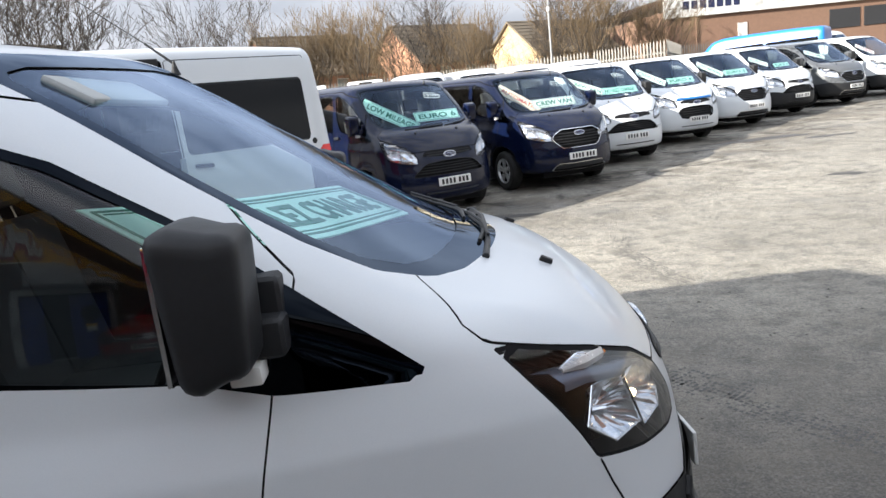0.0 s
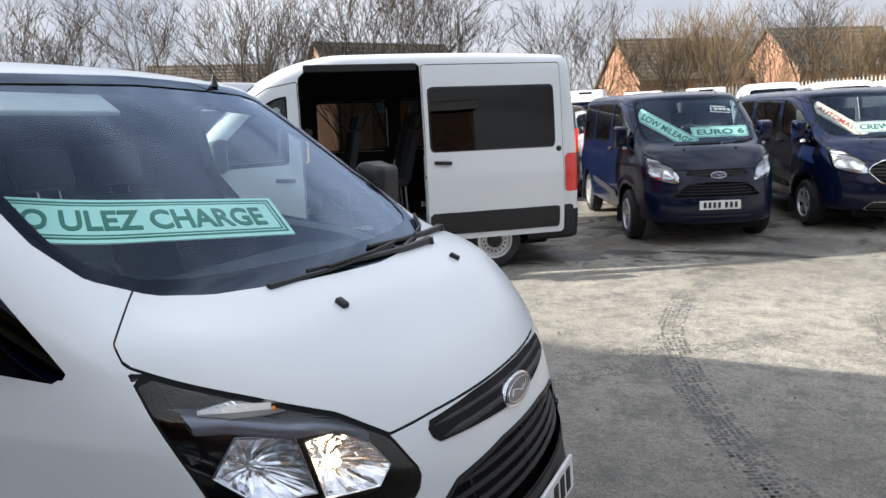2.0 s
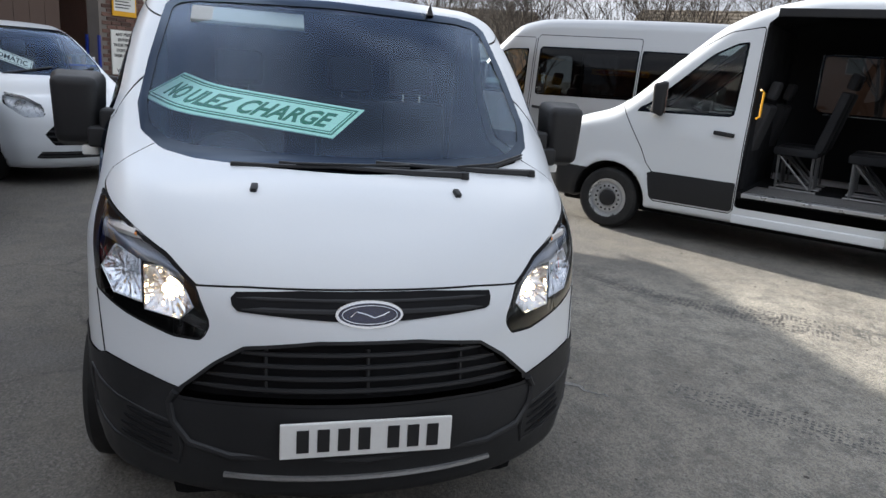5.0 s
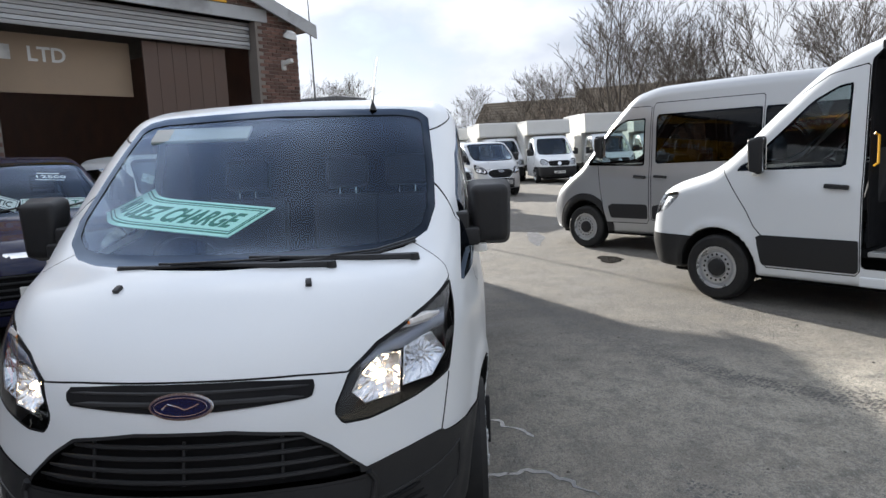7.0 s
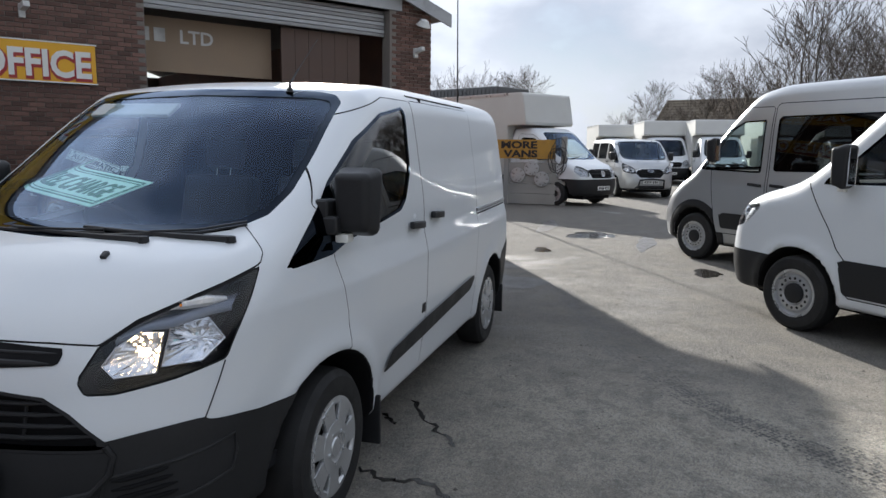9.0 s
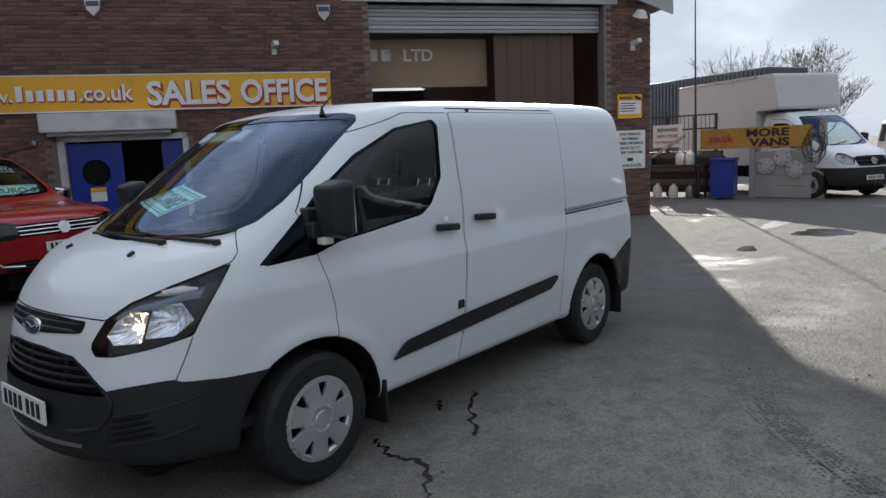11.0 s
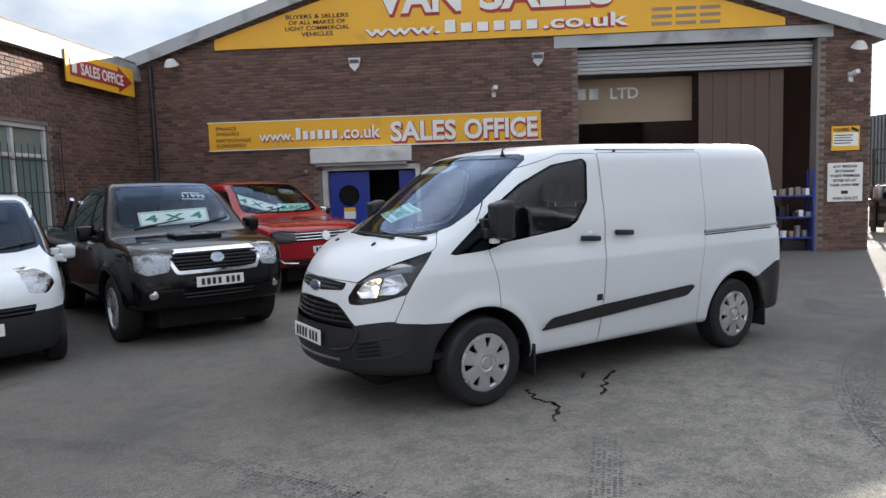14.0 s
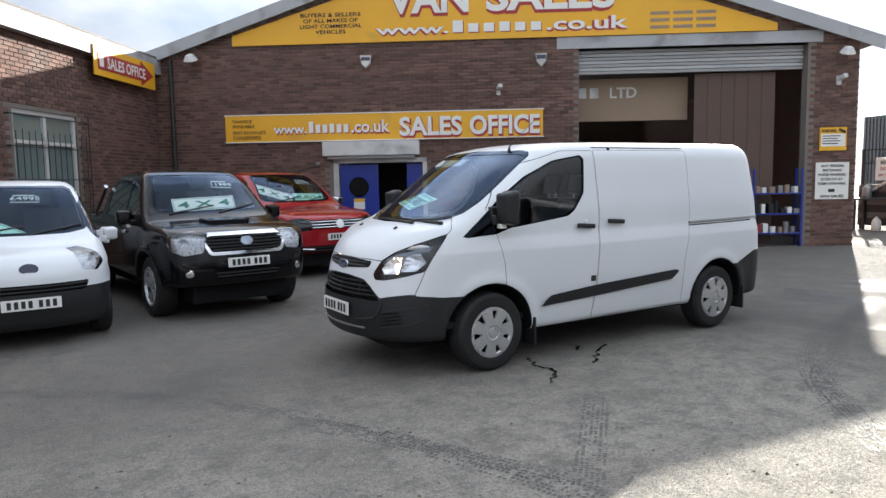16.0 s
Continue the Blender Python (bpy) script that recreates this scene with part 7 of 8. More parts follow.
for k in range(1500):
    x, y = rng.uniform(-7, 7), rng.uniform(0.9, 9.5)
    r = rng.choice((0.004, 0.005, 0.006, 0.008, 0.012)) * rng.uniform(0.7, 1.3)
    a, o = rng.uniform(0, 6.28), len(V)
    for q in range(5):
        b = a + q * 1.2566
        V.append((x + r * rng.uniform(0.6, 1.6) * math.cos(b), y + r * rng.uniform(0.6, 1.4) * math.sin(b), 0.0))
    V.append((x, y, r * rng.uniform(0.4, 0.9)))
    Fc += [(o + q, o + (q + 1) % 5, o + 5) for q in range(5)]
tagged(place("grit", mesh_of("grit", V, Fc, GRIT)), "scattered dark grit and small stones", "grit", kind="stuff")

# ---- the workshop ----
BRICK = mat("red_brown_brick", (0.138, 0.077, 0.060), 0.85, var=0.32, scale=1.5, fine=60, bump=0.3, bump_scale=120, piece=0.42)
MORTAR = mat("mortar", (0.195, 0.172, 0.152), 0.9, var=0.25, scale=2.0, bump=0.3)
VERGE = mat("grey_barge_board", (0.38, 0.39, 0.40), 0.5, var=0.12, scale=2, stain=(0.2, 0.2, 0.2), stain_scale=1.5)
WHITEB = mat("weathered_white_board", (0.62, 0.62, 0.60), 0.55, var=0.1, scale=2, stain=(0.3, 0.3, 0.29), stain_scale=1.2)
ROOFT = mat("corrugated_roof", (0.16, 0.15, 0.14), 0.8, var=0.2, scale=1.0, bump=0.2)
DOORBLUE = mat("blue_door_paint", (0.012, 0.035, 0.28), 0.4, var=0.08, scale=3)
BEIGE = mat("beige_panel", (0.30, 0.22, 0.15), 0.7, var=0.1, scale=2)
BROWN = mat("brown_door_panel", (0.10, 0.065, 0.05), 0.7, var=0.15, scale=2)
CONCRETE = mat("concrete", (0.30, 0.29, 0.27), 0.85, var=0.15, scale=2, bump=0.3)
IRON = mat("dark_iron", (0.05, 0.05, 0.052), 0.55, 0.5, 0.2)
OBSCURE = mat("obscured_window_glass", (0.16, 0.22, 0.22), 0.12, var=0.15, scale=2, coat=0.5)
GABLE = [(-8.35, 4.55), (-0.30, 7.20), (7.55, 4.58)]


def gable_z(x):
    return float(np.interp(x, [p[0] for p in GABLE], [p[1] for p in GABLE]))


def prism(poly, y0, y1):
    """An outline in x and z drawn out along y."""
    bm = bmesh.new()
    a = [bm.verts.new((x, y0, z)) for x, z in poly]
    b = [bm.verts.new((x, y1, z)) for x, z in poly]
    n = len(poly)
    for k in range(n):
        bm.faces.new((a[k], a[(k + 1) % n], b[(k + 1) % n], b[k]))
    for f in (a[::-1], b):
        face = bm.faces.new(f)
        face.normal_update()
        bmesh.ops.triangulate(bm, faces=[face], ngon_method="EAR_CLIP")
    return bm


HOLES = [(1.45, 6.45, -1, 4.50), (-4.20, -2.10, -1, 2.16)]
wall = part("wall_front", prism([(-8.35, 0), (-4.20, 0), (-4.20, 2.16), (-2.10, 2.16), (-2.10, 0), (1.45, 0), (1.45, 4.50), (6.45, 4.50), (6.45, 0), (7.55, 0), *GABLE[::-1]], 0.012, 0.3), MORTAR, None, m=FAC)
tagged(wall, "red-brown brick gable front of a vehicle workshop", "wall", kind="structure")
part("lintel", box(0.95, 6.75, -0.02, 0.25, 4.50, 4.76, 0.01), VERGE, wall, "grey steel lintel")
side_w = part("wall_side", join(box(-8.65, -8.362, -14, 0.3, 0, 1.0), box(-8.65, -8.362, -14, 0.3, 2.93, 4.3), box(-8.65, -8.362, -14, -5.05, 1.0, 2.93), box(-8.65, -8.362, -3.25, 0.3, 1.0, 2.93)), MORTAR, None, m=FAC)
tagged(side_w, "red-brown brick side wall of a flat-roofed annexe", "wall", kind="structure")
ret = part("wall_return", box(7.25, 7.55, 0.3, 20, 0, 4.5), BRICK, None, m=FAC)
tagged(ret, "brick return wall of the workshop", "wall", kind="structure")
bk = part("wall_back", join(box(-8.35, 7.55, 19.7, 20, 0, 4.5), box(-8.35, -8.05, 0.3, 20, 0, 4.5)), MORTAR, None, m=FAC)
tagged(bk, "plain rear walls of the workshop", "wall", kind="structure")
roof = part("roof", join(prism([(-8.75, 4.42), (-0.30, 7.20), (-0.30, 7.32), (-8.75, 4.54)], -0.15, 20.2), prism([(-0.30, 7.20), (7.95, 4.44), (7.95, 4.56), (-0.30, 7.32)], -0.15, 20.2)), ROOFT, None, m=FAC)
tagged(roof, "grey corrugated pitched workshop roof", "roof", kind="structure")
for a, b in (((-8.80, 4.42), (-0.30, 7.21)), ((-0.30, 7.21), (7.98, 4.42))):
    part("barge_board", prism([(a[0], a[1] - 0.14), (b[0], b[1] - 0.14), (b[0], b[1] + 0.14), (a[0], a[1] + 0.14)], -0.19, -0.15), VERGE, roof, "pale grey barge board")
flat = part("annexe_roof", box(-14, -8.20, -14.2, 0.3, 4.42, 4.56, 0.01), ROOFT, None, m=FAC)
tagged(flat, "flat felt roof of the annexe", "roof", kind="structure")
part("fascia", box(-8.36, -8.19, -14.2, 0.05, 4.16, 4.50, 0.008), VERGE, flat, "pale grey fascia board")
ab = part("annexe_walls", join(box(-14, -13.7, -14, 0.3, 0, 4.3), box(-14, -8.65, -14, -13.7, 0, 4.3)), BRICK, None, m=FAC)
tagged(ab, "plain brick walls of the annexe", "wall", kind="structure")
part("workshop_floor", box(-8, 7.2, 0.3, 19.7, 0.0, 0.004), CONCRETE, wall)

# sales office door, shutter box and steps
dr = part("door_1", box(-4.06, -3.17, 0.06, 0.11, 0.03, 2.02, 0.006), DOORBLUE, None, "blue sales office door leaf with a round window", m=FAC)
tagged(dr, "blue office door with a round dark window, one leaf open", "door", kind="structure")
port = part("door_window", moved(lathe([(0.001, 0.0), (0.20, 0.0), (0.20, 0.02), (0.23, 0.02), (0.23, 0.0)], 32), pose(-3.63, 0.035, 1.50)), DARK, dr, "round dark window", True)
part("door_notice", box(-3.76, -3.50, 0.048, 0.056, 0.98, 1.23), CARDW, dr, "small white notice")
part("notice_band", box(-3.76, -3.50, 0.044, 0.048, 1.15, 1.23), YELLOW, dr)
part("door_leaf", box(-2.50, -2.14, 0.06, 0.11, 0.03, 2.02, 0.006), DOORBLUE, dr, "blue fixed door leaf")
part("door_frame", join(box(-4.20, -4.08, -0.03, 0.14, 0, 2.16, 0.006), box(-2.12, -2.02, -0.03, 0.14, 0, 2.16, 0.006), box(-4.20, -2.02, -0.03, 0.14, 2.05, 2.16, 0.006)), WHITEB, dr, "white door frame")
# black panels added to stand for the unlit hall past the open leaf
part("hall_shade_back", box(-4.1, -2.1, 1.2, 1.25, 0, 2.2), DARK, dr)
part("hall_shade_sides", join(box(-4.25, -4.2, 0.3, 1.25, 0, 2.3), box(-2.1, -2.05, 0.3, 1.25, 0, 2.3), box(-4.25, -2.05, 0.3, 1.25, 2.2, 2.25)), DARK, dr)
sh = part("shutter_box", box(-4.40, -2.18, -0.26, 0.0, 2.22, 2.54, 0.012), WHITEB, wall, "white roller shutter box")
part("shutter_lip", box(-4.30, -2.28, -0.20, -0.06, 2.15, 2.22, 0.004), STEEL, sh)

# workshop opening: rolled shutter, hanging panel, sliding door, racking
shut = thing("roller_shutter", "rolled grey steel shutter over the workshop opening", "shutter", FAC)
for k in range(7):
    part("shutter_slat", box(1.46, 6.44, 0.20, 0.235, 3.95 + 0.078 * k, 4.02 + 0.078 * k, 0.012, 2), GREYMET if k % 2 else STEEL, shut)
pan = thing("hanging_sign_panel", "faded beige sign panel hung inside the workshop", "sign", FAC)
part("panel", box(1.46, 4.07, 0.75, 0.79, 2.94, 3.92, 0.006), BEIGE, pan)
words("LTD", 0.24, WHITEB, pan, "lettering", pose(2.25, 0.745, 3.48, 90, 0, 0), width=0.62, bold=0.02)
for x in (1.52, 1.80):
    part("letter_bar", box(x, x + 0.2, 0.742, 0.75, 3.48, 3.72), WHITEB, pan)
sd = thing("sliding_door", "brown panelled sliding workshop door", "door", FAC)
for k in range(6):
    part("door_board", box(4.10 + 0.30 * k, 4.395 + 0.30 * k, 0.34, 0.38, 0.02, 3.93, 0.006), BROWN, sd)
rack = thing("storage_rack", "blue steel rack loaded with tins and boxes", "shelving", FAC)
for x in (5.35, 6.40):
    for y in (-0.02, 0.28):
        part("rack_post", box(x - 0.02, x + 0.02, y - 0.02, y + 0.02, 0, 1.75), DOORBLUE, rack)
for z in (0.28, 0.72, 1.18):
    part("rack_shelf", box(5.33, 6.42, -0.05, 0.30, z, z + 0.03), DOORBLUE, rack)
random.seed(5)
TINS = [STEEL, CARDW, PLASTIC, BEIGE, DOORBLUE, REDINK]
for z in (0.31, 0.75, 1.21):
    x = 5.42
    while x < 6.3:
        w, hh = random.uniform(0.07, 0.14), random.uniform(0.12, 0.28)
        tin = thing("paint_tin" if random.random() < 0.5 else "parts_box", "old tin or box kept on the workshop rack", "container", FAC, "things on the rack")
        if tin.name.startswith("paint"):
            part("can", moved(lathe([(0.001, 0), (w / 2, 0), (w / 2, hh * 0.9), (w / 2 + 0.004, hh * 0.92), (w * 0.45, hh), (0.001, hh)], 14, "z"), pose(x + w / 2, 0.10, z)), random.choice(TINS), tin, "", True)
        else:
            part("carton", box(x, x + w, 0.02, 0.2, z, z + hh * 0.8, 0.006), random.choice(TINS), tin)
        x += w + random.uniform(0.02, 0.08)


# signs
def sign_text(parent, text, x0, x1, z, h, ink, shadow=None, y=-0.058, bold=0.02):
    if shadow:
        words(text, h, shadow, parent, "letter_shadow", pose(x0 + 0.01 + 0.045 * h, y + 0.003, z - 0.01 - 0.05 * h, 90, 0, 0), width=x1 - x0, bold=bold + 0.035)
    return words(text, h, ink, parent, "lettering", pose(x0, y, z, 90, 0, 0), width=x1 - x0, bold=bold)


def letter_bars(parent, x0, x1, z, h, n, ink, shadow=None, y=-0.058):
    """Plain blocks in place of a trade name's letters."""
    step = (x1 - x0) / n
    for k in range(n):
        hh = h * (1.0, 0.72, 0.72, 0.78, 0.72, 0.72)[k % 6]
        if shadow:
            part("letter_shadow", box(x0 + (k + 0.12) * step + 0.02, x0 + (k + 0.78) * step + 0.02, y + 0.001, y + 0.004, z - 0.02, z + hh - 0.015), shadow, parent)
        part("letter_bar", box(x0 + (k + 0.12) * step, x0 + (k + 0.78) * step, y - 0.003, y, z, z + hh, 0.001, 1), ink, parent)


s1 = thing("fascia_sign", "long yellow sales office sign with white lettering", "sign", FAC)
part("sign_board", box(-6.71, 0.64, -0.05, -0.008, 2.58, 3.19, 0.006), YELLOW, s1)
part("sign_edge", join(box(-6.73, 0.66, -0.055, -0.04, 2.565, 2.585), box(-6.73, 0.66, -0.055, -0.04, 3.185, 3.205)), CARDW, s1)
sign_text(s1, "www.", -5.56, -4.78, 2.76, 0.20, CARDW, REDINK)
letter_bars(s1, -4.76, -3.78, 2.76, 0.26, 6, CARDW, REDINK)
sign_text(s1, ".co.uk", -3.76, -2.87, 2.76, 0.27, CARDW, REDINK)
sign_text(s1, "SALES", -2.64, -1.20, 2.67, 0.40, CARDW, REDINK, bold=0.03)
sign_text(s1, "OFFICE", -1.03, 0.56, 2.67, 0.40, CARDW, REDINK, bold=0.03)
for k, tx in enumerate(("FINANCE", "AVAILABLE", "PART EXCHANGE", "CONSIDERED")):
    sign_text(s1, tx, -6.54, -6.54 + (0.46, 0.52, 0.78, 0.66)[k], 3.02 - 0.115 * k - (0.03 if k > 1 else 0), 0.075, INK, bold=0.0)
s2 = thing("gable_sign", "large yellow gable sign lettered VAN SALES", "sign", FAC)
part("sign_board", prism([(-6.46, 4.77), (5.75, 4.77), (5.75, 4.93), (-0.30, 6.90), (-6.46, 4.99)], -0.05, -0.008), YELLOW, s2)
sign_text(s2, "VAN", -2.81, -0.97, 5.40, 0.62, CARDW, REDINK, bold=0.03)
sign_text(s2, "SALES", -0.63, 2.22, 5.40, 0.62, CARDW, REDINK, bold=0.03)
sign_text(s2, "www.", -3.10, -1.45, 4.93, 0.20, CARDW, REDINK)
letter_bars(s2, -1.42, 0.68, 4.93, 0.26, 6, CARDW, REDINK)
sign_text(s2, ".co.uk", 0.70, 2.50, 4.93, 0.27, CARDW, REDINK)
for k, (tx, w) in enumerate((("BUYERS & SELLERS", 1.38), ("OF ALL MAKES OF", 1.25), ("LIGHT COMMERCIAL", 1.42), ("VEHICLES", 0.70))):
    sign_text(s2, tx, -4.16 - w / 2, -4.16 + w / 2, 5.36 - 0.125 * k, 0.085, INK, bold=0.01)
for k in range(3):
    for q in range(3):
        part("letter_bar", box(3.0 + 0.5 * q, 3.42 + 0.5 * q, -0.055, -0.05, 4.88 + 0.15 * k, 4.95 + 0.15 * k), BEIGE, s2)
s3 = thing("notice_board", "white notice about entering the premises", "sign", FAC)
part("sign_board", box(6.68, 7.40, -0.03, -0.008, 1.05, 1.87, 0.003), CARDW, s3)
for k, (tx, w) in enumerate((("ANY PERSON", 0.50), ("ENTERING", 0.40), ("THESE PREMISES", 0.62), ("DOES SO AT", 0.48), ("THEIR OWN RISK", 0.62))):
    sign_text(s3, tx, 7.03 - w / 2, 7.03 + w / 2, 1.765 - 0.098 * k, 0.055, INK, y=-0.034)
part("letter_bar", box(6.96, 7.10, -0.034, -0.03, 1.21, 1.28), INK, s3)
sign_text(s3, "VAN SALES", 6.78, 7.30, 1.09, 0.06, INK, y=-0.034)
s4 = thing("warning_sign", "yellow and white camera warning sign", "sign", FAC)
part("sign_board", box(6.74, 7.32, -0.03, -0.008, 2.13, 2.64, 0.003), YELLOW, s4)
part("white_field", box(6.77, 7.29, -0.034, -0.03, 2.22, 2.50), CARDW, s4)
sign_text(s4, "WARNING", 6.77, 7.10, 2.53, 0.07, INK, y=-0.034)
part("camera_shape", moved(box(-0.08, 0.08, -0.003, 0, -0.03, 0.03, 0.001, 1), pose(7.22, -0.034, 2.56, 0, 25, 0)), INK, s4)
for k in range(4):
    part("text_bar", box(6.80, 7.18 - 0.05 * (k % 2), -0.036, -0.034, 2.44 - 0.055 * k, 2.46 - 0.055 * k), INK, s4)
s5 = thing("arrow_sign", "yellow board with a red arrow lettered SALES OFFICE", "sign", FAC)
part("sign_board", box(-8.185, -8.16, -2.87, -0.40, 3.77, 4.35, 0.004), YELLOW, s5)
arrow = slab([(-2.75, 3.90), (-1.05, 3.90), (-1.05, 3.80), (-0.50, 4.06), (-1.05, 4.32), (-1.05, 4.22), (-2.75, 4.22)], 0.006)
part("arrow", moved(arrow, Matrix(((0, 0, 1, -8.15), (1, 0, 0, 0), (0, 1, 0, 0), (0, 0, 0, 1)))), REDINK, s5, "dark red arrow")
words("SALES OFFICE", 0.21, CARDW, s5, "lettering", pose(-8.148, -2.42, 3.955, 90, 0, 90), width=1.55, bold=0.02)
part("letter_bar", box(-8.148, -8.145, -2.70, -2.55, 3.95, 4.16), CARDW, s5)

# annexe window with iron grille
wn1 = thing("window_1", "white-framed obscured window behind an iron grille", "window", FAC, kind="structure")
part("window_frame", join(box(-8.50, -8.40, -5.05, -3.25, 2.86, 2.93), box(-8.50, -8.40, -5.05, -3.25, 1.0, 1.07), box(-8.50, -8.40, -5.05, -4.98, 1.07, 2.86), box(-8.50, -8.40, -3.32, -3.25, 1.07, 2.86), box(-8.50, -8.40, -4.19, -4.12, 1.07, 2.86), box(-8.50, -8.40, -4.98, -3.32, 2.36, 2.42)), WHITEB, wn1, "white window frame")
for y0, y1 in ((-4.98, -4.19), (-4.12, -3.32)):
    for z0, z1 in ((1.07, 2.36), (2.42, 2.86)):
        part("pane", box(-8.462, -8.455, y0, y1, z0, z1), OBSCURE, wn1)
part("sill", box(-8.50, -8.30, -5.10, -3.20, 0.94, 1.0, 0.01), CONCRETE, wn1)
gri = thing("window_grille", "dark wrought-iron grille over a window", "grille", FAC)
for k in range(13):
    y = -5.12 + k * (2.0 / 12)
    part("grille_rod", tube([(-8.27, y, 1.05), (-8.27, y, 2.55 + 0.03 * (k % 2))], 0.008, 6), IRON, gri)
for z in (1.15, 1.75, 2.30, 2.82):
    part("grille_rail", tube([(-8.27, -5.25, z), (-8.27, -3.02, z)], 0.010, 6), IRON, gri)
    for y in (-5.25, -3.02):
        part("grille_fixing", tube([(-8.27, y, z), (-8.37, y, z)], 0.016, 6), IRON, gri)
part("grille_end", tube([(-8.27, -3.02, 0.9), (-8.27, -3.02, 2.95)], 0.012, 6), IRON, gri)


# wall fittings
def fitting(name, label, cat):
    return thing(name, label, cat, FAC)


dp = fitting("downpipe", "black rainwater pipe in the wall corner", "pipe")
part("pipe", tube([(-7.95, -0.06, 4.5), (-7.95, -0.06, 0.0)], 0.05, 12), IRON, dp, "", True)
for z in (1.2, 2.6, 4.0):
    part("pipe_clip", box(-8.01, -7.89, -0.115, 0.0, z, z + 0.04), IRON, dp)
for x, z in ((-7.38, 4.50), (7.17, 4.26)):
    fl = fitting("flood_lamp", "pale round wall lamp on a bracket", "lamp")
    part("lamp_head", moved(lathe([(0.02, 0.10), (0.09, 0.07), (0.15, -0.03), (0.16, -0.05), (0.13, -0.05), (0.001, 0.0)], 20, "z"), pose(x, -0.24, z, 25, 0, 0)), WHITEB, fl, "", True)
    part("bracket", tube([(x, -0.01, z + 0.06), (x, -0.12, z + 0.12), (x, -0.22, z + 0.07)], 0.014, 6), STEEL, fl)
for x, z in ((-3.37, 4.36), (0.60, 4.30)):
    al = fitting("alarm_box", "white wedge-shaped burglar alarm box", "alarm")
    part("case", prism([(x - 0.13, z + 0.12), (x + 0.13, z + 0.12), (x + 0.10, z - 0.06), (x, z - 0.17), (x - 0.10, z - 0.06)], -0.08, 0.0), WHITEB, al)
    part("label_band", box(x - 0.10, x + 0.10, -0.084, -0.08, z + 0.0, z + 0.08), BADGE, al)
for x, z in ((-0.36, 3.66), (7.10, 3.69)):
    cc = fitting("security_camera", "small white security camera on a bracket", "camera")
    part("camera_body", moved(box(-0.05, 0.05, -0.22, 0.0, -0.045, 0.045, 0.015, 2), pose(x, -0.06, z, -12, 0, 10)), WHITEB, cc, "", True)
    part("camera_mount", box(x - 0.045, x + 0.045, -0.07, 0.0, z - 0.14, z + 0.07, 0.01), WHITEB, cc)
rl = fitting("door_lamp", "small grey bell and wiring beside a door", "lamp")
part("bell", moved(lathe([(0.001, -0.06), (0.04, -0.05), (0.05, 0.0)], 16), pose(-4.55, -0.01, 2.05)), STEEL, rl, "", True)
part("wire", tube([(-4.55, -0.012, 2.0), (-5.05, -0.012, 1.9), (-5.1, -0.012, 1.6)], 0.01, 5), IRON, rl)

# gate end: concrete panel fence, bin, pole, clutter
GATE = Matrix.Translation((-15.9, -2.0, 0)) @ Matrix.Rotation(radians(88), 4, "Z")
cf = thing("concrete_fence", "low concrete panel fence hung with old wheel trims", "fence", GATE)
for k in range(4):
    part("fence_panel", box(0.25, 1.80, -0.04, 0.04, 0.02 + 0.30 * k, 0.31 + 0.30 * k, 0.01), CONCRETE, cf)
for x in (0.20, 1.86):
    part("fence_post", box(x - 0.07, x + 0.07, -0.09, 0.09, 0, 1.95 if x > 1 else 1.5, 0.01), CONCRETE, cf)
for x, z in ((0.55, 0.85), (0.95, 1.05), (1.25, 0.75)):
    hb = thing("wheel_trim", "old silver wheel trim hung on a fence", "wheel trim", GATE @ pose(x, -0.07, z), "old wheel trims")
    part("trim_disc", moved(rim_face(0.33, 0.05, "trim"), Matrix.Rotation(radians(180), 4, "Z")), ALLOY, hb, "", True)
# sign yellow darkened: the backlit board's shade is put into the colour
SHADEYELLOW = mat("shaded_yellow_board", (0.42, 0.23, 0.035), 0.6, var=0.12, scale=2, stain=(0.25, 0.15, 0.05), stain_scale=2, stain_edge=(0.5, 0.8), local=True)
mv = thing("yard_sign", "yellow board lettered MORE VANS", "sign", GATE)
part("sign_board", box(-1.15, 1.62, -0.10, -0.06, 1.32, 1.86, 0.005), SHADEYELLOW, mv)
words("MORE", 0.19, INK, mv, "lettering", pose(0.04, -0.105, 1.62, 90, 0, 0), width=1.05, bold=0.04)
words("VANS", 0.19, INK, mv, "lettering", pose(0.14, -0.105, 1.37, 90, 0, 0), width=1.00, bold=0.04)
words(".co.uk", 0.20, REDINK, mv, "lettering", pose(-0.98, -0.105, 1.50, 90, 0, 0), width=0.70, bold=0.03)
wb = thing("wheelie_bin", "blue wheeled refuse bin with its lid shut", "bin", GATE @ pose(-0.35, -0.55, 0, 0, 0, 8))
part("bin_body", slab([(-0.28, -0.32), (0.28, -0.32), (0.28, 0.32), (-0.28, 0.32)], 0.95, 0.02), DOORBLUE, wb, m=Matrix.Translation((0, 0, 1.02)))
part("bin_lid", box(-0.31, 0.31, -0.37, 0.35, 1.02, 1.09, 0.025, 2), DOORBLUE, wb)
pole = thing("tall_pole", "tall thin metal pole beside a yard gate", "pole", Matrix.Identity(4))
part("shaft", tube([(-15.6, -3.2, 0), (-15.55, -3.22, 3), (-15.5, -3.24, 6.2)], [0.035, 0.025, 0.014], 8), IRON, pole, "", True)
gt = thing("yard_gate", "rusty metal gate with a beware of the dog notice", "gate", GATE)
for x in (-3.1, -2.3, -1.5, -0.9):
    part("gate_post", box(x - 0.03, x + 0.03, 0.30, 0.36, 0, 2.3), IRON, gt)
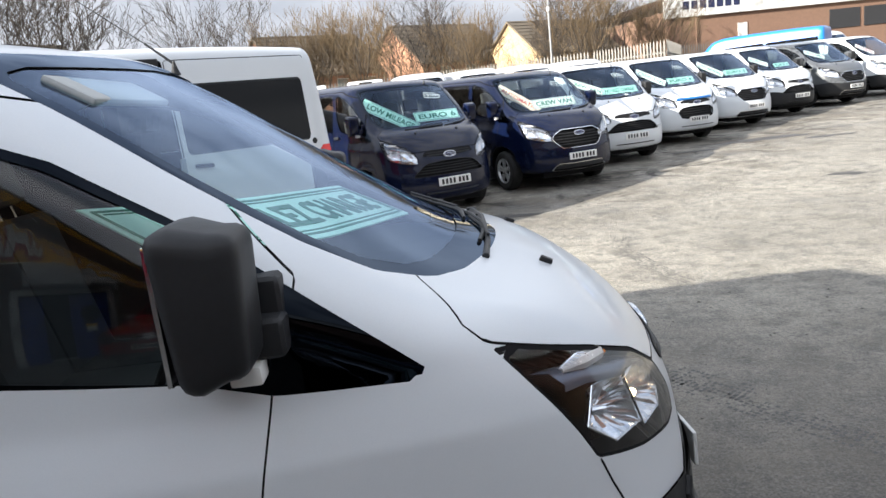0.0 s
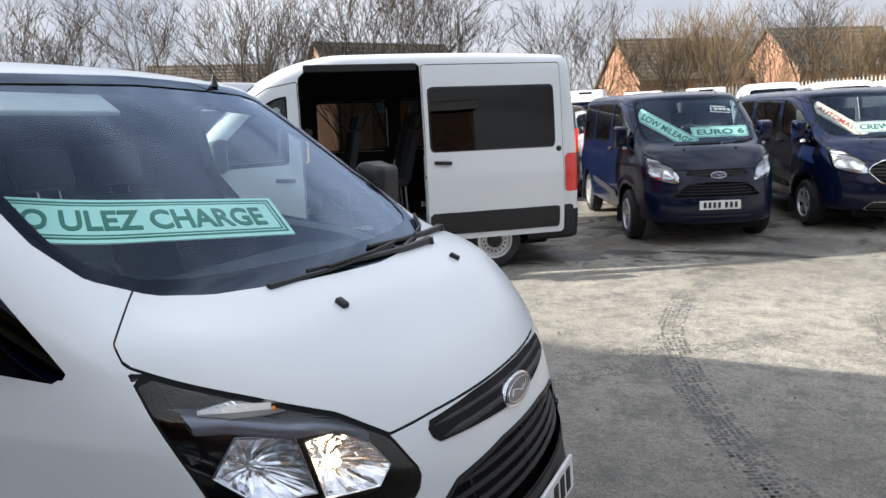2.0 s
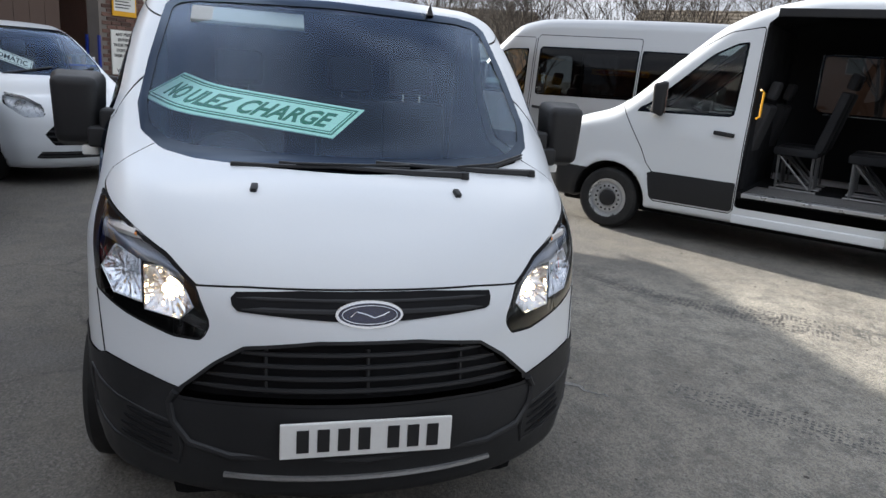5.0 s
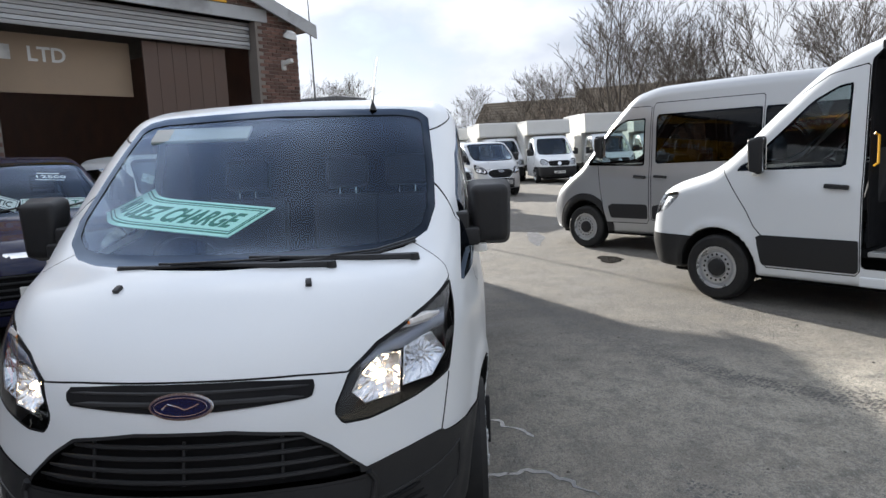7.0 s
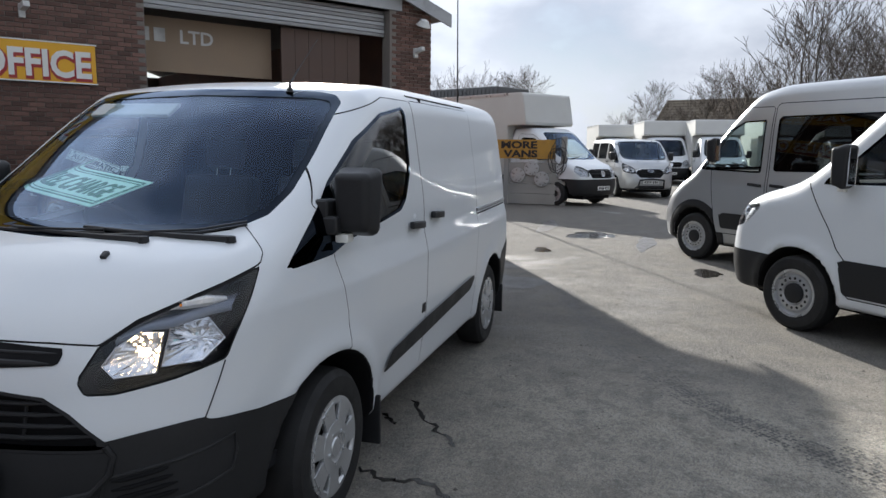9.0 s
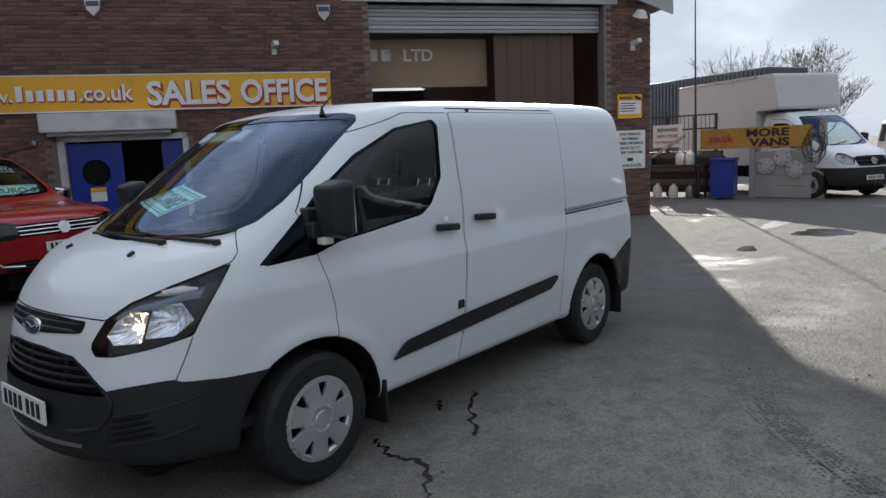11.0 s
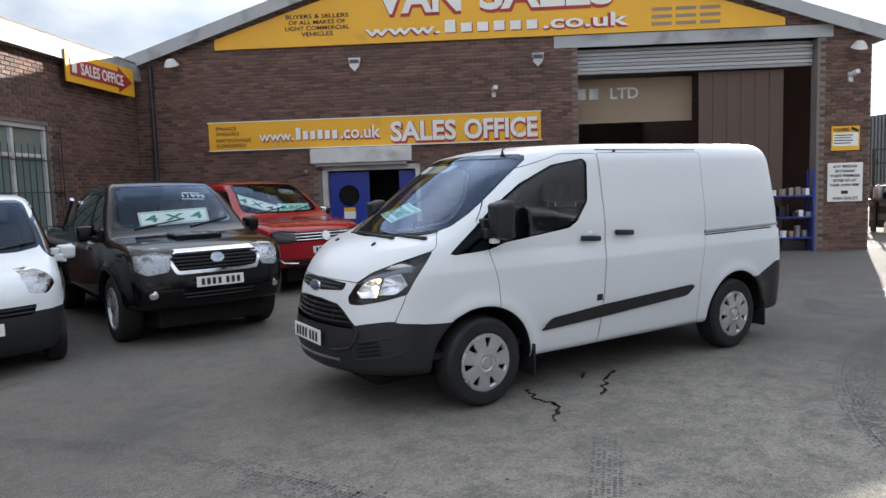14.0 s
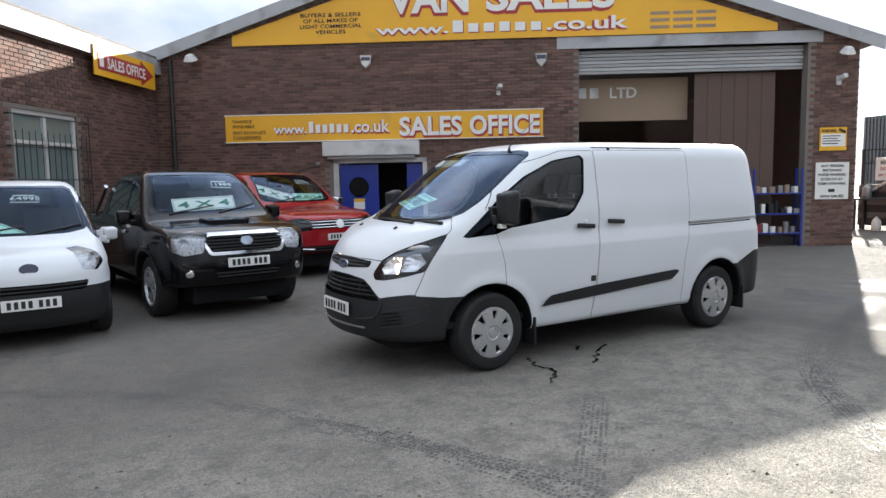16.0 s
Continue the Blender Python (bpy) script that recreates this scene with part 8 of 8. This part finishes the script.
for z in (0.3, 1.1, 1.9, 2.28):
    part("gate_rail", box(-3.1, -0.9, 0.31, 0.35, z - 0.02, z + 0.02), IRON, gt)
for k in range(18):
    part("gate_rod", tube([(-3.0 + k * 0.12, 0.33, 0.3), (-3.0 + k * 0.12, 0.33, 2.28)], 0.008, 5), IRON, gt)
bw = part("notice", box(-2.72, -1.85, 0.27, 0.29, 1.40, 2.05, 0.003), CARDW, gt, "white beware of the dog notice")
for k, (tx, w) in enumerate((("BEWARE", 0.62), ("DOG LOOSE", 0.62), ("ON THE PREMISES", 0.72))):
    words(tx, 0.10 - 0.015 * k, INK if k == 0 else REDINK, bw, "lettering", pose(-2.28 - w / 2, 0.266, 1.86 - 0.17 * k, 90, 0, 0), width=w, bold=0.02)
lo_ = thing("scrap_trailer", "dark boarded trailer bed with a ramp behind a gate", "trailer", GATE)
part("trailer_side", box(-3.05, -0.62, 0.06, 0.14, 0.12, 1.28, 0.01), IRON, lo_, "dark boarded trailer side")
for k in range(6):
    part("board", box(-3.04, -0.63, 0.045, 0.06, 0.14 + 0.19 * k, 0.31 + 0.19 * k, 0.006), GREYP if k % 2 else IRON, lo_)
part("ramp", moved(box(0, 1.5, -0.04, 0.04, -0.04, 0.04, 0.01), pose(-2.9, -0.02, 0.95, 0, -32, 0)), ALLOY, lo_, "silver ramp rail")
for k in range(5):
    part("tyre", moved(lathe([(0.20, -0.09), (0.31, -0.09), (0.33, -0.05), (0.33, 0.05), (0.31, 0.09), (0.20, 0.09), (0.20, -0.09)], 20, "z"), pose(-2.75 + 0.42 * k, 0.6, 1.02 + 0.05 * (k % 2), 0, 12 * (k % 3 - 1), 0)), RUBBER, lo_, "old tyre", True)
wbn = thing("work_bench", "cluttered low metal bench beside a gate", "bench", GATE @ pose(-1.95, -0.25, 0))
part("bench_top", box(-1.0, 1.0, -0.3, 0.3, 0.86, 0.92, 0.01), IRON, wbn)
for x in (-0.9, 0.9):
    for y in (-0.24, 0.24):
        part("bench_leg", box(x - 0.03, x + 0.03, y - 0.03, y + 0.03, 0, 0.86), IRON, wbn)
random.seed(11)
for k, (x, y, z, mm) in enumerate(((0.55, 0, 0.92, CARDW), (0.25, 0.05, 0.92, CARDW), (-0.35, -0.1, 0.0, CARDW), (0.15, -0.15, 0.0, CARDW), (-0.75, 0.1, 0.92, STEEL), (0.6, -0.1, 0.0, STEEL))):
    jc = thing("plastic_drum", "white plastic fluid drum beside the gate bench", "container", GATE @ pose(-1.95 + x, -0.25 + y, z), "drums by the gate")
    part("drum", lathe([(0.001, 0), (0.11, 0), (0.12, 0.03), (0.12, 0.25), (0.09, 0.32), (0.035, 0.36), (0.035, 0.40), (0.001, 0.40)], 16, "z"), mm, jc, "", True)
cab = thing("cable_coil", "loops of dark cable hung on a fence post", "cable", GATE)
random.seed(3)
for k in range(7):
    cx, cz, rx, rz = 1.72 + random.uniform(-0.12, 0.12), 1.35 + random.uniform(-0.12, 0.25), random.uniform(0.12, 0.24), random.uniform(0.22, 0.42)
    part("cable_loop", tube([(cx + rx * math.cos(q / 14 * 6.283), -0.13 - 0.01 * k, cz + rz * math.sin(q / 14 * 6.283)) for q in range(15)], 0.010, 5, False), IRON, cab, "", True)
cont = thing("site_container", "dark grey stacked site container behind the box van", "container", pose(-33.0, -9.0, 0, 0, 0, 64))
part("shell", box(-5, 5, -1.3, 1.3, 1.0, 4.6, 0.03), GREYP, cont)
for k in range(40):
    part("rib", box(-4.9 + k * 0.25, -4.78 + k * 0.25, -1.34, -1.3, 1.1, 4.5), GREYP, cont)
part("plinth", box(-5, 5, -1.3, 1.3, 0, 1.0), GREYP, cont)


# ---- bricks, laid one by one ----
def brick_mesh(w, h):
    v = [(0, 0.014, 0), (w, 0.014, 0), (w, 0.014, h), (0, 0.014, h), (0.004, 0, 0.004), (w - 0.004, 0, 0.004), (w - 0.004, 0, h - 0.004), (0.004, 0, h - 0.004)]
    f = [(4, 5, 6, 7), (0, 1, 5, 4), (1, 2, 6, 5), (2, 3, 7, 6), (3, 0, 4, 7)]
    return v, f


def lay(x0, x1, z1, keep):
    out = []
    for r in range(int(z1 / 0.075)):
        z = 0.005 + r * 0.075
        x = x0 - (0.1125 if r % 2 else 0)
        while x < x1:
            a, b = max(x, x0), min(x + 0.215, x1)
            if b - a > 0.04 and keep(a, b, z, z + 0.065):
                out.append((a, b - a, z))
            x += 0.225
    return out


def front_keep(a, b, z0, z1):
    if z1 > min(gable_z(a), gable_z(b)) - 0.05:
        return False
    return not any(a < h1 and b > h0 and z1 > g0 and z0 < g1 for h0, h1, g0, g1 in HOLES)


def join_bricks(name, rows, parent, turn):
    V, Fs = [], []
    for a, w, z in rows:
        v, f = brick_mesh(w, 0.065)
        o, dy = len(V), 0.004 * random.random()
        V += [turn(x + a, y - dy * (y < 0.01), q + z) for x, y, q in v]
        Fs += [tuple(i + o for i in q) for q in f]
    return tagged(place(name, mesh_of(name, V, Fs, BRICK), parent, "laid bricks"), kind="stuff")


random.seed(2)
bricks = lay(-8.34, 7.55, 7.2, front_keep)
single = [q for q in bricks if -7.7 < q[0] < -5.2 and 3.25 < q[2] < 4.5 and q[1] > 0.2][:150]
pick = set(single)
full = mesh_of("brick", *brick_mesh(0.215, 0.065), BRICK)
for a, w, z in single:
    place("brick", full, wall, m=Matrix.Translation((a, -0.003 * random.random(), z)))
join_bricks("brickwork", [q for q in bricks if q not in pick], wall, lambda x, y, z: (x, y, z))
sides = lay(-13.9, 0.0, 4.25, lambda a, b, z0, z1: not (a < -3.25 and b > -5.05 and z1 > 0.94 and z0 < 2.93))
single = [q for q in sides if -4.6 < q[0] < -0.6 and 3.0 < q[2] < 3.75 and q[1] > 0.2][:140]
pick = set(single)
for a, w, z in single:
    place("brick", full, side_w, m=Matrix.Translation((-8.350, a, z)) @ Matrix.Rotation(radians(90), 4, "Z"))
join_bricks("brickwork", [q for q in sides if q not in pick], side_w, lambda x, y, z: (-8.350 - y, x, z))

# ---- trees, houses and fences beyond ----
BARK = mat("grey_brown_bark", (0.052, 0.043, 0.036), 0.9, var=0.3, scale=4, local=True)
TWIG = mat("brown_twigs", (0.060, 0.048, 0.038), 0.9, var=0.3, scale=1.0, local=True)
OCHRE = mat("ochre_twigs", (0.15, 0.105, 0.058), 0.9, var=0.3, scale=1.0, local=True)
TILE = mat("brown_roof_tiles", (0.13, 0.105, 0.075), 0.85, var=0.25, scale=1.5, bump=0.3, bump_scale=20)
HOUSE = mat("orange_house_brick", (0.33, 0.175, 0.105), 0.85, var=0.2, scale=3, fine=30)
SANDH = mat("sand_house_brick", (0.50, 0.36, 0.20), 0.85, var=0.15, scale=3, fine=30)
FACTORY = mat("factory_brick", (0.195, 0.115, 0.078), 0.85, var=0.22, scale=6, fine=40)
PALIS = mat("galvanised_palisade", (0.20, 0.19, 0.17), 0.6, 0.2, 0.2)


def branch_mesh(name, segs, material, sides=3):
    """Tapered prisms for rows of (start, end, radius, radius)."""
    a, b = np.array([s[0] for s in segs]), np.array([s[1] for s in segs])
    r0, r1 = np.array([s[2] for s in segs]), np.array([s[3] for s in segs])
    d = b - a
    d /= np.maximum(np.linalg.norm(d, axis=1, keepdims=True), 1e-6)
    ref = np.where(np.abs(d[:, 2:3]) < 0.9, np.array([[0, 0, 1.0]]), np.array([[1.0, 0, 0]]))
    u = np.cross(d, ref)
    u /= np.linalg.norm(u, axis=1, keepdims=True)
    w = np.cross(d, u)
    n = len(segs)
    V = np.zeros((n, 2 * sides, 3))
    for k in range(sides):
        c, s = math.cos(2 * math.pi * k / sides), math.sin(2 * math.pi * k / sides)
        V[:, k] = a + r0[:, None] * (u * c + w * s)
        V[:, sides + k] = b + r1[:, None] * (u * c + w * s)
    F = np.array([(k, (k + 1) % sides, sides + (k + 1) % sides, sides + k) for k in range(sides)])
    faces = (np.arange(n)[:, None, None] * 2 * sides + F[None]).reshape(-1, 4)
    return mesh_of(name, V.reshape(-1, 3), faces, material, True)


def grow(seed, height, stems, levels, spread, twiggy):
    rng = random.Random(seed)
    thick, thin = [], []

    def go(p, d, length, r, level):
        steps = 3 if level < 2 else 2
        q = p
        for k in range(steps):
            d = (d + Vector((rng.uniform(-1, 1), rng.uniform(-1, 1), rng.uniform(-0.25, 0.6))) * (0.12 + 0.05 * level)).normalized()
            e = q + d * length / steps
            ra, rb = r * (1 - 0.22 * k), r * (1 - 0.22 * (k + 1))
            (thick if level < 2 else thin).append((tuple(q), tuple(e), max(ra, 0.011), max(rb, 0.008)))
            q = e
            if level < levels:
                for _ in range(1 if level == 0 and k == 0 else rng.choice((1, 2, 2, 3)) if twiggy else rng.choice((1, 1, 2))):
                    side = Vector((rng.uniform(-1, 1), rng.uniform(-1, 1), rng.uniform(-0.1, 0.5))).normalized()
                    go(q, (d * (1.1 - spread) + side * spread).normalized(), length * rng.uniform(0.5, 0.72), rb * 0.55, level + 1)
        if level < levels:
            go(q, d, length * 0.62, r * 0.42, level + 1)

    for s in range(stems):
        a = rng.uniform(0, 6.28)
        lean = rng.uniform(0.05, 0.38) if stems > 1 else 0.05
        go(Vector((0.3 * math.cos(a) * (stems > 1), 0.3 * math.sin(a) * (stems > 1), 0)), Vector((math.cos(a) * lean, math.sin(a) * lean, 1)).normalized(), height * 0.46, height * 0.0125 if stems > 1 else height * 0.014, 0)
    return thick, thin


def bare_tree(seed, height, stems, levels, spread, twig, m, twiggy=True):
    thick, thin = grow(seed, height, stems, levels, spread, twiggy)
    t = thing("bare_tree", "bare winter tree with fine upright branches", "tree", m, "bare trees")
    place("trunk", branch_mesh("trunk", thick, BARK, 5), t)
    place("crown", branch_mesh("crown", thin, twig, 3), t, "fine bare twigs")
    return t


protos = [bare_tree(1, 9.0, 4, 4, 0.48, TWIG, pose(-31, 19, 0), False), bare_tree(2, 9.5, 3, 4, 0.52, TWIG, pose(-27, 24, 0), False), bare_tree(3, 8.0, 1, 4, 0.55, TWIG, pose(-62, -12, 0)), bare_tree(4, 8.5, 6, 3, 0.42, OCHRE, pose(-4, 44, 0)), bare_tree(6, 8.0, 4, 4, 0.45, TWIG, pose(-36, 15, 0), False)]
random.seed(8)
WOOD = [(-23, 28, 0), (-19.5, 31, 1), (-40, 11, 1), (-25, 31, 4), (-33, 24, 0), (-39, 18, 4), (-44, 12.5, 0), (-15, 37, 1), (-17.5, 34, 4),
        (-9, 44, 0), (-1, 43, 3), (3.5, 46, 1), (6, 43, 3), (10.5, 46, 4), (13.5, 44, 3), (17, 48, 0), (20, 47, 3), (1.5, 49, 0),
        (-58, 6, 2), (-64, 2, 2), (-60, -8, 2), (-55, -14, 0), (-57, 12, 4), (-50, 17, 0), (-66, 9, 1)]
for x, y, k in WOOD:
    s = random.uniform(0.85, 1.1) * (1.25 if -48 < x < -14 else 1.0)
    copy_thing(protos[k], pose(x + random.uniform(-0.8, 0.8), y + random.uniform(-0.8, 0.8), 0, 0, 0, random.uniform(0, 360)) @ Matrix.Diagonal((s, s, s, 1)))

# tangled scrub along the boundary
rng = random.Random(21)
scrub = []
for k in range(1500):
    t = rng.random()
    x, y = -14 + 33 * t + rng.uniform(-1.2, 1.2), 37.5 + 8 * t + rng.uniform(-1.5, 1.5)
    hgt = rng.uniform(1.6, 4.2) * (1.4 if rng.random() < 0.15 else 1)
    p = Vector((x, y, rng.uniform(0, 0.5)))
    d = Vector((rng.uniform(-0.5, 0.5), rng.uniform(-0.5, 0.5), 1)).normalized()
    for q in range(3):
        e = p + d * hgt / 3
        scrub.append((tuple(p), tuple(e), 0.020 - 0.005 * q, 0.015 - 0.005 * q))
        for w in range(2):
            f = e + Vector((rng.uniform(-1, 1), rng.uniform(-1, 1), rng.uniform(0, 0.9))) * hgt * 0.2
            scrub.append((tuple(e), tuple(f), 0.009, 0.005))
        p = e
        d = (d + Vector((rng.uniform(-0.4, 0.4), rng.uniform(-0.4, 0.4), 0))).normalized()
tagged(place("scrub", branch_mesh("scrub", scrub, OCHRE, 3)), "tangled ochre winter scrub along the fence", "scrub", kind="stuff")


def house(label, x, y, turn, length, width, eaves, ridge, brick):
    """A plain gabled house, its ridge along x."""
    hs = thing("house", label, "house", pose(x, y, 0, 0, 0, turn), "houses beyond the fence")
    w = width / 2
    bm = prism([(-w, 0), (w, 0), (w, eaves), (0, ridge), (-w, eaves)], 0, length)
    part("wall", moved(bm, Matrix.Rotation(radians(-90), 4, "Z")), brick, hs)
    for s in (1, -1):
        bm = prism([(0, ridge), (s * (w + 0.35), eaves - 0.35 * (ridge - eaves) / w), (s * (w + 0.35), eaves - 0.35 * (ridge - eaves) / w + 0.18), (0, ridge + 0.18)], -0.25, length + 0.25)
        rf = part("roof", moved(bm, Matrix.Rotation(radians(-90), 4, "Z")), TILE, hs, "brown tiled roof slope")
        for k in range(10):
            f = (k + 0.5) / 10
            yy, zz = s * f * (w + 0.35), ridge + 0.19 - f * (w + 0.35) * (ridge - eaves) / w
            part("tile_course", box(-0.25, length + 0.25, yy - 0.03, yy + 0.03, zz - 0.03, zz + 0.025), TILE, rf)
    for k in range(3):
        xx = length * (0.2 + 0.3 * k)
        wi = part("window", box(xx, xx + 1.1, -w - 0.03, -w + 0.02, eaves - 1.6, eaves - 0.5), WHITEB, hs, "white-framed window")
        part("pane", box(xx + 0.07, xx + 1.03, -w - 0.04, -w - 0.028, eaves - 1.53, eaves - 0.57), OBSCURE, wi)
    return hs


house("orange brick house with a brown tiled roof", -9.5, 55.5, 38, 9.5, 7.5, 5.0, 8.2, HOUSE)
house("orange brick house with a mossy tiled roof", 1.3, 57.0, 36, 9.0, 7.5, 5.0, 8.1, HOUSE)
house("sand-coloured brick house with a tiled roof", 10.9, 56.0, 30, 8.5, 7.0, 4.6, 7.3, SANDH)
house("orange brick house behind the minibus", -23.6, 34.6, 55, 9.0, 7.0, 4.6, 7.4, HOUSE)
house("brown-roofed house beyond the trees", -50, 30, 40, 10.0, 8.0, 4.6, 7.3, HOUSE)
house("long brown-roofed house beyond the trees", -42, 38, 40, 9.0, 8.0, 4.8, 7.6, HOUSE)
house("red brick house with a dark roof far off", -80, 4, 70, 13.0, 9.0, 4.0, 7.0, HOUSE)
house("long house with a dark tiled roof far off", -72, 14, 62, 14.0, 9.0, 4.6, 7.6, HOUSE)

# brick factory with a white fascia
fb_ = thing("factory_building", "long brick factory with a white sign fascia", "building", pose(22.6, 52.5, 0, 0, 0, 8))
part("wall", box(0, 45, 0, 20, 0, 6.6), FACTORY, fb_)
part("fascia", box(-0.3, 45, -0.25, 0, 6.0, 7.5, 0.02), WHITEB, fb_, "white fascia")
part("roof", prism([(-0.5, 7.5), (22, 9.5), (45, 7.5)], -0.2, 20), WHITEB, fb_, "pale shallow gable")
for k in range(7):
    part("letter_bar", box(1.2 + k * 0.72, 1.72 + k * 0.72, -0.27, -0.25, 6.55, 7.15), BADGE, fb_)
part("wall_vent", box(6.0, 6.8, -0.06, 0, 4.2, 5.2), WHITEB, fb_, "white wall vent")
part("rain_pipe", tube([(2.4, -0.08, 0), (2.4, -0.08, 5.9)], 0.07, 8), FACTORY, fb_)
for k in range(3):
    part("window", box(14.2 + 3.2 * k, 17.0 + 3.2 * k, -0.06, 0.02, 4.0, 5.5), IRON, fb_, "dark framed window")

# palisade fence
fen = thing("palisade_fence", "weathered steel palisade fence along the boundary", "fence", Matrix.Translation((0, 0, 0.36)))
pale = mesh_of("pale", [(-0.035, -0.012, 0.1), (0.0, 0.012, 0.1), (0.035, -0.012, 0.1), (-0.035, -0.012, 2.75), (0.0, 0.012, 2.75), (0.035, -0.012, 2.75), (0, 0, 2.9)], [(0, 1, 4, 3), (1, 2, 5, 4), (2, 0, 3, 5), (3, 4, 6), (4, 5, 6), (5, 3, 6)], PALIS)
pts = [Vector((-16.0, 35.0, 0)), Vector((3.0, 34.5, 0)), Vector((10.7, 30.6, 0)), Vector((13.1, 27.8, 0)), Vector((16.6, 35.0, 0)), Vector((24.0, 37.5, 0))]
count = 0
far_pales = []
for a, b in zip(pts, pts[1:]):
    L, d = (b - a).length, (b - a).normalized()
    ang = math.degrees(math.atan2(d.y, d.x))
    for z in (0.5, 2.35):
        part("fence_rail", moved(box(0, L, 0.015, 0.06, z - 0.03, z + 0.03), pose(a.x, a.y, 0, 0, 0, ang)), PALIS, fen)
    for k in range(int(L / 0.16)):
        if count < 300 and a.x > 0:
            place("pale", pale, fen, m=Matrix.Translation(a + d * (k * 0.16 + 0.05)) @ Matrix.Rotation(radians(ang), 4, "Z"))
            count += 1
        else:
            far_pales.append(a + d * (k * 0.16 + 0.05))
    for k in range(int(L / 2.75) + 1):
        p = a + d * k * 2.75
        part("fence_post", moved(box(-0.05, 0.05, 0.06, 0.14, 0, 2.7), pose(p.x, p.y, 0, 0, 0, ang)), PALIS, fen)
V, Fc = [], []
for p in far_pales:
    o = len(V)
    V += [(p.x - 0.035, p.y, 0.1), (p.x + 0.035, p.y, 0.1), (p.x + 0.035, p.y, 2.75), (p.x, p.y, 2.9), (p.x - 0.035, p.y, 2.75)]
    V += [(x, y + 0.02, z) for x, y, z in V[o:o + 5]]
    Fc += [(o, o + 1, o + 2, o + 3, o + 4), (o + 9, o + 8, o + 7, o + 6, o + 5)] + [(o + k, o + (k + 1) % 5, o + 5 + (k + 1) % 5, o + 5 + k) for k in range(5)]
tagged(place("palisade_run", mesh_of("palisade_run", V, Fc, PALIS), fen), kind="stuff")
lampst = thing("floodlight_mast", "tall mast with two floodlights and a camera", "lamp post", pose(9.6, 34.6, 0.4))
part("mast", tube([(0, 0, 0), (0, 0, 6.0)], [0.07, 0.05], 8), STEEL, lampst, "", True)
part("crossbar", box(-0.45, 0.45, -0.03, 0.03, 5.95, 6.02), STEEL, lampst)
for s in (-0.38, 0.38):
    part("floodlight", moved(box(-0.18, 0.18, -0.10, 0.10, -0.13, 0.13, 0.02), pose(s, -0.12, 6.2, 25, 0, 0)), IRON, lampst, "black floodlight")
part("mast_camera", lathe([(0.001, 5.2), (0.09, 5.25), (0.10, 5.4), (0.001, 5.5)], 12, "z"), WHITEB, lampst, "", True)
